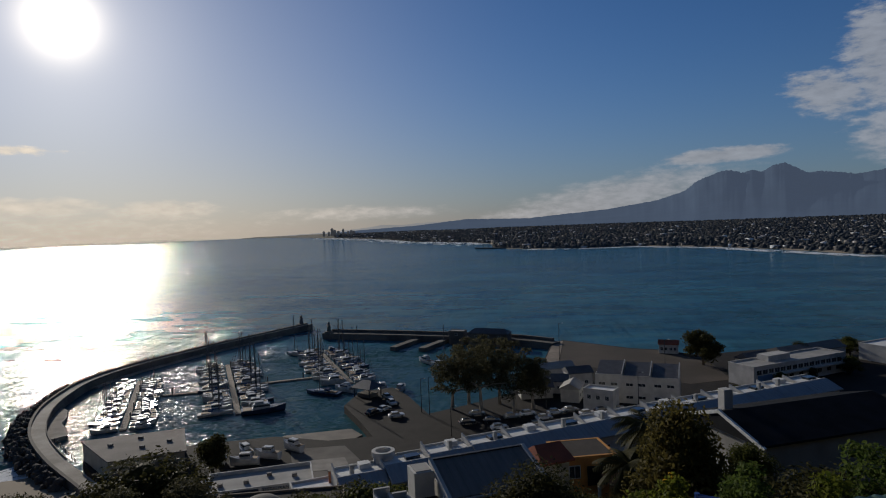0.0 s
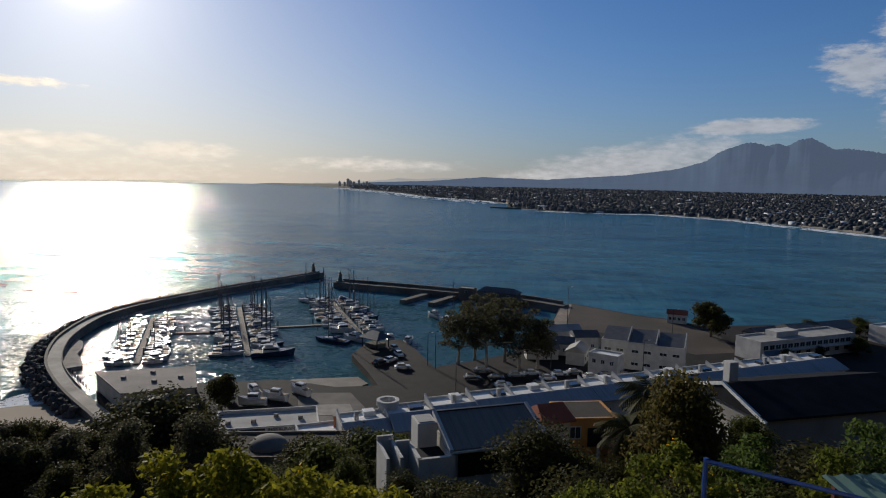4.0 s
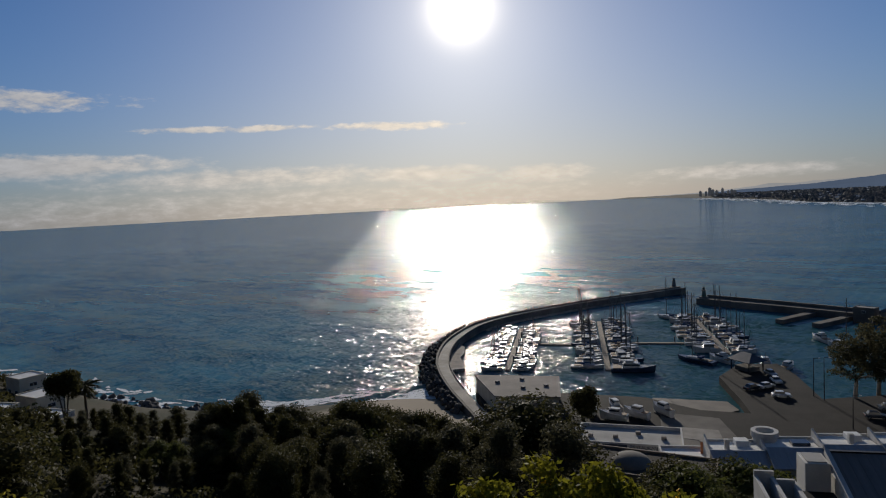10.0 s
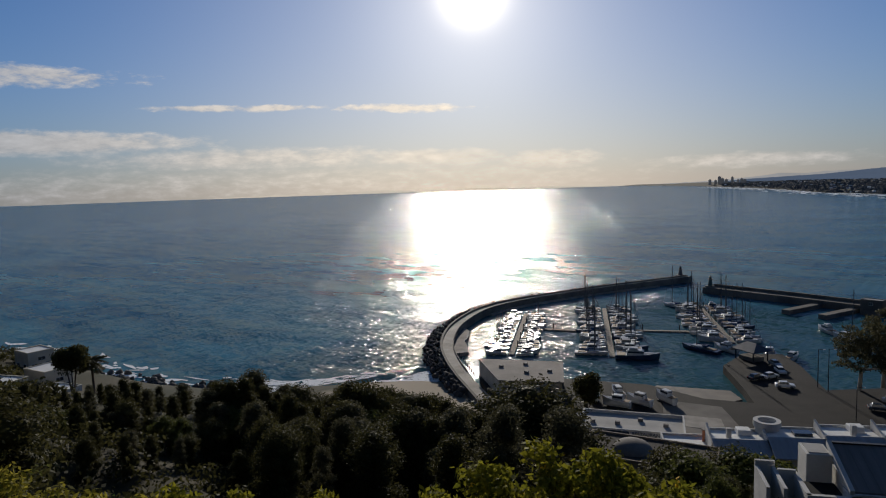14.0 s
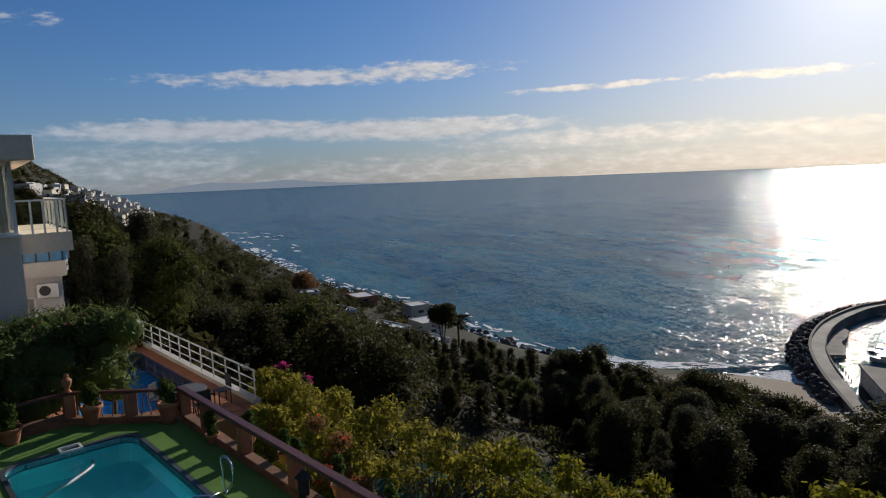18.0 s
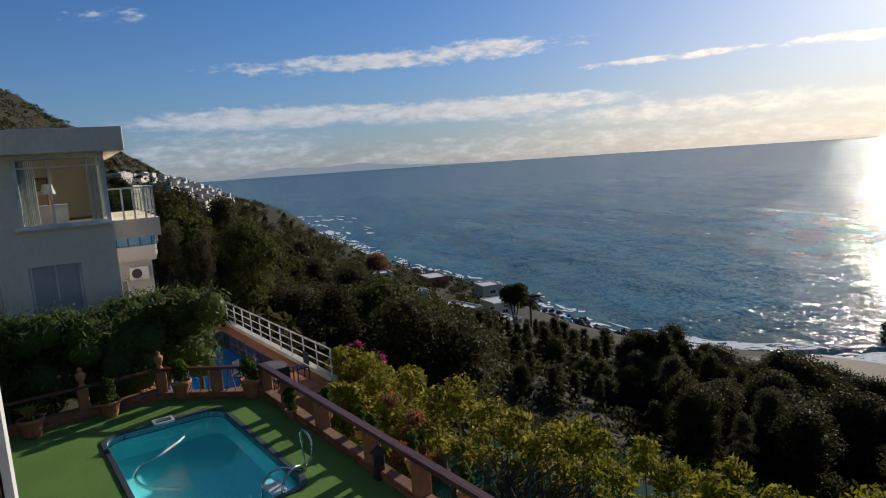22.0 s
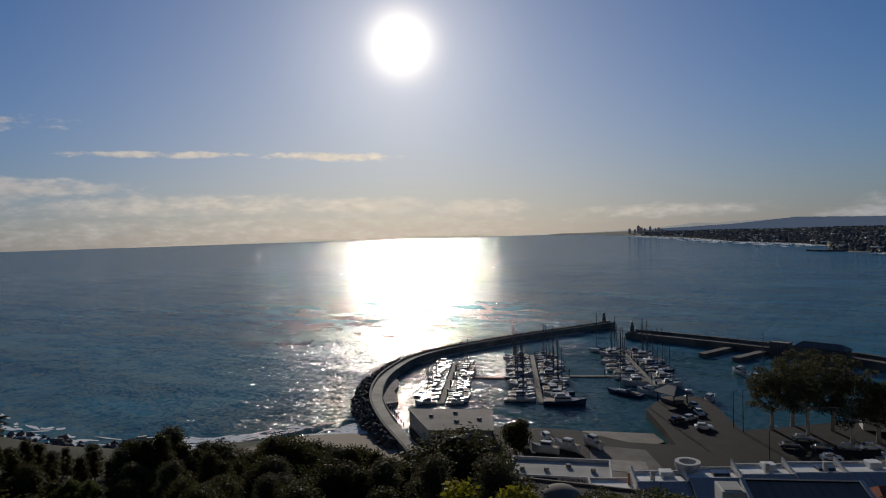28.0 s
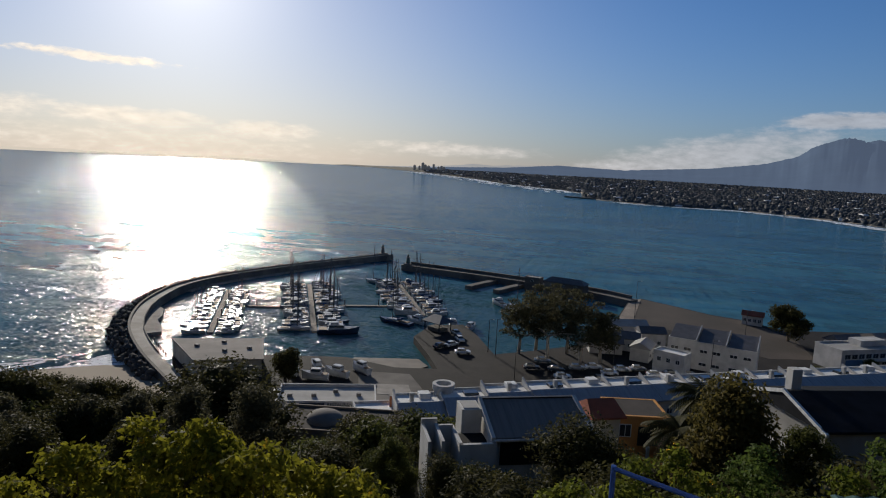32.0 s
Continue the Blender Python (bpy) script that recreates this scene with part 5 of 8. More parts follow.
# the long terrace: each house has a sheet roof towards the hill and a white roof terrace towards the sea
ROW = pose(-28.5, 97.2, 0, rz=28.7)
for k in range(14):
    w = 8.0
    t = thing("terraced_house", ROW @ pose(4 + w * k, 0, 0), "white terraced house with blue sheet roof and white roof terrace", "house", "terraced row above the quay")
    lift = 0.06 * k - 0.9 - (1.3, 0.8, 0.3, 0.1)[min(k, 3)]
    part("wall", boxed(w - 0.02, 8.0, 9.6, at=pose(0, 4.35, 2.5 + lift)), white_wall, t)
    bm = bmesh.new()
    a, b = w / 2 - 0.01, 0.22
    ys, zs = (-0.6, 3.6), (12.4 + lift, 14.0 + lift)
    v = [bm.verts.new(p) for p in ((-a, ys[0], zs[0]), (a, ys[0], zs[0]), (a, ys[1], zs[1]), (-a, ys[1], zs[1]), (-a, ys[0], zs[0] - b), (a, ys[0], zs[0] - b), (a, ys[1], zs[1] - b), (-a, ys[1], zs[1] - b))]
    for f in ((0, 1, 2, 3), (7, 6, 5, 4), (0, 4, 5, 1), (1, 5, 6, 2), (2, 6, 7, 3), (3, 7, 4, 0)):
        bm.faces.new([v[i] for i in f])
    part("sheet_roof", bm, blue_sheet, t)
    bm = bmesh.new()
    for i in range(8):
        vs = box(bm, 0.04, 4.4, 0.03)
        bmesh.ops.transform(bm, verts=vs, matrix=pose(-a + 0.5 + i, 1.5, 13.2 + lift, rx=20.8))
    part("roof_seam", bm, blue_sheet, t)
    part("upper_wall", boxed(w - 0.02, 4.7, 2.0, at=pose(0, 6.0, 11.5 + lift)), white_wall, t)
    part("terrace_deck", boxed(w - 0.3, 4.4, 0.2, at=pose(0, 6.0, 13.4 + lift)), white_roof, t)
    bm = bmesh.new()
    prism(bm, [(-0.14, -2.1), (0.14, -2.1), (0.14, 2.35), (-0.14, 2.35)], 0, 1)
    for q in bm.verts:
        if q.co.z > 0.5:
            q.co.z = 1.2 + (0.55 if q.co.y > 0 else -0.55)
    bmesh.ops.transform(bm, matrix=pose(-w / 2 + 0.2, 6.0, 13.0 + lift), verts=bm.verts)
    part("party_wall", bm, white_wall, t)
    part("back_parapet", boxed(w - 0.1, 0.25, 0.18, at=pose(0, 3.75, 13.8 + lift)), white_wall, t)
    part("sea_parapet", boxed(w - 0.1, 0.25, 0.6, at=pose(0, 8.22, 13.4 + lift)), white_wall, t)
    if k % 3 != 1:
        part("chimney", boxed(0.7, 0.7, 1.6, at=pose(-1.2 + 0.8 * (k % 4), 5.0, 13.6 + lift), bevel=0.05), white_wall, t)
    if k % 2:
        part("skylight", boxed(2.6, 1.8, 0.5, at=pose(1.6, 6.0, 13.6 + lift), bevel=0.08), dark_glass, t)
    else:
        part("stair_hood", boxed(2.0, 1.8, 0.9, at=pose(1.4, 6.9, 13.6 + lift), bevel=0.06), white_roof, t)
    for i in (-2, 1.5):
        add_window(t, i, 8.35, 8.5, 1.4, 1.3, 180)
        add_window(t, i, 0.34, 8.8, 1.2, 1.1, 0)

# round water tower and white roofs at the row's end
t = thing("round_tower", pose(-24.3, 108.6, 2.9), "round white plaster turret with a thick rim", "tower")
bm = bmesh.new()
bmesh.ops.create_cone(bm, cap_ends=True, segments=32, radius1=1.6, radius2=1.75, depth=9.6, matrix=pose(0, 0, 4.8))
part("drum", bm, white_wall, t, smooth=False)
bm = bmesh.new()
for r0, r1, z0, z1 in ((1.35, 2.0, 9.6, 10.5),):
    n = 32
    rows = [[bm.verts.new((r * math.cos(k * math.tau / n), r * math.sin(k * math.tau / n), z)) for k in range(n)] for r, z in ((r0, z0), (r1, z0), (r1, z1), (r0, z1))]
    for i in range(4):
        for k in range(n):
            bm.faces.new((rows[i][k], rows[i][(k + 1) % n], rows[(i + 1) % 4][(k + 1) % n], rows[(i + 1) % 4][k]))
part("rim", bm, white_wall, t)
building("end_house", pose(-32, 103.5, 2.5, rz=28), 13, 8, 6.5, white_wall, white_roof, 0, "low white flat-roofed house at the end of the row", "house", [(0, -3, 3.5, 1.4, 1.2), (0, 2, 3.5, 1.4, 1.2)], flat=True)
t = thing("brick_chimney", pose(-32.5, 105.4, 9.05), "square brown brick chimney on a flat roof", "chimney")
part("stack", boxed(1.1, 1.1, 2.0, bevel=0.05), terracotta, t)
part("cap", boxed(1.3, 1.3, 0.15, at=pose(0, 0, 2.0)), concrete, t)

# the restaurant on the quay
rest = building("restaurant", pose(-48, 112, 2, rz=21), 18.5, 9.5, 4.6, white_wall, grey_roof, 0, "low white flat-roofed restaurant on the quay", "restaurant", [(0, -6.5, 1.2, 2.4, 1.4), (0, -3.2, 1.2, 2.4, 1.4), (0, 5.5, 1.2, 1.6, 1.4)], flat=True, parapet=0.7)
sign_ink = mat("sign_ink", (0.05, 0.06, 0.08), None, 0.7, 3, 20, 0)
curve = bpy.data.curves.new("sign_text", "FONT")
curve.body, curve.size, curve.extrude, curve.align_x = "RESTAURANT", 0.85, 0.02, "LEFT"
curve.materials.append(sign_ink)
text = new("sign_lettering", curve)
text.parent, text.matrix_basis = rest, pose(0.2, -4.83, 4.35, 90, 0, 0)
part("sign_bar", boxed(4.6, 0.04, 0.6, at=pose(-2.6, -4.82, 4.35)), sign_ink, rest)
for x in (-7, -2.5, 1.5, 6):
    part("roof_box", boxed(0.9, 0.7, 0.6, at=pose(x, 1.5 * math.sin(x), 4.7), bevel=0.04), grey_sheet, rest)
part("awning", boxed(6.5, 2.4, 0.12, at=pose(-5, -6.1, 3.1)), white_roof, rest)

# boat club shed with its flat roof
bm = bmesh.new()
prism(bm, [(-98.8, 134.1), (-84.5, 122.1), (-71.6, 128.6), (-79.7, 142.7)], 1.5, 6)
t = tagged(new("boat_shed"), "flat-roofed concrete boat shed beside the moorings", "shed")
part("wall", bm, cream_wall, t)
bm = bmesh.new()
prism(bm, [(-99.3, 134.2), (-84.5, 121.6), (-71.0, 128.4), (-79.5, 143.3)], 6.002, 6.3)
part("roof", bm, mat("shed_roof_felt", (0.33, 0.29, 0.25), (0.25, 0.22, 0.19), 0.9, 0.2, 4, 0.2), t)
for x, y in ((-90, 131), (-82, 130), (-78, 134), (-86, 136)):
    part("roof_vent", boxed(1.0, 0.7, 0.5, at=pose(x, y, 6.3), bevel=0.04), grey_sheet, t)
for k in range(5):
    part("roller_door", boxed(1.8, 0.1, 2.6, at=pose(-83.2 + 2.4 * k, 122.66 + 1.21 * k, 2.02, rz=26.7)), grey_sheet, t)

# hillside house with a dome
t = building("domed_house", pose(-36, 89.5, 7.4, rz=12), 19, 9.5, 4.6, mat("brown_plaster", (0.24, 0.19, 0.15), (0.18, 0.145, 0.115), 0.85, 0.5, 8, 0.2), brown_flat, 0, "low brown flat-roofed house with a grey dome", "house", [(0, -6, 1.5, 1.6, 1.3), (0, -2, 1.5, 1.6, 1.3), (0, 4, 1.5, 1.6, 1.3)], flat=True, parapet=0.4)
bm = bmesh.new()
bmesh.ops.create_uvsphere(bm, u_segments=24, v_segments=12, radius=2.9, matrix=Matrix.Translation((-2.2, 0, 4.6)) @ Matrix.Diagonal((1, 1, 0.55, 1)))
bmesh.ops.delete(bm, geom=[v for v in bm.verts if v.co.z < 4.58], context="VERTS")
part("dome", bm, mat("dome_grey", (0.21, 0.19, 0.17), (0.16, 0.145, 0.13), 0.85, 0.5, 6, 0.1), t, smooth=True)
part("roof_box", boxed(1.6, 1.1, 0.8, at=pose(7.6, -2.5, 4.7)), white_wall, t)

# the white house below the garden
WH = pose(-2.2, 52.9, 23.85, rz=25.0)
t = thing("white_house", WH, "white modern house with grey sheet roof, stair tower and courtyard", "house")
part("wall", boxed(8.1, 4.2, 7.6, at=pose(-0.6, 1.0, -1.0)), white_wall, t)
bm = bmesh.new()
v = [bm.verts.new(p) for p in ((-4.7, -1.5, 6.7), (3.6, -1.5, 6.7), (3.6, 3.4, 8.15), (-4.7, 3.4, 8.15), (-4.7, -1.5, 6.45), (3.6, -1.5, 6.45), (3.6, 3.4, 7.9), (-4.7, 3.4, 7.9))]
for f in ((0, 1, 2, 3), (7, 6, 5, 4), (0, 4, 5, 1), (1, 5, 6, 2), (2, 6, 7, 3), (3, 7, 4, 0)):
    bm.faces.new([v[i] for i in f])
part("roof", bm, grey_sheet, t)
bm = bmesh.new()
for i in range(12):
    vs = box(bm, 0.03, 5.0, 0.025)
    bmesh.ops.transform(bm, verts=vs, matrix=pose(-4.4 + 0.7 * i, 0.95, 7.42, rx=16.5))
part("roof_seam", bm, grey_sheet, t)
for x in (-4.85, 3.75):
    vs_bm = bmesh.new()
    vs = box(vs_bm, 0.3, 5.3, 0.45)
    bmesh.ops.transform(vs_bm, verts=vs, matrix=pose(x, 0.95, 7.15, rx=16.5))
    part("barge_board", vs_bm, white_wall, t)
part("gutter", boxed(8.5, 0.16, 0.18, at=pose(-0.55, -1.58, 6.4), bevel=0.03), frame_white, t)
# flat dark sheet painted as the shade inside the garage
part("garage_recess", boxed(4.2, 0.12, 1.9, at=pose(-2.0, -1.13, 4.2)), opening_shade, t)
part("ridge_flashing", boxed(8.5, 0.3, 0.12, at=pose(-0.55, 3.4, 8.12)), steel_dark, t)
bm = bmesh.new()
box(bm, 1.7, 2.2, 8.95, pose(-5.85, 3.0, -1.2), 0.03)
part("stair_tower", bm, white_wall, t)
part("tower_roof", boxed(1.3, 1.7, 0.1, at=pose(-5.85, 3.0, 7.72)), grey_roof, t)
bm = bmesh.new()
for x, y, qx, qy, z1 in ((-6.2, -2.0, 3.0, 0.3, 6.5), (-7.55, -0.2, 0.3, 3.8, 6.5), (-4.85, -1.2, 0.3, 1.8, 6.5)):
    box(bm, qx, qy, z1 + 1.5, pose(x, y, -1.5))
part("courtyard_wall", bm, white_wall, t)
# floor blackened for the shade between the courtyard walls
part("courtyard_floor", boxed(2.5, 3.4, 0.2, at=pose(-6.2, -0.1, 5.6)), opening_shade, t)
bm = bmesh.new()
for x, y, qx, qy, z1 in ((-10.0, 0.2, 0.25, 3.6, 6.6), (-8.9, 0.2, 0.25, 3.6, 6.6), (-9.45, 2.1, 1.35, 0.25, 7.0), (-8.2, 1.2, 1.2, 0.25, 6.8)):
    box(bm, qx, qy, z1 + 2, pose(x, y, -2))
part("garden_wall", bm, white_wall, t)
for x in (0.9, 2.6):
    add_window(t, x, -1.11, 1.0, 1.2, 1.2)

# orange house, red roof and the terracotta porch
t = building("orange_house", pose(5.6, 66.3, 24.4, rz=14), 5.6, 5.0, 4.2, orange_wall, brown_flat, 0, "orange plastered house with terracotta porch", "house", [(0, -1.5, 2.2, 1.2, 1.3), (0, 1.6, 2.2, 1.2, 1.3)], flat=True, parapet=0.12)
part("porch_roof", boxed(3.0, 2.6, 0.2, at=pose(2.6, -4.0, 2.3, rx=5)), terracotta, t)
# flat dark sheet painted as the shade under the porch
part("porch_recess", boxed(2.2, 0.1, 1.9, at=pose(0.8, -2.8, 1.5)), opening_shade, t)
for x in (0, 3.2):
    part("porch_post", boxed(0.25, 0.25, 3.4, at=pose(x, -5.1, -1.0)), white_wall, t)
building("red_roofed_annex", pose(2.2, 64.2, 22.9, rz=28), 2.9, 3.4, 5.6, cream_wall, red_roof, 1.4, "small cream annex with red tile roof", "house", [(0, 0, 2.5, 1, 1)], hip=0.4)
bh = building("dark_roofed_house", pose(24.4, 60.5, 28.2, rz=22), 16, 9.4, 5.2, mat("grey_plaster", (0.30, 0.29, 0.27), (0.24, 0.23, 0.215), 0.85, 0.5, 8, 0.15), mat("black_slate", (0.022, 0.023, 0.027), (0.015, 0.016, 0.018), 0.85, 0.7, 9, 0.3, spec=0.15), 1.6, "house with dark slate roof and white barge boards", "house", [(0, -5, 1.4, 1.4, 1.3), (0, 0, 1.4, 1.4, 1.3), (3, 0, 1.6, 1.2, 1.2)])
for s in (-1, 1):
    vb = bmesh.new()
    vs = box(vb, 0.22, 5.7, 0.3)
    bmesh.ops.transform(vb, verts=vs, matrix=pose(-8.4, s * 2.55, 5.85, rx=-s * 17.5))
    part("barge_board", vb, frame_white, bh)
part("chimney", boxed(0.9, 0.9, 3.2, at=pose(-6.5, 1.5, 5.0), bevel=0.04), white_wall, bh)
part("lean_to", boxed(3.0, 4.0, 2.6, at=pose(-9.7, -2.5, 0.6)), white_wall, bh)

# white stepped building and cottages behind the gum trees
t = thing("stepped_building", pose(19.6, 178.6, 2, rz=-15), "white three-bay building with dark pitched roofs", "building")
for k in range(3):
    x, h, wide, deep = 3.6 + 7.2 * k, 7.6 - 0.2 * k, 7.2, 8.4
    part("wall", boxed(wide - 0.02, deep, h, at=pose(x, deep / 2, 0)), white_wall, t)
    bm = bmesh.new()
    v = [bm.verts.new(p) for p in ((x - 3.3, 0.25, h + 0.05), (x + 3.25, 0.25, h + 0.05), (x + 3.25, deep, h + 2.1), (x - 3.3, deep, h + 2.1), (x - 3.3, deep, h), (x + 3.25, deep, h))]
    for f in ((0, 1, 2, 3), (3, 2, 5, 4), (0, 3, 4), (1, 5, 2)):
        bm.faces.new([v[i] for i in f])
    part("roof", bm, slate, t)
    bm = bmesh.new()
    prism(bm, [(x + 3.3, 0), (x + 3.58, 0), (x + 3.58, deep), (x + 3.3, deep)], h, h + 1)
    for q in bm.verts:
        if q.co.z > h + 0.5:
            q.co.z = h + (2.5 if q.co.y > 1 else 0.35)
    part("fin_wall", bm, white_wall, t)
    for i in (-1.8, 1.4):
        for z in (1.2, 4.6):
            add_window(t, x + i, 0.0, z, 1.9, 0.9)
building("annex", pose(20.2, 171.2, 2, rz=-27), 8, 4.6, 5.2, white_wall, white_roof, 0, "small white flat-roofed annex with square windows", "house", [(0, -2.4, 3, 1.1, 1.2), (0, 0, 3, 1.1, 1.2), (0, 2.4, 3, 1.1, 1.2)], flat=True)
for x, y, rz, sx, sy, h, rf, lab in ((9, 190, -5, 8, 6, 3.4, slate, "small cottage with slate gable roof under the gum trees"), (13.5, 181, 75, 7, 5, 3.6, grey_roof, "white gabled cottage near the quay"), (10, 205, 20, 11, 6, 3.6, grey_roof, "long white cottage beside the warehouse"),
                                     (16.5, 196, 15, 7, 5.5, 4.2, slate, "white cottage with slate roof near the warehouse"), (3.5, 184, 10, 9, 5, 3.0, slate, "low shed half hidden by gum trees")):
    building("cottage", pose(x, y, 2, rz=rz), sx, sy, h, white_wall, rf, 1.7, lab, "cottage", [(0, -1.6, 1.1, 1.1, 1.1), (0, 1.6, 1.1, 1.1, 1.1), (1, 0, 1.1, 1, 1.1)], group="harbour cottages")
building("harbour_hut", pose(53, 241.5, 2.02, rz=-15), 6.5, 4, 3.2, white_wall, red_roof, 1.5, "white hut with red-brown roof near the water", "hut", [(0, x, 1.1, 1.0, 1.2) for x in (-2.3, -0.8, 0.8, 2.3)])
t = building("hotel", pose(79, 203.5, 2, rz=30), 38, 9, 5.6, white_wall, grey_roof, 0, "long white seafront building with a glazed balcony band", "building", [(0, -17 + 2.4 * i, 3.5, 2.0, 1.4) for i in range(15)] + [(0, -16 + 4 * i, 1.2, 1.8, 1.3) for i in range(9)], flat=True)
part("mural_panel", boxed(6.0, 0.1, 2.9, at=pose(-14.5, -4.56, 0.4)), blue_paint, t)
part("balcony", boxed(30, 1.6, 0.25, at=pose(3, -5.3, 3.1)), white_wall, t)
part("roof_room", boxed(9, 4, 1.6, at=pose(-4, 1.5, 5.7)), white_wall, t)
building("seafront_house", pose(92, 222, 2, rz=28), 26, 8, 4.6, white_wall, grey_sheet, 1.8, "white seafront house with grey gable roof", "house", [(0, x, 2.4, 1.4, 1.2) for x in (-10, -6, -2, 2, 6, 10)])
building("seafront_house", pose(72, 211, 2, rz=28), 9, 6, 4.2, cream_wall, slate, 2.0, "cream seafront house with slate roof", "house", [(0, 0, 2.0, 1.4, 1.2)])
building("seafront_house", pose(122, 228, 2, rz=30), 22, 9, 5.0, white_wall, white_roof, 0, "white flat-roofed seafront house", "house", [(0, x, 2.6, 1.6, 1.3) for x in (-8, -4, 0, 4, 8)], flat=True)
t = thing("terracotta_terrace", pose(57, 182, 2), "curved terracotta planter terrace", "terrace")
bm = bmesh.new()
bmesh.ops.create_cone(bm, cap_ends=True, segments=24, radius1=4.2, radius2=4.2, depth=1.2, matrix=pose(0, 0, 0.6))
part("drum", bm, terracotta, t)
for k in range(14):
    a = math.pi + math.pi * k / 13
    part("bollard", boxed(0.3, 0.3, 0.8, at=pose(4.0 * math.cos(a), 4.0 * math.sin(a), 1.2)), white_wall, t)

# paving, ramps and yards on the quay
gravel = mat("brown_gravel", (0.095, 0.077, 0.064), (0.066, 0.055, 0.046), 0.95, 0.06, 2.0, 0.4, spread=0.3)
pale_apron = mat("pale_worn_concrete", (0.34, 0.28, 0.22), (0.20, 0.165, 0.135), 0.9, 0.25, 3, 0.3, spread=0.3)
for outline, z, m, lab in (([(12.1, 219.6), (24, 219), (33, 208), (49, 196), (62, 201), (62.5, 222), (56, 237.5), (51, 245.5), (41.2, 249.3), (29, 259.8), (17.2, 268.6)], 2.03, gravel, "open brown gravel yard by the sea"),
                           ([(6.9, 217), (12, 219.6), (17.0, 268.5), (12.9, 264.5), (8.9, 237)], 2.06, pale_apron, "pale worn concrete apron beside the harbour water"),
                           ([(-53, 141), (-46, 123), (-30, 126.5), (-41, 143.5)], 2.05, quay_stone, "worn concrete slipway yard"), ([(-46, 134), (-43.5, 128), (-36, 129.5), (-39, 136)], 2.1, concrete, "pale concrete slab in the yard"),
                           ([(-34, 121), (-31, 112), (-22, 115), (-26, 123)], 2.1, concrete, "pale concrete forecourt")):
    bm = bmesh.new()
    prism(bm, outline, 1.5, z)
    bmesh.ops.recalc_face_normals(bm, faces=bm.faces)
    tagged(part("pavement", bm, m), lab, "pavement", kind="structure")
bm = bmesh.new()
prism(bm, [(-61, 148), (-46, 145), (-40, 156), (-44, 161), (-60, 155.5)], -3, 0.35)
bmesh.ops.recalc_face_normals(bm, faces=bm.faces)
tagged(part("slipway", bm, mat("wet_sand", (0.20, 0.17, 0.135), (0.14, 0.12, 0.10), 0.7, 0.2, 6, 0.2)), "sandy slipway at the harbour's edge", "slipway", kind="structure")
t = thing("pavilion", pose(-45.5, 186, 2, rz=-30), "open pavilion with dark blue hipped roof on the jetty", "pavilion")
for x in (-3, 3):
    for y in (-2.5, 2.5):
        part("post", boxed(0.25, 0.25, 2.8, at=pose(x, y, 0)), steel_dark, t)
bm = bmesh.new()
gable_roof(bm, 6.6, 5.6, 2.8, 2.0, 0.5, 2.2)
bmesh.ops.recalc_face_normals(bm, faces=bm.faces)
part("roof", bm, mat("navy_sheet_roof", (0.05, 0.06, 0.09), None, 0.5, 0.6, 6, 0.2), t)
part("counter", boxed(5.0, 3.6, 1.1), quay_stone, t)


def car(paint, label):
    t = thing("parked_car", pose(0, 0, -60), label, "car", "cars parked on the quay")
    bm = bmesh.new()
    sec = [(-2.1, 0.35), (-2.1, 0.85), (-1.9, 0.95), (-1.3, 1.0), (0.9, 0.98), (1.9, 0.85), (2.1, 0.7), (2.1, 0.35)]
    rows = [[bm.verts.new((y, s * (0.86 if z < 0.9 else 0.8), z)) for y, z in sec] for s in (-1, 1)]
    bm.faces.new(rows[0]), bm.faces.new(rows[1][::-1])
    for k in range(len(sec)):
        bm.faces.new((rows[0][k], rows[1][k], rows[1][(k + 1) % len(sec)], rows[0][(k + 1) % len(sec)]))
    bmesh.ops.recalc_face_normals(bm, faces=bm.faces)
    part("body", bm, paint, t)
    bm = bmesh.new()
    vs = box(bm, 2.5, 1.5, 0.5, pose(-0.35, 0, 0.97))
    for v in vs:
        if v.co.z > 1.2:
            v.co.x = (v.co.x + 0.35) * 0.68 - 0.4
            v.co.y *= 0.84
    part("greenhouse", bm, dark_glass, t)
    part("roof_panel", boxed(1.62, 1.22, 0.05, at=pose(-0.4, 0, 1.465), bevel=0.02), paint, t)
    for x in (-1.3, 1.3):
        for s in (-1, 1):
            bm = bmesh.new()
            rod(bm, (x, s * 0.68, 0.33), (x, s * 0.88, 0.33), 0.33, None, 14)
            w = part("wheel", bm, mat("tyre_rubber", (0.02, 0.02, 0.02), None, 0.9, 3, 20, 0.1), t)
            bm = bmesh.new()
            rod(bm, (x, s * 0.86, 0.33), (x, s * 0.895, 0.33), 0.19, None, 10)
            part("rim", bm, alloy, w)
    for s in (-1, 1):
        part("headlight", boxed(0.06, 0.34, 0.14, at=pose(2.09, s * 0.6, 0.66)), glass_lamp, t)
        part("tail_light", boxed(0.06, 0.3, 0.16, at=pose(-2.1, s * 0.62, 0.68)), red_lamp, t)
    return t


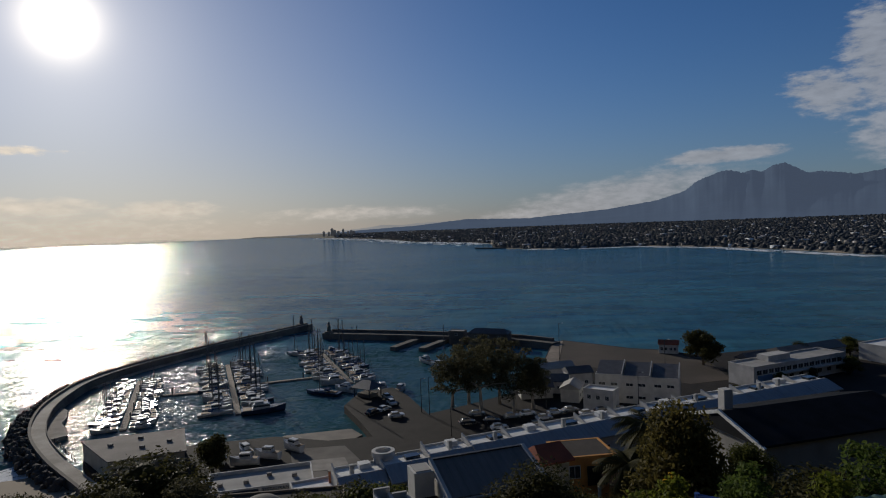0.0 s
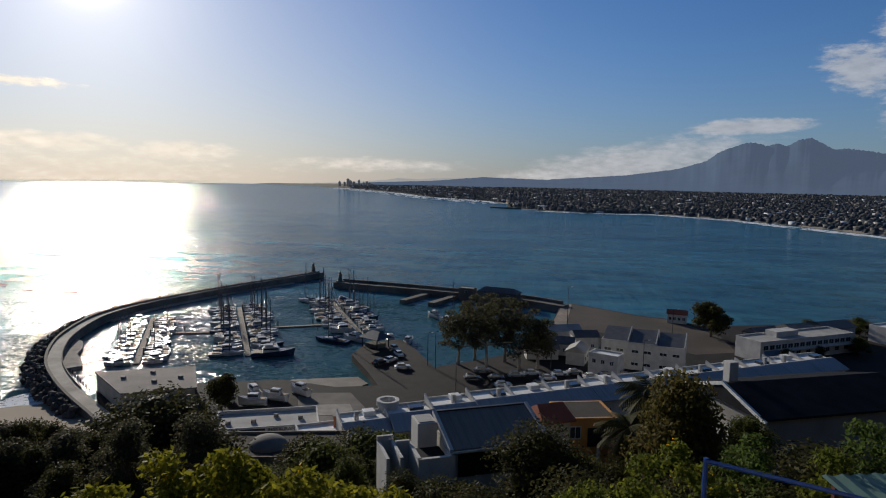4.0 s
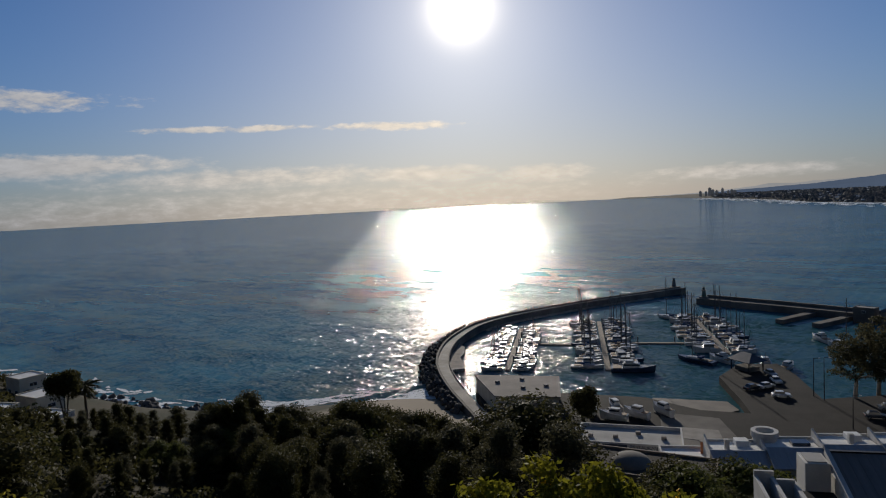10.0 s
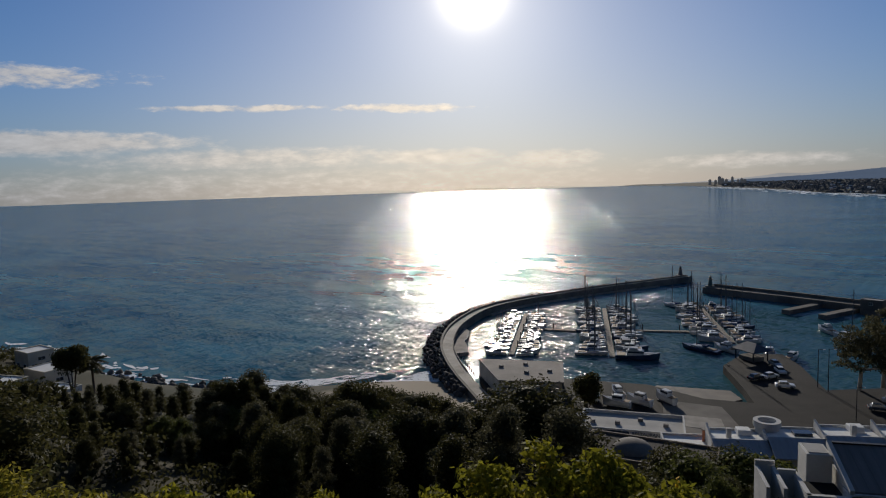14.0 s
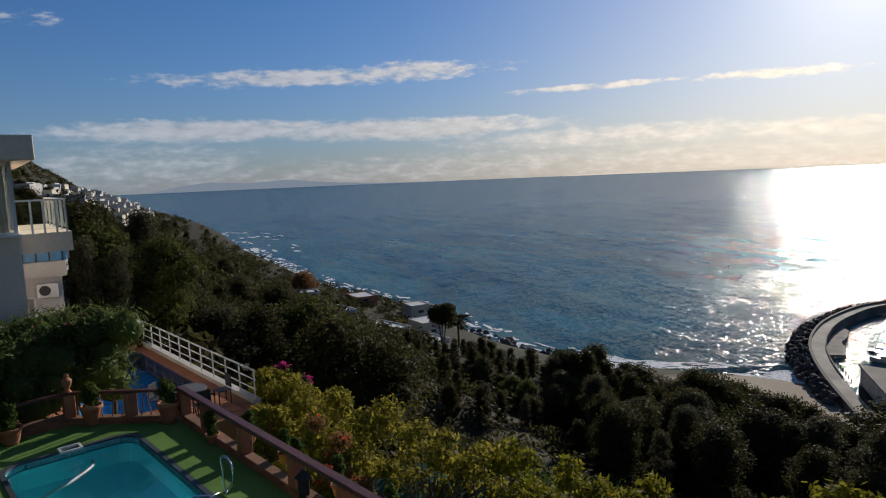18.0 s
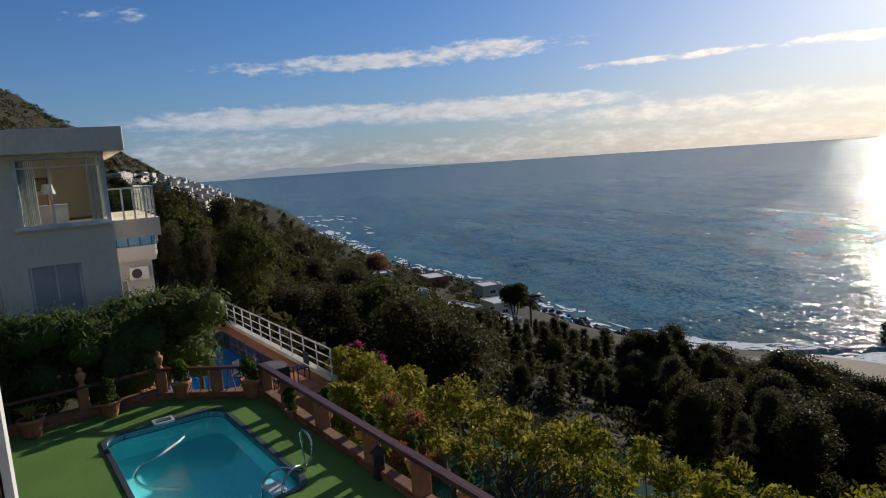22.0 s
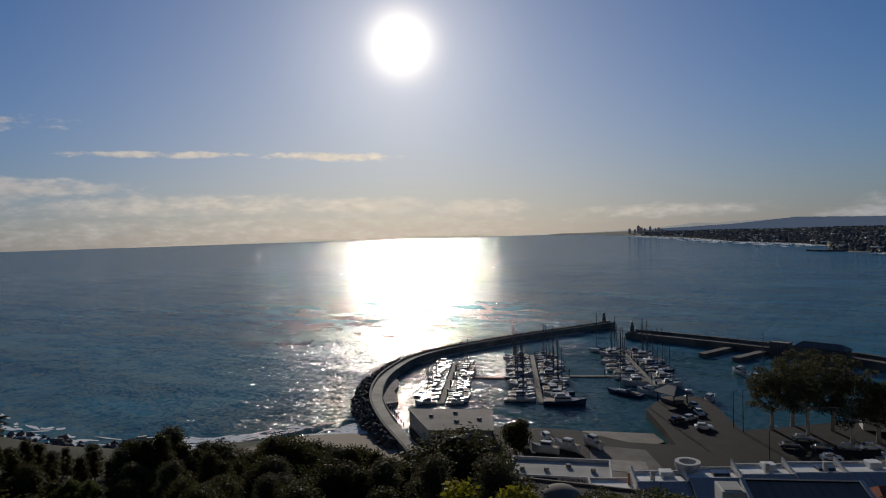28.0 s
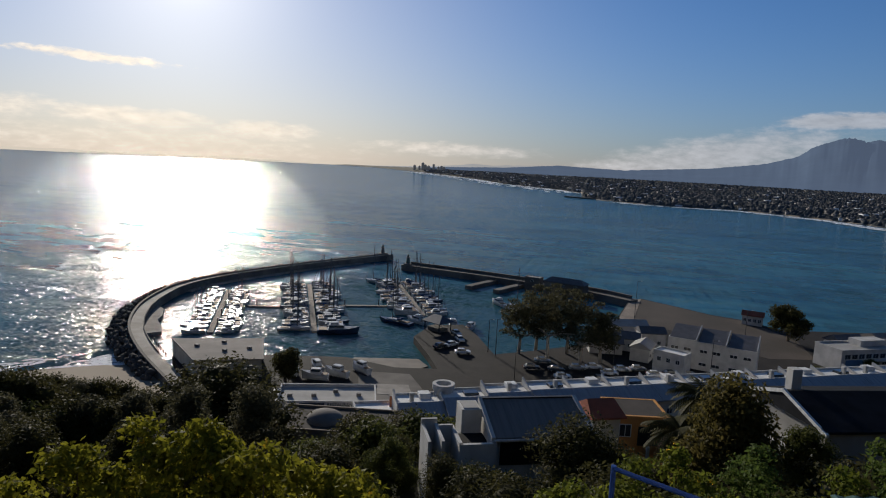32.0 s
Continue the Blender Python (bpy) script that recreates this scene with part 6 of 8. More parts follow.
glass_lamp = mat("lamp_glass", (0.7, 0.7, 0.68), None, 0.15, 3, 20, 0)
red_lamp = mat("red_lamp_glass", (0.4, 0.02, 0.02), None, 0.2, 3, 20, 0)
CARS = [car(mat("white_car_paint", (0.75, 0.75, 0.74), None, 0.25, 0.5, 30, 0, spec=0.6), "white car parked on the quay"), car(mat("silver_car_paint", (0.38, 0.39, 0.40), None, 0.3, 0.5, 30, 0, metal=0.5), "silver car parked on the quay"),
        car(mat("dark_car_paint", (0.03, 0.035, 0.045), None, 0.25, 0.5, 30, 0, spec=0.6), "dark car parked on the quay")]
for x, y, rz, k in ((-36.5, 177, -60, 0), (-33, 165, 20, 0), (-39, 183, -50, 1), (-40, 168, 60, 2), (-37.5, 171, 60, 0), (-12, 166, 15, 1), (-8, 160, 15, 2), (-3, 163.5, 15, 1), (1, 166, 18, 0), (5, 162.5, 20, 0), (-14, 159, 20, 2), (8, 167, 20, 0),
                    (12, 169, 20, 1), (-6, 155, 20, 0), (3, 157, 22, 1), (16, 166, 22, 0), (20, 168, 22, 2), (24, 170, 22, 1), (-62, 119, 30, 0), (-59, 121, 30, 2), (-64.5, 116.5, 30, 1)):
    copy_thing(CARS[k], pose(x, y, 2.01, rz=rz))
for ob in CARS:
    discard(ob)
# small boats ashore, on trailers
for x, y, rz in ((-66, 133.5, 30), (-59.5, 131, 100), (-56, 135, 80), (-52, 140, 60), (-62, 137, 45), (-69, 137, 20)):
    t = cruiser(6.0, gelcoat, "small white motor boat on a trailer in the boatyard", False)
    t.matrix_basis = pose(x, y, 2.5, rz=rz)
    part("trailer", boxed(1.7, 4.6, 0.25, at=pose(0, -0.3, -0.45)), steel_dark, t)
# two masts and street lamps
for x, y, h in ((-27, 169.5, 9), (-24.5, 167, 10), (-17, 150, 7), (6, 172, 8), (30, 173, 9), (41, 192, 14), (13, 226, 14)):
    t = thing("lamp_post", pose(x, y, 2), "tall thin grey lamp post on the quay", "lamp post")
    bm = bmesh.new()
    rod(bm, (0, 0, 0), (0, 0, h), 0.12, 0.06, 7)
    part("pole", bm, steel_dark, t)
    bm = bmesh.new()
    rod(bm, (0, 0, h - 0.05), (1.1, 0, h + 0.1), 0.05, None, 5)
    part("arm", bm, steel_dark, t)
    part("lamp_head", boxed(0.5, 0.2, 0.1, at=pose(1.2, 0, h + 0.05)), frame_white, t)

# villas by the shore and on the far slope
for x, y, z, rz, sx, sy, h, m, lab in ((-163, 55, 2.6, 20, 10, 8, 5.4, white_wall, "white flat-roofed villa at the shore"), (-159, 62, 2.2, 15, 9, 5, 3.0, blue_paint, "low villa with blue roof at the rocks"), (-166, 44, 5, 25, 12, 9, 7.0, cream_wall, "cream villa with large openings above the shore"),
                                       (-178, 60, 3, 10, 9, 7, 6.5, cream_wall, "cream villa near the surf"), (-205, 66, 3, 5, 8, 7, 6.0, cream_wall, "cream house above the shore"), (-229, 53, 4.5, 5, 11, 8, 5.0, terracotta, "low terracotta house above the surf"), (-186, 36, 9, 15, 10, 7, 5, white_wall, "white house half hidden by trees"),
                                       (-176, 24, 14, 20, 9, 6, 5.5, white_wall, "white roofed house among dark trees"), (-205, 30, 12, 10, 8, 6, 5, white_wall, "white house among dark trees")):
    building("shore_villa", pose(x, y, z, rz=rz), sx, sy, h, m, white_roof if m is not blue_paint else blue_sheet, 0, lab, "villa", [(1, -2, 1.5, 1.6, 1.5), (1, 1.5, 1.5, 1.6, 1.5), (0, -2, 1.5, 1.6, 1.5), (0, 2, 1.5, 1.6, 1.5), (1, 0, 3.6, 2, 1.1)], flat=True, parapet=0.35, group="villas at the shore")
vr = random.Random(77)
# greyed plaster: the villas' shaded walls are put into its colour
villa_wall = mat("shaded_white_plaster", (0.50, 0.49, 0.47), (0.36, 0.355, 0.345), 0.85, 0.3, 6, 0.1, each=0.15)
for i in range(230):
    r = vr.uniform(330, 820)
    az = vr.uniform(94.0, 102.5)
    x, y = at_polar(az, r)
    z = float(ground_z(x, y))
    h = vr.choice((3.6, 5.4, 5.4, 7.4))
    el = math.degrees(math.atan2(z + h - 52, r))
    if not (-2.3 < el < float(np.interp(az, (94, 97, 99, 102.5), (-1.1, -0.35, 0.3, 0.8)))):
        continue
    sx, sy = vr.uniform(9, 19), vr.uniform(8, 12)
    building("hillside_villa", pose(x, y, z, rz=vr.uniform(80, 100)), sx, sy, h, vr.choice((villa_wall, villa_wall, cream_wall)), grey_roof, 0, "white cubic villa stepped up the coastal slope", "villa",
             [(0, xx, zz, 2.2, 1.3) for xx in (-sx / 4, sx / 4) for zz in ((0.9,) if h < 4 else (0.9, 3.0))] + [(1, 0, 1.0, 2.4, 1.3)], flat=True, parapet=0.4, group="villas on the far slope")
# the road that climbs the far slope
vs, fs = [], []
for k in range(41):
    x = -200 - 3.5 * k
    for s in (-2.6, 2.6):
        vs.append((x, -3.6 + 0.02 * k + s, float(ground_z(x, -3.6)) + 0.5))
for k in range(40):
    fs.append((2 * k, 2 * k + 1, 2 * k + 3, 2 * k + 2))
tagged(link_mesh("road", vs, fs, asphalt), "steep asphalt road up the coastal slope", "road", kind="structure")

# ---------------------------------------------------------------- the town across the bay
gen = np.random.default_rng(5)


def many_boxes(name, label, material, n, size, height, spread, tall=0.0):
    az = gen.uniform(-32, 16, n)
    rc = np.interp(az, COAST_AZ, COAST_R)
    r = rc + 20 + gen.random(n) ** 1.4 * spread
    x, y = -np.sin(np.radians(az)) * r, np.cos(np.radians(az)) * r
    ok = r < 4700
    x, y = x[ok], y[ok]
    z = ground_z(x, y)
    w, d, h = gen.uniform(*size, len(x)), gen.uniform(*size, len(x)), gen.uniform(*height, len(x))
    a = gen.uniform(0, 3.14, len(x))
    c, s = np.cos(a), np.sin(a)
    v = []
    for sx, sy, top in ((-1, -1, 0), (1, -1, 0), (1, 1, 0), (-1, 1, 0), (-1, -1, 1), (1, -1, 1), (1, 1, 1), (-1, 1, 1)):
        k = 1 - tall * top
        v.append(np.stack([x + (sx * w * c - sy * d * s) / 2 * k, y + (sx * w * s + sy * d * c) / 2 * k, z - 1 + (h + 1) * top], -1))
    v = np.stack(v, 1).reshape(-1, 3)
    q = np.array([(4, 5, 6, 7), (0, 1, 5, 4), (1, 2, 6, 5), (2, 3, 7, 6), (3, 0, 4, 7)])
    q = (np.arange(len(x))[:, None, None] * 8 + q[None]).reshape(-1, 4)
    return tagged(new(name, fast_mesh(name, v, q, material)), label, "town", kind="stuff")


many_boxes("town_houses", "pale houses of the town across the bay", mat("far_house_pale", (0.24, 0.22, 0.20), (0.13, 0.12, 0.11), 0.8, 0.01, 0.1, 0), 3000, (3.5, 8), (1.6, 3.6), 2200)
many_boxes("town_sheds", "bright sheds of the town across the bay", mat("far_house_white", (0.85, 0.85, 0.84), None, 0.8, 0.01, 0.1, 0), 260, (4, 14), (1.6, 3.4), 1800)
# the trees' bluish grey is distance haze put into the colour
many_boxes("town_trees", "dark trees between the houses across the bay, greyed by painted haze", mat("hazed_far_trees", (0.048, 0.058, 0.066), (0.075, 0.078, 0.078), 1.0, 0.01, 0.1, 0), 15000, (4, 10), (1.6, 4.2), 2600, 0.6)
for k in range(9):
    az, r = 16.9 - 0.33 * k + 0.1 * math.sin(k * 5), 3600 + 40 * k
    x, y = at_polar(az, r)
    h = (26, 22, 40, 30, 24, 34, 20, 24, 18)[k]
    t = thing("tower_block", pose(x, y, float(ground_z(x, y)) - 1, rz=20 * k), "hazy apartment tower block across the bay", "tower block", "distant tower blocks")
    # faint grey emission stands for the haze in front of the towers
    hazed_tower = mat("hazed_tower", (0.16, 0.165, 0.17), None, 0.9, 0.05, 0.5, 0, glow=(0.4, 0.4, 0.4, 0.12))
    part("body", boxed(11 + (k * 7) % 6, 11, h), hazed_tower, t)
    part("roof_room", boxed(5, 4, 3.5, at=pose(0, 0, h)), hazed_tower, t)
sp = smooth_line([at_polar(3.6, 1262), at_polar(2.6, 1240), at_polar(1.2, 1235), at_polar(0.0, 1230)], 12)
tagged(sweep("harbour_mole", sp, [(-4, -3), (-4, 2.5), (4, 2.5), (4, -3)], rock), "low dark mole running out from the far shore", "breakwater", kind="structure")

# ---------------------------------------------------------------- surf
foam_m = mat("foam", (0.85, 0.87, 0.88), (0.75, 0.78, 0.8), 0.9, 0.4, 3, 0.1)


def foam(name, label, line, width, n, size, seed, lift=0.06):
    """Broken streaks of foam along a shoreline."""
    g = random.Random(seed)
    vs, fs = [], []
    seg = [(Vector(a), Vector(b)) for a, b in zip(line, line[1:])]
    w = [(b - a).length for a, b in seg]
    for _ in range(n):
        a, b = g.choices(seg, w)[0]
        d = (b - a).normalized()
        nn = Vector((-d.y, d.x))
        p = a.lerp(b, g.random()) + nn * (g.random() ** 1.6 * width)
        l, t = size * g.uniform(0.4, 2.2), size * g.uniform(0.06, 0.22)
        ang = g.gauss(0, 0.25)
        u = d * math.cos(ang) + nn * math.sin(ang)
        v = Vector((-u.y, u.x))
        base, m = len(vs), 8
        for k in range(m):
            th = math.tau * k / m
            q = p + u * (l / 2 * math.cos(th) * g.uniform(0.6, 1.1)) + v * (t * math.sin(th) * g.uniform(0.5, 1.3))
            vs.append((q.x, q.y, lift + g.uniform(0, 0.03)))
        fs.append(tuple(range(base, base + m)))
    return tagged(link_mesh(name, vs, fs, foam_m), label, "foam", kind="stuff")


foam("beach_surf", "white surf washing up the beach", [(-107, 131), (-116, 122), (-122, 115), (-128, 104), (-138, 95), (-152, 90)], -12, 700, 3.0, 1)
foam("rock_surf", "white surf round the rocks of the shore", [(-150, 92), (-170, 84), (-196, 80), (-238, 78), (-268, 68), (-318, 54), (-420, 42), (-527, 30)], -11, 300, 5.5, 2)
foam("point_surf", "white breakers off the rocky point", [(-480, 30), (-560, 30), (-730, 22)], -45, 34, 13, 3)
foam("far_surf", "white surf on the far beach", [at_polar(a, np.interp(a, COAST_AZ, COAST_R)) for a in (2.4, 4.5, 8.9, 11.9, 16.6)][::-1], -90, 420, 34, 4, 0.3)
foam("far_surf", "white surf on the far town beach", [at_polar(a, np.interp(a, COAST_AZ, COAST_R) - 2) for a in (-34, -26.5, -16.4, -9.9, -5.3, -0.9)][::-1], -26, 420, 16, 5, 0.3)
# one low swell rolling in to the beach
sweep_line = smooth_line([(-112, 146), (-118, 139), (-127, 116), (-137, 97), (-146, 95)], 3)
tagged(sweep("swell", sweep_line, [(-3.2, -0.05), (-1.0, 0.35), (0, 0.55), (0.5, 0.35), (1.6, -0.05)], MATS["sea_water"]), "low swell about to break on the beach", "wave", kind="structure")
# boulders on the western shore
bm = bmesh.new()
g = random.Random(9)
for k in range(240):
    i = g.randrange(5)
    a, b = ((-152, 88), (-170, 82), (-196, 78), (-238, 74), (-268, 64), (-318, 50))[i:i + 2]
    f = g.random()
    x, y = a[0] + (b[0] - a[0]) * f + g.uniform(-3, 3), a[1] + (b[1] - a[1]) * f + g.uniform(-4, 6)
    s = g.uniform(0.5, 1.8)
    bmesh.ops.create_icosphere(bm, subdivisions=1, radius=s, matrix=Matrix.LocRotScale((x, y, g.uniform(-0.3, 0.4)), Euler((k, k * 2, k * 3)), Vector((1, g.uniform(0.6, 1), 0.7))))
tagged(part("shore_rocks", bm, rock), "dark boulders along the western shore", "rocks", kind="stuff")

# ---------------------------------------------------------------- the pool terrace below the balcony
turf = mat("green_artificial_turf", (0.15, 0.27, 0.06), (0.12, 0.22, 0.05), 0.95, 0.5, 60, 0.35, spread=0.25)
pool_paint = mat("pool_lining", (0.30, 0.96, 1.0), (0.27, 0.93, 0.98), 0.6, 0.6, 6, 0.05)
coping_m = mat("slate_coping", (0.06, 0.075, 0.09), (0.04, 0.05, 0.06), 0.6, 1.0, 9, 0.15)
chrome = mat("chrome", (0.7, 0.7, 0.7), None, 0.12, 2, 20, 0, metal=1.0)
rail_wood = mat("stained_rail_timber", (0.13, 0.045, 0.03), (0.09, 0.03, 0.022), 0.45, 1.5, 18, 0.2, stretch=(0.2, 1, 1))
brick_m = mat("terracotta_brick", (0.40, 0.17, 0.09), (0.28, 0.12, 0.07), 0.85, 2.0, 14, 0.3, each=0.22)
mortar = mat("mortar", (0.30, 0.17, 0.11), None, 0.95, 2, 20, 0.2)
water_m = glass_mat("pool_water", (0.80, 0.98, 1.0))


def rounded(u0, v0, u1, v1, r, n=6):
    out = []
    for cu, cv, a0 in ((u1 - r, v1 - r, 0), (u0 + r, v1 - r, 90), (u0 + r, v0 + r, 180), (u1 - r, v0 + r, 270)):
        for k in range(n + 1):
            a = radians(a0 + 90 * k / n)
            out.append((cu + r * math.cos(a), cv + r * math.sin(a)))
    return out


def slab_with_hole(name, outer, hole, z0, z1, material, parent=None, label=""):
    bm = bmesh.new()
    loops = []
    for pts in (outer, hole):
        vs = [bm.verts.new((x, y, z1)) for x, y in pts]
        loops.append([bm.edges.new((vs[k], vs[(k + 1) % len(vs)])) for k in range(len(vs))])
    bmesh.ops.triangle_fill(bm, edges=loops[0] + loops[1], use_beauty=True, normal=(0, 0, 1))
    top = list(bm.faces)
    ext = bmesh.ops.extrude_face_region(bm, geom=top)
    for v in [g for g in ext["geom"] if isinstance(g, bmesh.types.BMVert)]:
        v.co.z = z0
    bmesh.ops.recalc_face_normals(bm, faces=bm.faces)
    return part(name, bm, material, parent, label)


def basin(parent, hole, depth):
    bm = bmesh.new()
    n = len(hole)
    hi = [bm.verts.new((x, y, -0.02)) for x, y in hole]
    lo = [bm.verts.new((x, y, -depth)) for x, y in hole]
    bm.faces.new(lo)
    for k in range(n):
        bm.faces.new((lo[k], hi[k], hi[(k + 1) % n], lo[(k + 1) % n]))
    return part("basin", bm, pool_paint, parent)


def grow(pts, d):
    cx, cy = sum(p[0] for p in pts) / len(pts), sum(p[1] for p in pts) / len(pts)
    return [(x + d * (1 if x > cx else -1), y + d * (1 if y > cy else -1)) for x, y in pts]


TF = pose(-16.3, -1.6, 46.2, rz=21.5)
HOLE = rounded(-0.36, -2.5, 4.9, 0.08, 0.45)
terrace = tagged(new("terrace_floor"), "green turf terrace round a small pool", "terrace", kind="structure")
terrace.matrix_basis = TF
slab_with_hole("turf", [(-2.1, -8), (9.6, -8), (9.6, 1.3), (-0.1, 1.3), (-2.1, -0.8)], grow(HOLE, 0.105), -1.7, 0.0, turf, terrace)
pool = thing("swimming_pool", TF, "small turquoise swimming pool with dark slate coping", "swimming pool")
slab_with_hole("coping", grow(HOLE, 0.10), HOLE, -0.16, 0.025, coping_m, pool)
basin(pool, HOLE, 0.6)
bm = bmesh.new()
bm.faces.new([bm.verts.new((x, y, -0.13)) for x, y in grow(HOLE, -0.004)])
water = part("water", bm, water_m, pool)
water.visible_shadow = False
for k in range(3):
    part("step", boxed(0.9, 0.28, 0.22, at=pose(4.45, -0.3 - 0.28 * k, -0.3 - 0.14 * k)), pool_paint, pool)
t = thing("pool_ladder", TF @ pose(4.3, 0.3, 0), "curved chrome pool handrails with a white plastic step", "handrail")
for pts in (((0, 0, 0.0), (-0.02, 0.0, 0.45), (0.0, 0.0, 0.78), (0.2, 0.05, 0.72), (0.27, 0.06, 0.45), (0.02, 0.0, 0.08)), ((0.05, 0.0, 0.02), (0.2, -0.2, 0.22), (0.42, -0.55, 0.2), (0.55, -0.75, -0.2)), ((0.0, -0.1, 0.02), (0.0, -0.55, 0.2), (0.1, -0.85, 0.1), (0.15, -0.95, -0.3))):
    cu = bpy.data.curves.new("handrail_tube", "CURVE")
    cu.dimensions, cu.bevel_depth, cu.bevel_resolution = "3D", 0.022, 2
    sp_ = cu.splines.new("BEZIER")
    sp_.bezier_points.add(len(pts) - 1)
    for bp, p in zip(sp_.bezier_points, pts):
        bp.co, bp.handle_left_type, bp.handle_right_type = p, "AUTO", "AUTO"
    cu.materials.append(chrome)
    tube = new("handrail", cu)
    tube.parent = t
part("step", boxed(0.42, 0.3, 0.04, at=pose(0.22, -0.7, -0.05), bevel=0.015), frame_white, t)
t = thing("pool_cleaner", TF @ pose(3.5, -1.45, -0.6), "round dark pool cleaner on the pool floor", "pool cleaner")
vs, fs = [], []
for i in range(24):
    for j in range(6):
        a, b = math.tau * i / 24, math.tau * j / 6
        vs.append(((0.24 + 0.035 * math.cos(b)) * math.cos(a), (0.24 + 0.035 * math.cos(b)) * math.sin(a), 0.05 + 0.03 * math.sin(b)))
        fs.append((i * 6 + j, (i + 1) % 24 * 6 + j, (i + 1) % 24 * 6 + (j + 1) % 6, i * 6 + (j + 1) % 6))
link_mesh("ring", vs, fs, canvas_blue, t, smooth=True)
for a in range(5):
    bm = bmesh.new()
    rod(bm, (0, 0, 0.06), (0.22 * math.cos(a * 1.257), 0.22 * math.sin(a * 1.257), 0.05), 0.03, 0.02, 6)
    part("spoke", bm, frame_white, t)
bm = bmesh.new()
rod(bm, (0, 0, 0.03), (0.0, 0.0, 0.16), 0.07, 0.05, 10)
part("head", bm, canvas_blue, t)
cu = bpy.data.curves.new("pool_hose", "CURVE")
cu.dimensions, cu.bevel_depth = "3D", 0.03
sp_ = cu.splines.new("BEZIER")
pts = ((0.1, -0.9, -0.2), (0.5, -1.0, -0.15), (1.0, -1.5, -0.15), (1.5, -2.2, -0.2), (2.0, -2.2, -0.3), (2.5, -1.6, -0.4))
sp_.bezier_points.add(len(pts) - 1)
for bp, p in zip(sp_.bezier_points, pts):
    bp.co, bp.handle_left_type, bp.handle_right_type = p, "AUTO", "AUTO"
cu.materials.append(frame_white)
hose = new("pool_hose", cu)
hose.matrix_basis = TF
tagged(hose, "pale ribbed hose floating in the pool", "hose")
t = thing("skimmer", TF @ pose(-0.34, -1.22, 0.0), "white skimmer frame at the pool's edge", "skimmer")
for x, y, sx, sy in ((0, -0.2, 0.34, 0.05), (0, 0.2, 0.34, 0.05), (-0.15, 0, 0.05, 0.36), (0.15, 0, 0.05, 0.36)):
    part("frame_bar", boxed(sx, sy, 0.05, at=pose(x, y, 0.026)), frame_white, t)


def brick_wall(name, a, b, z0, courses, label, parent_m=TF, thick=0.24):
    """A low wall of separate bricks between two points of the terrace."""
    a, b = Vector(a), Vector(b)
    d = b - a
    t = tagged(new(name), label, "wall", kind="structure")
    t.matrix_basis = parent_m @ pose(a.x, a.y, z0, rz=math.degrees(math.atan2(d.y, d.x)))
    part("mortar_core", boxed(d.length, thick - 0.03, courses * 0.086, at=pose(d.length / 2, 0, 0)), mortar, t)
    key = "BRICK"
    if key not in WIN:
        bb = boxed(0.225, thick, 0.073, bevel=0.006)
        me = bpy.data.meshes.new("brick")
        bb.to_mesh(me)
        bb.free()
        me.materials.append(brick_m)
        WIN[key] = me
    for c in range(courses):
        n = int(d.length / 0.238)
        for k in range(n):
            ob = new("brick", WIN[key])
            ob.parent, ob.matrix_basis = t, pose(0.12 + 0.238 * k + (0.119 if c % 2 else 0) * (k < n - 1), rng.uniform(-0.004, 0.004), 0.006 + 0.086 * c)
    return t


brick_wall("garden_wall", (-0.2, 1.29), (9.6, 1.29), 0.0, 2, "low terracotta brick wall along the terrace edge")
brick_wall("garden_wall", (-2.2, -0.8), (-0.25, 1.27), 0.0, 2, "low terracotta brick wall across the terrace corner")
brick_wall("garden_wall", (-2.2, -8.0), (-2.2, -0.8), 0.0, 3, "low terracotta brick wall in front of the hedge")
fence = thing("terrace_railing", TF, "dark stained timber handrail on terracotta posts", "railing")
for u in (-0.25, 1.15, 3.05, 5.2, 6.85, 8.5):
    p = part("post", boxed(0.25, 0.25, 0.56, at=pose(u, 1.29, 0.174), bevel=0.012), brick_m, fence)
part("top_rail", boxed(10.2, 0.2, 0.09, at=pose(4.65, 1.27, 0.738), bevel=0.02), rail_wood, fence)
for u in (-2.2, -1.15):
    part("post", boxed(0.25, 0.25, 0.56, at=pose(u, -0.8 + (u + 2.2) * 1.07, 0.174), bevel=0.012), brick_m, fence)
part("top_rail", boxed(2.9, 0.14, 0.07, at=pose(-1.2, 0.3, 0.738, rz=47), bevel=0.015), rail_wood, fence)
for v in (-2.6, -4.4, -6.2):
    part("post", boxed(0.24, 0.24, 0.48, at=pose(-2.2, v, 0.26), bevel=0.012), brick_m, fence)
part("top_rail", boxed(0.12, 7.2, 0.07, at=pose(-2.2, -4.4, 0.735), bevel=0.015), rail_wood, fence)
for k in range(12):
    bm = bmesh.new()
    u, v = -2.1 + 0.165 * k, -0.75 + 0.177 * k
    rod(bm, (u, v, 0.175), (u + rng.uniform(-0.15, 0.15), v + rng.uniform(-0.1, 0.1), 0.745), 0.018, 0.012, 5)
    part("branch_baluster", bm, rail_wood, fence)


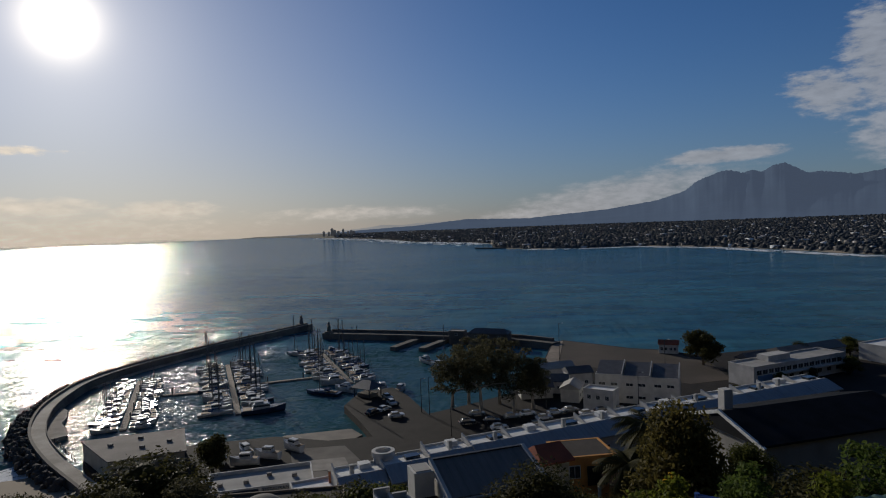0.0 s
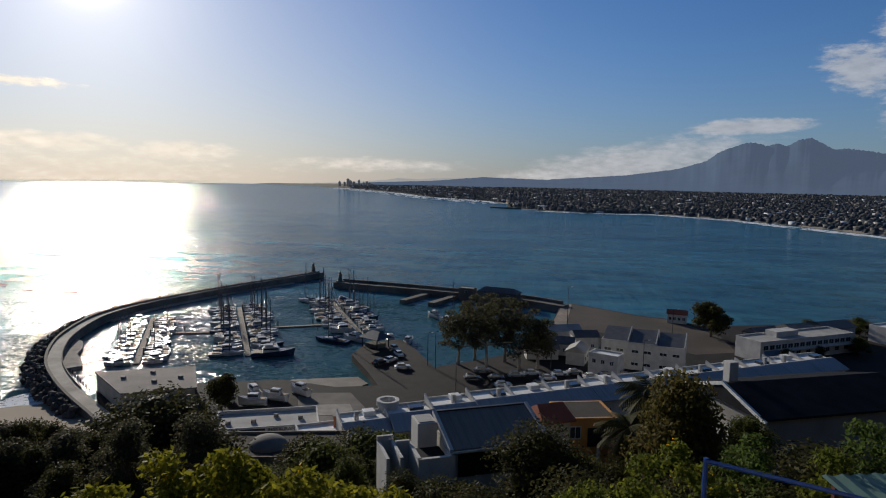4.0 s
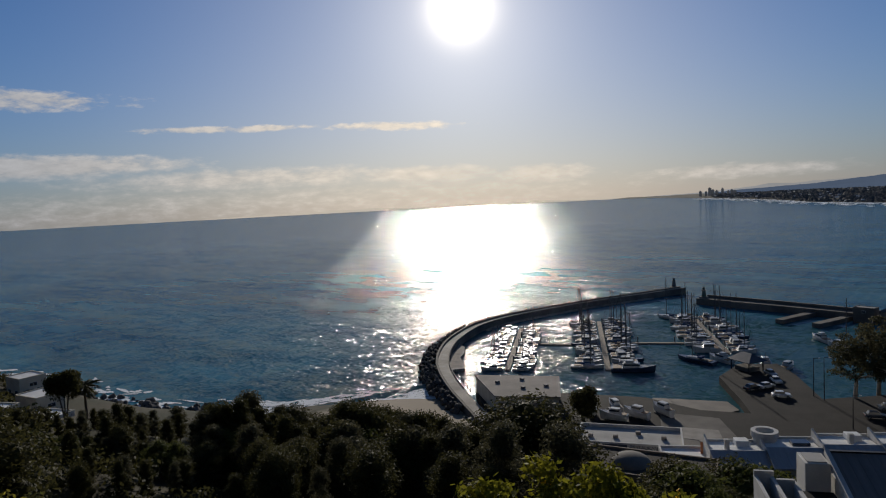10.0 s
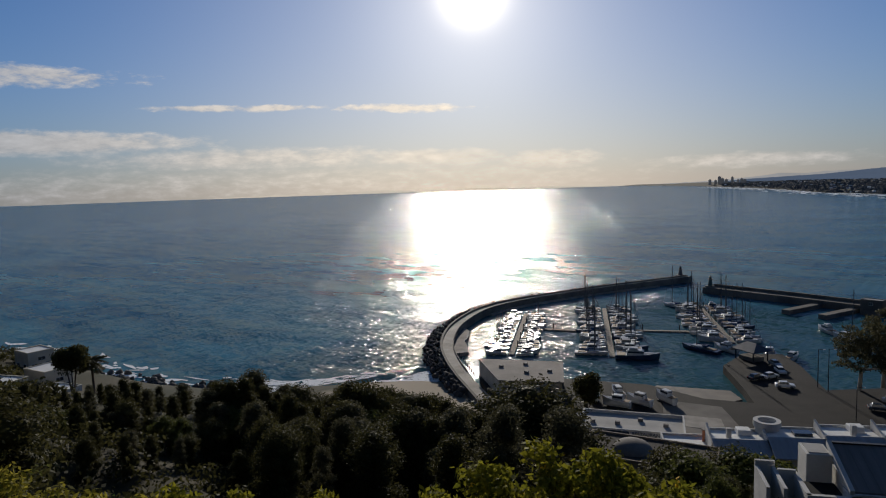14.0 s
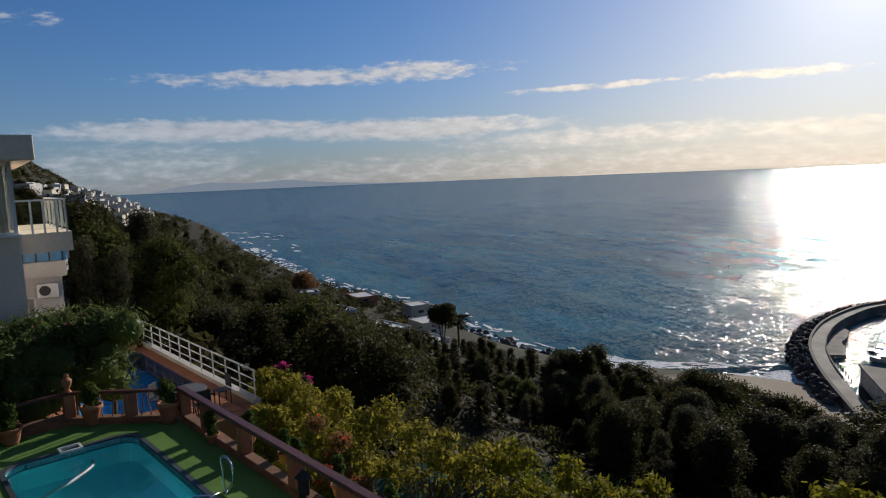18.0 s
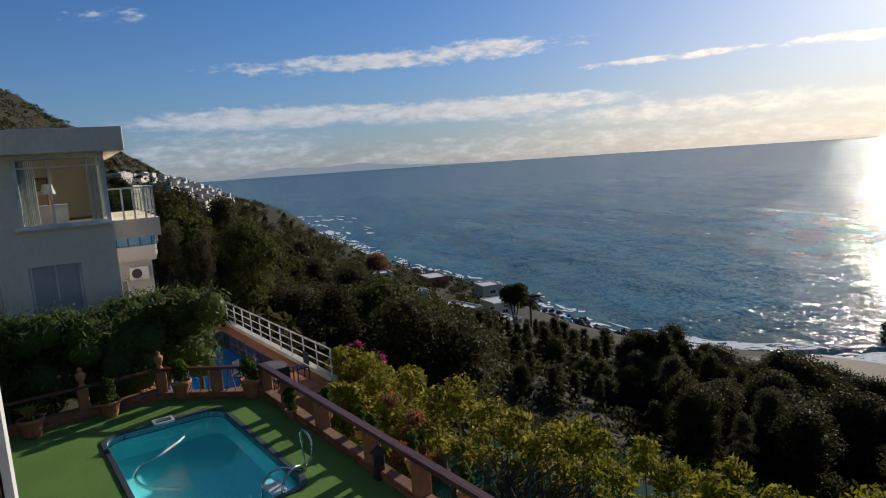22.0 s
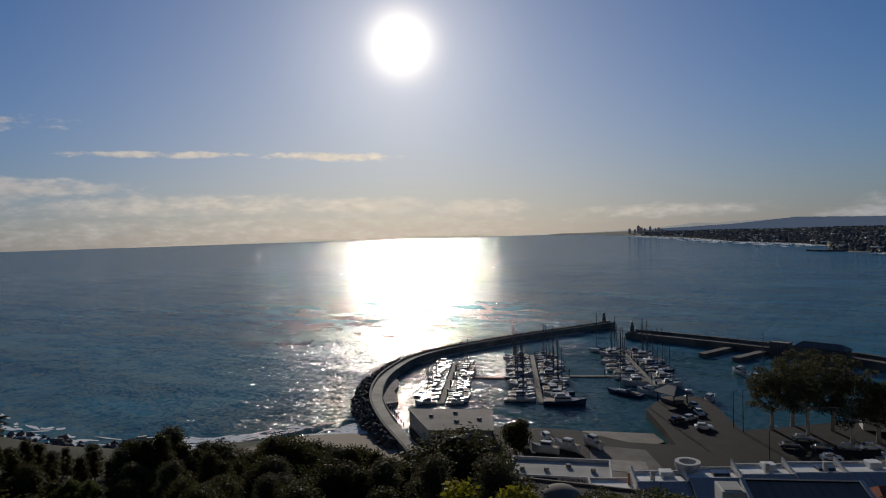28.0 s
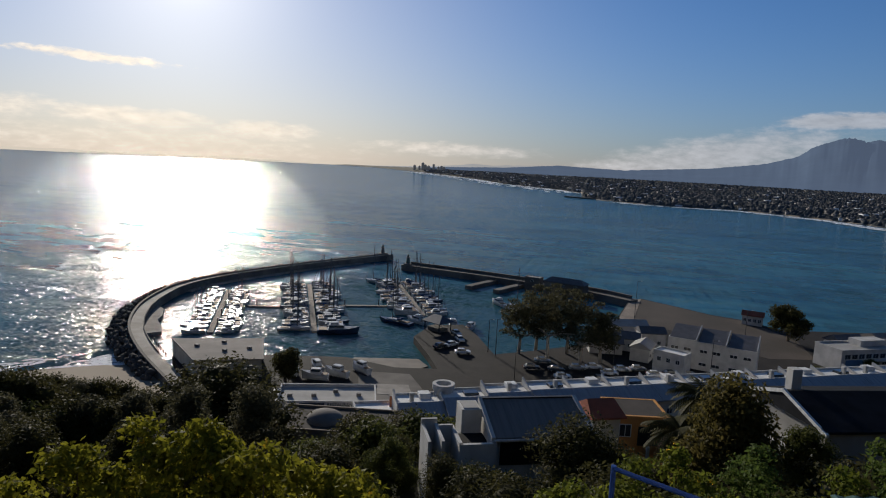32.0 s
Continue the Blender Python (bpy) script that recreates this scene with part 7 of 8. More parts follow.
def spiky(parent, seed, n, length, wide, material, z):
    gen_ = np.random.default_rng(seed)
    vs = []
    for k in range(n):
        a, up = gen_.uniform(0, 6.28), gen_.uniform(0.5, 1.6)
        d = Vector((math.cos(a), math.sin(a), up)).normalized()
        s = d.cross(Vector((0, 0, 1))).normalized() * wide
        p = Vector((0, 0, z))
        q = p + d * length * 0.55
        tip = q + (d + Vector((0, 0, -0.55))) * length * 0.45
        vs += [p - s * 0.6, p + s * 0.6, q + s, q - s, q - s, q + s, tip + s * 0.1, tip - s * 0.1]
    v = np.array([tuple(x) for x in vs])
    ob = new("leaves", fast_mesh("leaves", v, np.arange(len(v)).reshape(-1, 4), material))
    ob.parent = parent
    return ob


def pot(u, v, h, r, plant_kind, seed, label):
    t = thing("flower_pot", TF @ pose(u, v, 0.0), label, "plant pot", "pots on the pool terrace")
    prof = [(r * 0.62, 0), (r * 0.75, h * 0.25), (r * 0.92, h * 0.8), (r * 1.08, h * 0.84), (r * 1.08, h), (r * 0.92, h), (r * 0.9, h * 0.9)]
    n, vs, fs = 18, [], []
    for pr, pz in prof:
        vs += [(pr * math.cos(k * math.tau / n), pr * math.sin(k * math.tau / n), pz) for k in range(n)]
    for i in range(len(prof) - 1):
        fs += [(i * n + k, i * n + (k + 1) % n, (i + 1) * n + (k + 1) % n, (i + 1) * n + k) for k in range(n)]
    fs += [tuple(range(n))[::-1]]
    link_mesh("pot", vs, fs, terracotta, t, smooth=True)
    bm = bmesh.new()
    bmesh.ops.create_cone(bm, cap_ends=True, segments=18, radius1=r * 0.9, radius2=r * 0.9, depth=0.03, matrix=pose(0, 0, h * 0.88))
    part("soil", bm, scrub_ground, t)
    if plant_kind == "spiky":
        spiky(t, seed, 26, 0.55, 0.035, leaf_mat("aloe_leaf", (0.16, 0.17, 0.04), (0.30, 0.26, 0.07)), h * 0.9)
    else:
        cr = new("foliage", crown_mesh("foliage", random_lobes(seed, 6, r * 0.6, r * 0.6, h * 1.1, h * 1.1 + 0.45), 900, 0.045, GREEN, seed, core=0.5))
        cr.parent = t
    return t


pot(-1.75, -3.75, 0.46, 0.27, "spiky", 61, "terracotta pot with a spiky yellow-green aloe")
pot(-1.8, -2.1, 0.40, 0.24, "leafy", 62, "terracotta pot with a small green plant")
pot(-1.72, -0.42, 0.50, 0.24, "leafy", 63, "tall terracotta pot in front of the corner wall")
pot(-0.38, 0.95, 0.52, 0.25, "leafy", 64, "large terracotta pot beside the corner post")
for u, v, s in ((1.7, 1.15, 65), (2.3, 1.75, 66), (3.8, 1.8, 67), (4.4, 1.75, 68), (5.8, 1.8, 69), (7.4, 1.8, 70)):
    pot(u, v, 0.24, 0.15, "leafy", s, "small terracotta pot with trailing plant by the railing")
for u, v in ((-2.2, -2.6), (-2.2, -0.8)):
    t = thing("urn_finial", TF @ pose(u, v, 0.81 if v > -3 else 0.73), "small weathered urn on a brick post", "urn")
    bm = bmesh.new()
    for r0, r1, z0, z1 in ((0.09, 0.05, 0, 0.08), (0.05, 0.11, 0.08, 0.2), (0.11, 0.12, 0.2, 0.3), (0.12, 0.05, 0.3, 0.36)):
        bmesh.ops.create_cone(bm, cap_ends=True, segments=12, radius1=r0, radius2=r1, depth=z1 - z0, matrix=pose(0, 0, (z0 + z1) / 2))
    part("body", bm, terracotta, t)
    bm = bmesh.new()
    bmesh.ops.create_uvsphere(bm, u_segments=10, v_segments=6, radius=0.06, matrix=pose(0, 0, 0.41))
    part("knob", bm, terracotta, t)
t = thing("garden_lantern", TF @ pose(5.6, 1.2, 0), "dark metal lantern standing by the railing", "lantern")
part("base", boxed(0.2, 0.2, 0.06), steel_dark, t)
part("body", boxed(0.16, 0.16, 0.42, at=pose(0, 0, 0.06), bevel=0.02), steel_dark, t)
bm = bmesh.new()
bmesh.ops.create_cone(bm, cap_ends=True, segments=4, radius1=0.17, radius2=0.02, depth=0.16, matrix=pose(0, 0, 0.56, rz=45))
part("cap", bm, steel_dark, t)

# oleander hedge behind the back wall
HEDGE = leaf_mat("oleander_leaf", (0.02, 0.038, 0.01), (0.15, 0.19, 0.06), sheen=0.35)
lob = []
hr = random.Random(3)
for k in range(96):
    v = -8.6 + 9.5 * (k + hr.random()) / 96
    lob.append((hr.uniform(-4.5, -2.9), v, (0.4, 0.95, 1.5, 2.0)[k % 4] + hr.uniform(-0.12, 0.12), 0.62, 0.62, 0.6))
t = thing("oleander_hedge", TF, "dense dark green oleander hedge with pink flowers", "hedge")
hd = new("foliage", crown_mesh("foliage", lob, 34000, 0.10, HEDGE, 71, slim=0.2, core=0.72))
hd.parent = t
gen2 = np.random.default_rng(72)
v, q = lobes_leaves(lob, 90, 0.05, gen2, 0.8, shell=(1.0, 1.1))
fl = new("blossom", fast_mesh("blossom", v, q, leaf_mat("pink_petal", (0.55, 0.12, 0.2), (0.75, 0.3, 0.35))))
fl.parent = t
for k in range(9):
    bm = bmesh.new()
    rod(bm, (-3.7, -7 + 0.95 * k, -0.6), (-3.6 + 0.2 * math.sin(k), -7 + 0.95 * k, 0.9), 0.06, 0.03, 6)
    part("stem", bm, bark, t)


def shrub(name, x, y, top, r, leaf, count, size, seed, label, flowers=None, n_flowers=0, slim=0.5, lobes=9, core=0.55, flat=0.8, fl_size=0.045):
    z = float(ground_z(x, y))
    h = top - z
    t = thing(name, pose(x, y, z - 0.05), label, "shrub", name + " clumps")
    lb, rr = [], random.Random(seed)
    for k in range(lobes):
        a, f = rr.uniform(0, 6.28), (k + rr.random()) / lobes
        w = r * 1.05 * math.sqrt(rr.random()) * math.sqrt(max(0.05, 1 - (f * 0.97) ** 2.5))
        s_ = r * rr.uniform(0.2, 0.34)
        lb.append((w * math.cos(a), w * math.sin(a), h * 0.1 + (h * 0.9 - s_) * f, s_, s_, s_ * 0.85))
    bm = bmesh.new()
    for i, (a, b, c, *_) in enumerate(lb[::3]):
        rod(bm, (a * 0.1, b * 0.1, -0.2), (a * 0.5, b * 0.5, c * 0.55), 0.045, 0.03, 5)
        rod(bm, (a * 0.5, b * 0.5, c * 0.55), (a, b, c), 0.03, 0.012, 4)
    part("stem", bm, bark, t)
    cr = new("foliage", crown_mesh("foliage", lb, count, size, leaf, seed, slim=slim, core=core))
    cr.parent = t
    if flowers:
        g_ = np.random.default_rng(seed + 500)
        v, q = lobes_leaves(lb, n_flowers // 6, 0.02, g_, 0.9, shell=(0.98, 1.1), under=0.1)
        c = v.reshape(-1, 4, 3).mean(1)
        c = np.repeat(c, 6, 0) + g_.normal(0, fl_size * 0.9, (len(c) * 6, 3))
        v, q = leaves(c, np.tile((0, 0, 1.0), (len(c), 1)), fl_size, g_, 0.85)
        f = new("blossom", fast_mesh("blossom", v, q, flowers))
        f.parent = t
        return t


YELLOW = leaf_mat("yellow_petal", (0.72, 0.42, 0.02), (0.85, 0.55, 0.05), through=0.5)
RED = leaf_mat("red_petal", (0.5, 0.03, 0.02), (0.65, 0.08, 0.04))
MAGENTA = leaf_mat("magenta_petal", (0.42, 0.02, 0.16), (0.6, 0.05, 0.25))
# yellow-flowering senna in front of the balcony
SENNA = [(az, 10.4 + 0.5 * math.sin(az * 3.1), el, 1.3) for az, el in ((40.5, -26.0), (38, -24.4), (35.5, -23.4), (33, -22.2), (30.6, -23.0), (28.6, -22.9), (26.6, -22.6), (24.3, -23.6), (21.8, -24.2), (19.2, -25.4), (16.6, -25.6), (14.2, -25.6), (12.2, -27.4))]
SENNA += [(az, 8.9, el, 1.15) for az, el in ((41, -31), (36, -29.5), (31, -29), (26, -28.5), (21, -30), (16, -31))]
for i, (az, r, el, wide) in enumerate(SENNA):
    x, y = at_polar(az, r)
    shrub("senna_bush", x, y, 52 + r * math.tan(radians(el)) + 0.12, wide, BRIGHT, 6500, 0.07, 600 + i, "yellow-green senna bush with clusters of yellow flowers", YELLOW, 150, lobes=34, core=0.3, fl_size=0.034)
# shrubs along the terrace's seaward side
GOLD = leaf_mat("golden_foliage", (0.026, 0.03, 0.007), (0.36, 0.31, 0.045), through=0.45)
for x, y, top, r, s in ((-21.8, 2.0, 46.0, 1.2, 91), (-20.4, 2.7, 46.05, 1.4, 92), (-18.9, 3.5, 46.0, 1.5, 93), (-17.3, 4.4, 45.95, 1.5, 94), (-15.8, 5.2, 45.7, 1.5, 95), (-14.4, 6.1, 45.55, 1.4, 98), (-19.2, 1.6, 45.7, 0.9, 99), (-17.6, 2.6, 45.6, 1.0, 100),
                        (-13.2, 6.6, 45.9, 1.3, 96), (-12.0, 7.4, 45.9, 1.4, 97), (-10.9, 8.3, 45.8, 1.4, 106), (-9.9, 8.9, 45.5, 1.3, 107), (-8.9, 9.6, 45.2, 1.3, 108)):
    shrub("golden_shrub", x, y, top, r, BRIGHT if s in (96, 97, 106, 107, 108) else GOLD, 5000, 0.095, s, "golden-tipped shrub below the terrace railing" if s not in (96, 97, 106, 107, 108) else "yellow-green bush with yellow flowers below the terrace", YELLOW if s in (96, 97, 106, 107, 108) else None, 90, slim=0.4, lobes=34, core=0.3)
shrub("red_flowering_shrub", -15.7, 3.0, 45.95, 1.05, leaf_mat("reddish_foliage", (0.12, 0.07, 0.03), (0.30, 0.16, 0.07)), 5000, 0.045, 101, "reddish-brown flowering shrub beside the railing", RED, 90, fl_size=0.05)
shrub("red_flowering_shrub", -16.9, 2.7, 45.9, 0.95, leaf_mat("reddish_foliage", (0.12, 0.07, 0.03), (0.30, 0.16, 0.07)), 4000, 0.045, 102, "reddish-brown flowering shrub beside the railing", RED, 60, fl_size=0.05)
shrub("bougainvillea", -22.6, 2.6, 45.9, 0.9, GREEN, 2500, 0.06, 103, "magenta bougainvillea spilling over the wall", MAGENTA, 900, fl_size=0.06)
# bare frangipani
t = thing("frangipani", pose(-13.0, 4.3, 43.0), "bare-branched frangipani with sparse leaves", "shrub")
bm, fr = bmesh.new(), random.Random(15)


def fork(bm_, p, d, l, r, depth):
    q = p + d * l
    rod(bm_, p, q, r, r * 0.8, 5)
    if depth:
        for k in range(3 if depth > 2 else 2):
            a = d.orthogonal().normalized()
            a.rotate(Matrix.Rotation(fr.uniform(0, 6.28), 3, d))
            nd = (d + a * fr.uniform(0.45, 0.75) + Vector((0, 0, 0.12))).normalized()
            fork(bm_, q, nd, l * fr.uniform(0.68, 0.9), r * 0.78, depth - 1)


for a in range(8):
    fork(bm, Vector((0.5 * math.cos(a * 1.3), 0.5 * math.sin(a * 1.3), -0.2)), Vector((0.45 * math.cos(a * 1.3), 0.45 * math.sin(a * 1.3), 1)).normalized(), 0.7, 0.05, 4)
part("branch_crown", bm, mat("grey_bark", (0.11, 0.095, 0.08), (0.07, 0.06, 0.05), 0.9, 2, 15, 0.3), t)
# green shade roof below the shrubs
t = thing("shade_roof", pose(-13.9, 6.0, 43.1, rz=35), "dark teal shade roof of a lower terrace", "roof")
part("sheet", boxed(7.4, 3.2, 0.06, at=pose(0, 0, 0.4, rx=8)), mat("teal_sheet", (0.02, 0.11, 0.10), (0.015, 0.08, 0.075), 0.7, 1, 8, 0.1), t)
for x in (-2.5, 2.5):
    part("post", boxed(0.1, 0.1, 1.2, at=pose(x, 0, -0.8)), steel_dark, t)
# bright shrubs on the right below the balcony
LIME = leaf_mat("lime_green_foliage", (0.04, 0.07, 0.012), (0.17, 0.18, 0.025))
for x, y, top, r, s, lf in ((1.0, 13.4, 46.0, 1.2, 111, BRIGHT), (2.3, 14.0, 46.2, 1.3, 112, BRIGHT), (3.7, 14.8, 46.3, 1.3, 113, BRIGHT), (5.1, 15.2, 46.4, 1.3, 114, GREEN), (6.5, 15.4, 46.3, 1.3, 115, BRIGHT), (3.2, 12.2, 45.3, 1.1, 116, BRIGHT), (0.0, 12.2, 45.0, 1.0, 117, GREEN), (8.2, 16.4, 46.6, 1.4, 118, GREEN),
                            (4.8, 12.6, 45.2, 1.0, 119, GREEN), (9.8, 17.5, 46.4, 1.5, 120, GREEN), (11.6, 19, 46.5, 1.6, 121, GREEN), (-1.2, 13.5, 44.6, 1.1, 122, GREEN)):
    shrub("green_shrub", x, y, top, r, LIME if lf is BRIGHT else GREEN, 7000, 0.065, s, "bushy yellow-green shrub on the slope below", YELLOW if s in (113, 116) else None, 240, lobes=36, core=0.3, fl_size=0.035)
# blue tubular rail and corrugated roof
t = thing("blue_rail", pose(0, 0, 0), "bright blue tubular steel rail", "rail")
blue_tube = mat("blue_rail_paint", (0.02, 0.07, 0.28), (0.015, 0.05, 0.21), 0.35, 2, 20, 0.05)
bm = bmesh.new()
rod(bm, (1.7, 6.62, 49.2), (5.2, 4.9, 49.2), 0.024, None, 8)
part("top_rail", bm, blue_tube, t)
for x, y in ((1.7, 6.62), (4.2, 5.39)):
    bm = bmesh.new()
    rod(bm, (x, y, float(ground_z(x, y)) - 0.2), (x, y, 49.23), 0.026, None, 8)
    part("post", bm, blue_tube, t)
t = thing("corrugated_roof", pose(9.0, 14.2, 45.3, rz=15), "pale green corrugated lean-to roof", "roof")
n = 48
vs, fs = [], []
for k in range(n + 1):
    for y, z in ((-1.2, 0.0), (1.2, 0.35)):
        vs.append((-2.4 + 4.8 * k / n, y, z + 0.025 * math.sin(k * math.pi / 2)))
for k in range(n):
    fs.append((2 * k, 2 * k + 2, 2 * k + 3, 2 * k + 1))
link_mesh("sheet", vs, fs, mat("green_corrugated", (0.16, 0.26, 0.21), (0.12, 0.2, 0.16), 0.5, 1, 9, 0.1), t)
for x in (-2.2, 2.2):
    part("post", boxed(0.1, 0.1, 2.4, at=pose(x, 1.0, -2.1)), rail_wood, t)

# ---------------------------------------------------------------- second terrace with its pool and white railing
T2 = pose(-29.3, -2.72, 45.05, rz=21)
deck = tagged(new("lower_terrace"), "terracotta tiled terrace round a blue pool", "terrace", kind="structure")
deck.matrix_basis = T2
H2 = rounded(-0.6, -3.6, 7.5, 0.3, 0.1, 2)
slab_with_hole("tile_bed", [(-2, -5.5), (10, -5.5), (10, 1.0), (-2, 1.0)], H2, -1.8, 0.0, terracotta, deck)
tile = boxed(0.46, 0.46, 0.02, bevel=0.004)
tm = bpy.data.meshes.new("tile")
tile.to_mesh(tm)
tile.free()
tm.materials.append(terracotta)
for i in range(24):
    for j in range(13):
        u, v = -1.7 + 0.48 * i, -5.2 + 0.48 * j
        if -0.86 < u < 7.76 and -3.86 < v < 0.56:
            continue
        ob = new("tile", tm)
        ob.parent, ob.matrix_basis = deck, pose(u, v, 0.002)
p2 = thing("swimming_pool", T2, "deep blue swimming pool on the lower terrace", "swimming pool")
bm = bmesh.new()
n = len(H2)
hi, lo = [bm.verts.new((x, y, -0.01)) for x, y in H2], [bm.verts.new((x, y, -0.75)) for x, y in H2]
bm.faces.new(lo)
for k in range(n):
    bm.faces.new((lo[k], hi[k], hi[(k + 1) % n], lo[(k + 1) % n]))
part("basin", bm, mat("deep_blue_lining", (0.05, 0.42, 0.95), (0.045, 0.38, 0.88), 0.6, 0.6, 6, 0.05), p2)
bm = bmesh.new()
bm.faces.new([bm.verts.new((x, y, -0.06)) for x, y in grow(H2, -0.004)])
w2 = part("water", bm, water_m, p2)
w2.visible_shadow = False
rail = thing("white_railing", T2, "white painted steel railing along the lower terrace", "railing")
for k in range(11):
    bm = bmesh.new()
    rod(bm, (-1.5 + 1.08 * k, 0.85, 0.15), (-1.5 + 1.08 * k, 0.85, 1.05), 0.028, None, 6)
    part("post", bm, frame_white, rail)
for z in (0.45, 0.75, 1.05):
    bm = bmesh.new()
    rod(bm, (-1.55, 0.85, z), (9.4, 0.85, z), 0.024 if z < 1 else 0.034, None, 6)
    part("rail_bar", bm, frame_white, rail)
bm = bmesh.new()
rod(bm, (-1.5, 0.85, 1.05), (-1.9, -5.4, 1.05), 0.034, None, 6)
part("rail_bar", bm, frame_white, rail)
for k in range(6):
    bm = bmesh.new()
    rod(bm, (-1.53 - 0.07 * k, 0.0 - 1.05 * k, 0.0), (-1.53 - 0.07 * k, 0.0 - 1.05 * k, 1.05), 0.026, None, 6)
    part("post", bm, frame_white, rail)
part("kerb", boxed(11.0, 0.25, 0.16, at=pose(3.95, 0.85, 0.0), bevel=0.01), white_wall, rail)
t = thing("garden_table", T2 @ pose(8.6, -0.9, 0.022), "round dark metal garden table", "table")
bm = bmesh.new()
bmesh.ops.create_cone(bm, cap_ends=True, segments=20, radius1=0.5, radius2=0.5, depth=0.04, matrix=pose(0, 0, 0.72))
part("tabletop", bm, alloy, t)
for a in range(3):
    bm = bmesh.new()
    rod(bm, (0.4 * math.cos(a * 2.09), 0.4 * math.sin(a * 2.09), 0), (0.1 * math.cos(a * 2.09), 0.1 * math.sin(a * 2.09), 0.7), 0.018, None, 6)
    part("leg", bm, steel_dark, t)
ch = None
for k, (u, v, rz) in enumerate(((9.5, -0.9, -90), (8.6, 0.1, 0), (7.95, -1.6, 130))):
    if ch is None:
        ch = thing("garden_chair", T2 @ pose(u, v, 0.022, rz=rz), "dark metal garden chair at the table", "chair", "chairs at the garden table")
        part("seat", boxed(0.42, 0.42, 0.03, at=pose(0, 0, 0.43), bevel=0.01), steel_dark, ch)
        part("backrest", boxed(0.42, 0.03, 0.42, at=pose(0, 0.21, 0.5), bevel=0.01), steel_dark, ch)
        for x in (-0.19, 0.19):
            for y in (-0.19, 0.19):
                part("leg", boxed(0.03, 0.03, 0.43, at=pose(x, y, 0)), steel_dark, ch)
    else:
        copy_thing(ch, T2 @ pose(u, v, 0.022, rz=rz))

# ---------------------------------------------------------------- the grey-white neighbour house
NH = pose(-20.8, -3.62, 46.0, rz=-74.3)       # local x along its front, +y towards the balcony
plaster = mat("aged_white_plaster", (0.83, 0.71, 0.57), (0.76, 0.64, 0.51), 0.9, 0.5, 9, 0.15)
house = thing("neighbour_house", NH, "aged white plastered house with corner window and flat roof", "house")
for x0, x1, z0, z1 in ((0.75, 12, 0, 2.25), (0.75, 1.7, 2.25, 3.72), (2.95, 12, 2.25, 3.72), (0.75, 12, 3.72, 4.8), (2.95, 12, 4.8, 6.75), (0.75, 2.95, 6.7, 6.75)):
    part("front_wall", boxed(x1 - x0, 0.3, z1 - z0, at=pose((x0 + x1) / 2, -0.15, z0)), plaster, house)
part("side_wall", boxed(0.3, 7.5, 4.8, at=pose(0.9, -4.05, 0)), plaster, house)
part("side_wall", boxed(0.3, 5.0, 1.94, at=pose(0.9, -5.3, 4.803)), plaster, house)
part("back_wall", boxed(11.3, 0.3, 6.75, at=pose(6.4, -7.95, 0)), plaster, house)
part("room_wall", boxed(0.2, 7.3, 1.9, at=pose(4.4, -4.0, 4.82)), cream_wall, house)
part("room_floor", boxed(10.7, 7.4, 0.2, at=pose(6.4, -4.0, 4.6)), mat("room_carpet", (0.35, 0.28, 0.2), None, 0.95, 1, 30, 0.2), house)
part("room_end_wall", boxed(3.2, 0.2, 1.9, at=pose(2.7, -3.6, 4.82)), cream_wall, house)
part("roof", boxed(12.2, 9.0, 0.65, at=pose(6.35, -3.9, 6.752), bevel=0.02), plaster, house)
part("roof_room", boxed(5.5, 4.0, 0.75, at=pose(8.0, -3.6, 7.405)), white_wall, house)
win = part("window", boxed(2.1, 0.08, 0.06, at=pose(1.9, 0.0, 4.8)), frame_white, house)
for x, z, sx, sz in ((1.9, 6.62, 2.2, 0.08), (1.9, 6.38, 2.2, 0.05), (0.82, 4.8, 0.1, 1.9), (2.92, 4.8, 0.08, 1.9), (2.15, 4.8, 0.05, 1.85)):
    part("frame_bar", boxed(sx, 0.09, sz, at=pose(x, -0.02, z)), frame_white, win)
pane = part("pane", boxed(2.1, 0.012, 1.85, at=pose(1.9, -0.05, 4.83)), glass_mat("clear_glass"), win)
pane.visible_shadow = False
side_pane = part("pane", boxed(0.012, 2.4, 1.85, at=pose(0.8, -1.4, 4.83)), glass_mat("clear_glass"), win)
side_pane.visible_shadow = False
part("frame_bar", boxed(0.1, 0.1, 1.9, at=pose(0.82, -2.7, 4.8)), frame_white, win)
part("sill", boxed(2.4, 0.2, 0.07, at=pose(1.9, 0.06, 4.735)), frame_white, win)
curtain_m = mat("white_curtain", (0.72, 0.70, 0.64), None, 0.95, 3, 30, 0.1)


def curtain(x0, x1, y, at_m):
    vs, fs, n = [], [], 26
    for k in range(n + 1):
        x = x0 + (x1 - x0) * k / n
        for z in (4.83, 6.6):
            vs.append((x, y + 0.05 * math.sin(k * 1.9), z))
    for k in range(n):
        fs.append((2 * k, 2 * k + 2, 2 * k + 3, 2 * k + 1))
    ob = link_mesh("curtain", vs, fs, curtain_m, smooth=True)
    ob.matrix_basis = at_m
    return tagged(ob, "white pleated curtain drawn aside at the corner window", "curtain")


curtain(2.5, 2.9, -0.3, NH)
curtain(0.95, 1.25, -0.3, NH)
t = thing("framed_picture", NH @ pose(2.55, -3.48, 5.75), "framed picture on the room's back wall", "picture")
part("frame", boxed(0.6, 0.03, 0.42), rail_wood, t)
part("canvas", boxed(0.5, 0.034, 0.32, at=pose(0, 0.005, 0.05)), canvas_tan, t)
t = thing("table_lamp", NH @ pose(2.25, -0.9, 5.35), "white-shaded lamp on a side table", "lamp")
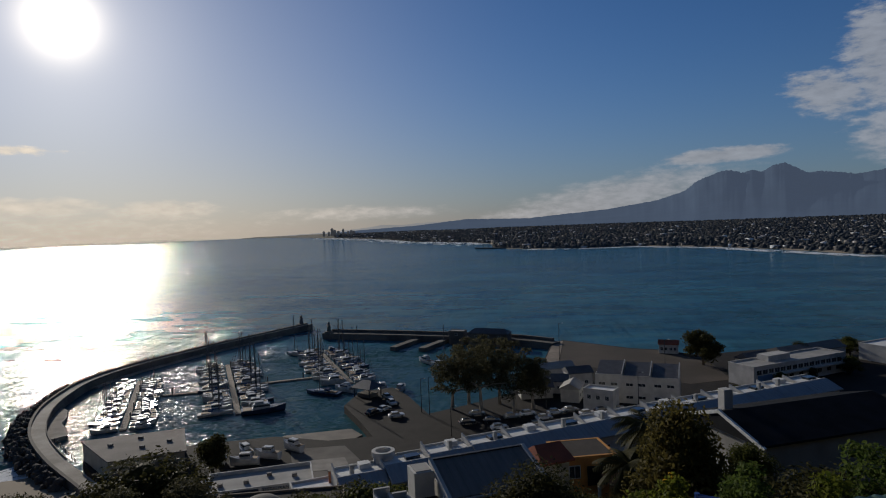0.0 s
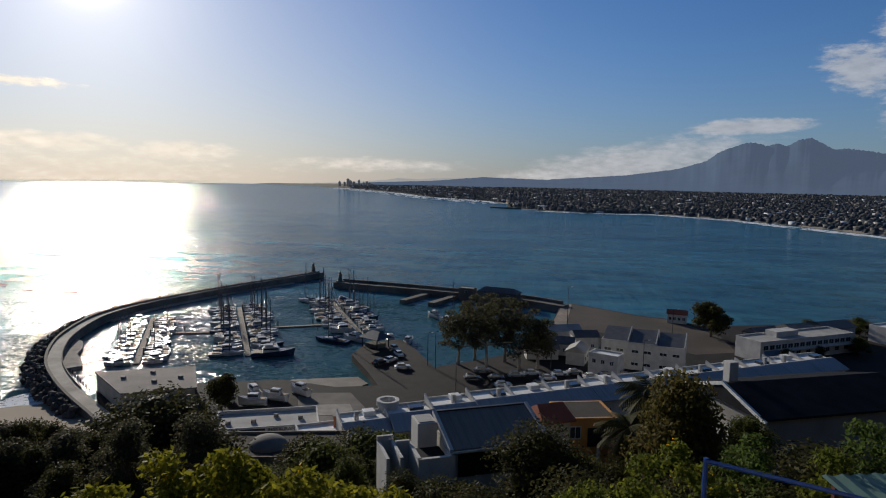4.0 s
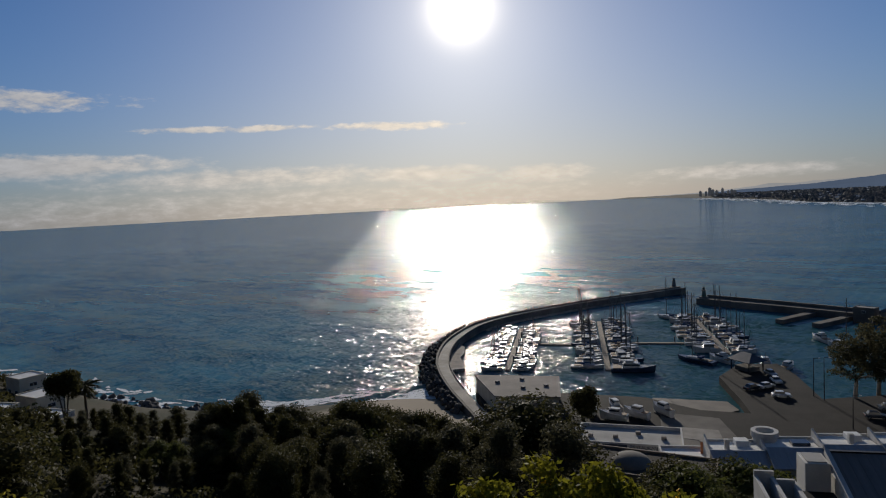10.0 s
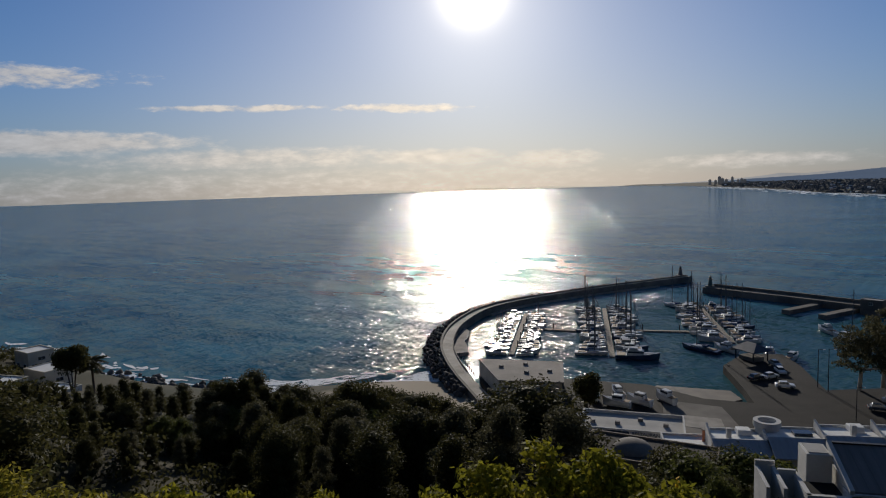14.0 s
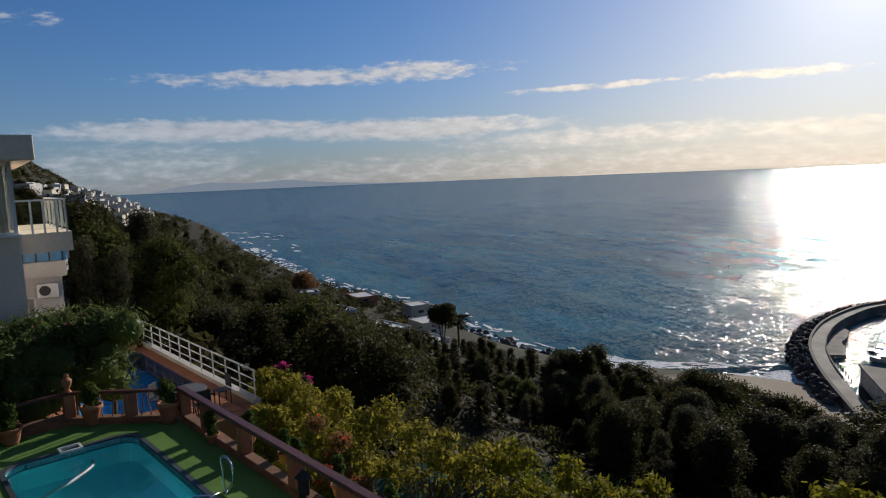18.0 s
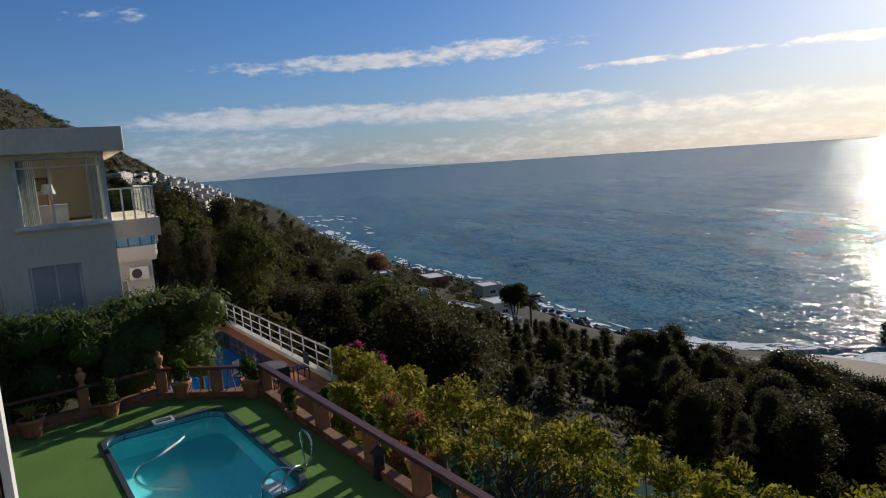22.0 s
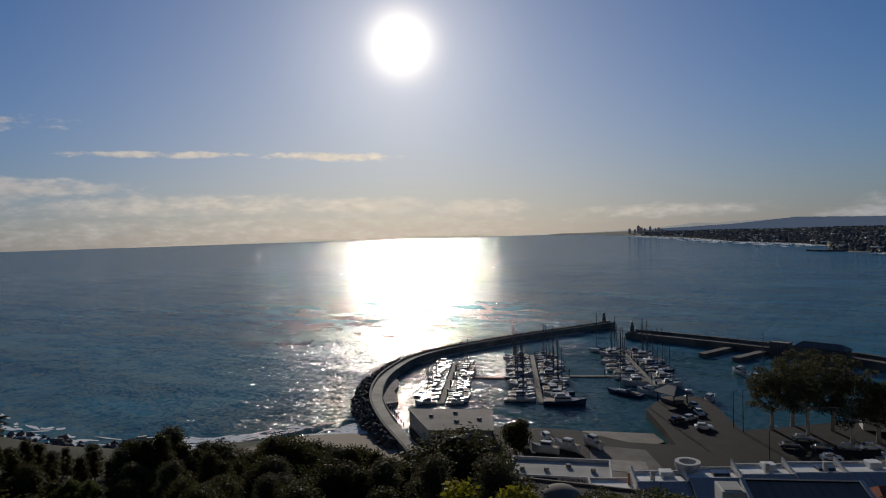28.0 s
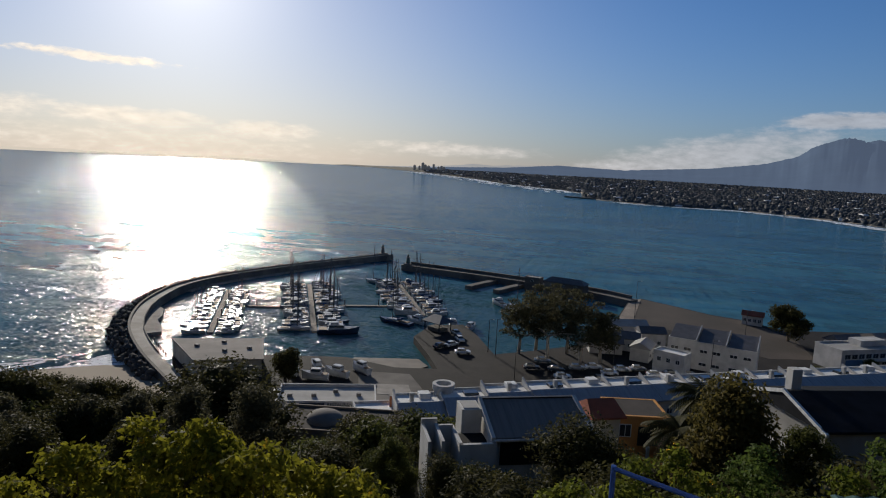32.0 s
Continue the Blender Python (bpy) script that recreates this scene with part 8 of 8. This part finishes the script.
bm = bmesh.new()
rod(bm, (0, 0, 0), (0, 0, 0.35), 0.04, 0.02, 8)
part("stem", bm, terracotta, t)
bm = bmesh.new()
bmesh.ops.create_cone(bm, cap_ends=False, segments=16, radius1=0.2, radius2=0.12, depth=0.28, matrix=pose(0, 0, 0.46))
part("shade", bm, curtain_m, t)
t = thing("side_table", NH @ pose(2.2, -0.95, 4.8), "pale cloth-covered side table by the window", "table")
part("top", boxed(0.8, 0.6, 0.05, at=pose(0, 0, 0.5)), curtain_m, t)
part("cloth", boxed(0.78, 0.58, 0.5), curtain_m, t)
# lower shuttered window, downpipe, gutter box
w3 = part("window", boxed(1.25, 0.05, 1.45, at=pose(2.32, -0.12, 2.26)), mat("frosted_shutter", (0.48, 0.47, 0.44), (0.42, 0.41, 0.385), 0.5, 1, 12, 0.1), house)
for x, sx, z, sz in ((1.74, 0.06, 2.25, 1.47), (2.32, 0.04, 2.25, 1.47), (2.91, 0.06, 2.25, 1.47)):
    part("frame_bar", boxed(sx, 0.07, sz, at=pose(x, -0.08, z)), frame_white, w3)
bm = bmesh.new()
rod(bm, (3.75, 0.07, 6.5), (3.75, 0.07, 5.9), 0.05, None, 8)
rod(bm, (3.75, 0.07, 5.95), (3.45, 0.07, 0.0), 0.045, None, 8)
part("downpipe", bm, plaster, house)
part("gutter_box", boxed(0.4, 0.25, 0.25, at=pose(3.75, 0.13, 6.4)), plaster, house)
# its balcony towards the sea
part("balcony_slab", boxed(1.3, 6.0, 0.55, at=pose(0.1, -3.6, 4.2)), plaster, house)
bal = part("balustrade", boxed(0.06, 5.9, 0.05, at=pose(-0.45, -3.6, 5.65)), frame_white, house)
for k in range(6):
    part("baluster", boxed(0.05, 0.05, 0.9, at=pose(-0.45, -0.7 - 1.15 * k, 4.75)), frame_white, bal)
for x in (-0.2, 0.1, 0.4):
    part("baluster", boxed(0.05, 0.05, 0.9, at=pose(x, -0.66, 4.75)), frame_white, bal)
part("rail_bar", boxed(1.2, 0.06, 0.05, at=pose(0.15, -0.66, 5.65)), frame_white, bal)
gp = part("glass_panel", boxed(1.1, 0.012, 0.75, at=pose(0.15, -0.69, 4.85)), glass_mat("clear_glass"), bal)
gp.visible_shadow = False
gp = part("glass_panel", boxed(0.012, 5.6, 0.75, at=pose(-0.47, -3.6, 4.85)), glass_mat("clear_glass"), bal)
gp.visible_shadow = False

# the white house behind, with a blue rail round its roof pool
H3 = pose(-29.5, -6.4, 46.0, rz=98)
h3 = thing("white_annex", H3, "white annex with a blue glass pool rail on its roof", "house")
part("wall", boxed(2.1, 5.0, 5.8, at=pose(0.25, 2.6, -3.0)), white_wall, h3)
part("roof_slab", boxed(2.4, 5.4, 0.6, at=pose(0.3, 2.6, 2.55)), white_wall, h3)
for k in range(5):
    part("rail_post", boxed(0.05, 0.05, 0.5, at=pose(-0.4 + 0.45 * k, 0.1, 3.15)), steel_dark, h3)
part("glass_rail", boxed(2.2, 0.03, 0.36, at=pose(0.45, 0.12, 3.16)), mat("blue_glass_rail", (0.06, 0.28, 0.55), None, 0.15, 2, 20, 0), h3)
add_window(h3, 0.05, 0.1, 0.5, 0.6, 1.3, 0)
t = thing("air_conditioner", H3 @ pose(0.8, -0.05, 1.75), "white wall-mounted air conditioner unit", "air conditioner")
part("case", boxed(0.75, 0.3, 0.55, at=pose(0, 0, 0), bevel=0.02), frame_white, t)
bm = bmesh.new()
rod(bm, (-0.1, -0.15, 0.28), (-0.1, -0.17, 0.28), 0.2, None, 18)
part("fan_grille", bm, steel_dark, t)
t = thing("sun_lounger", H3 @ pose(1.1, 0.9, 3.155), "white folded sun lounger on the roof", "lounger")
for x in (0, 0.5):
    part("frame_leg", boxed(0.05, 0.05, 1.1, at=pose(x, 0, 0)), frame_white, t)
part("backrest", boxed(0.55, 0.06, 0.3, at=pose(0.25, 0, 0.1)), frame_white, t)
for x, y, h, k, wide in ((-30.3, -5.4, 5.0, 3, 0.6), (-30.7, -4.4, 5.6, 3, 0.55), (-31.2, -3.2, 5.0, 3, 0.6), (-34.0, -4.2, 6.2, 2, 0.9), (-33.6, -1.6, 5.4, 2, 0.9), (-36.0, -5.6, 7.0, 0, 1.0), (-37.5, -2.6, 6.4, 3, 1.0)):
    plant(k, x, y, h, wide=wide, base=44.6)

# ---------------------------------------------------------------- the balcony's own house, seen at its edge
own = tagged(new("wall_own_house"), "brick and white plaster corner of the balcony's own house", "wall", kind="structure")
OW = pose(-4.82, -1.605, 46.0, rz=-72)        # +y looks away from the terrace edge
own.matrix_basis = OW
part("white_pier", boxed(0.05, 0.3, 4.86, at=pose(0.0, 0.0, 0)), white_wall, own)
bm = boxed(0.8, 0.28, 5.05, at=pose(0.44, 0.0, 0))
part("mortar_core", bm, mortar, own)
bb = boxed(0.215, 0.05, 0.068, bevel=0.006)
me = bpy.data.meshes.new("brick")
bb.to_mesh(me)
bb.free()
me.materials.append(brick_m)
for side, yy in ((1, 0.15), (-1, -0.15)):
    for c in range(24):
        for k in range(3):
            ob = new("brick", me)
            ob.parent, ob.matrix_basis = own, pose(0.16 + 0.226 * k + (0.113 if c % 2 else 0), yy, 3.2 + 0.078 * c)
part("red_beam", boxed(0.95, 0.34, 0.5, at=pose(0.5, 0.0, 5.1), bevel=0.01), mat("red_oxide_paint", (0.45, 0.07, 0.03), (0.36, 0.055, 0.028), 0.6, 2, 14, 0.1), own)
t = thing("security_light", OW @ pose(0.0, 0.19, 5.29), "small white security light on the red beam", "light")
part("bracket", boxed(0.06, 0.06, 0.05), frame_white, t)
bm = bmesh.new()
rod(bm, (0, 0.0, 0.03), (-0.08, 0.04, -0.01), 0.02, 0.03, 10)
part("head", bm, frame_white, t)
part("house_wall", boxed(9.0, 0.3, 9.0, at=pose(5.5, 0.0, 0)), white_wall, own)
bal_floor = tagged(part("balcony_floor", boxed(4.4, 3.2, 0.25, at=pose(0.9, -0.78, 50.15)), concrete), "concrete balcony floor under the viewer", "balcony", kind="structure")
own2 = tagged(part("wall_facade", boxed(12, 0.3, 10.5, at=pose(0.5, -2.6, 44.5)), white_wall), "white plaster facade behind the balcony", "wall", kind="structure")
for ob in TREES:
    discard(ob)
build_ground()
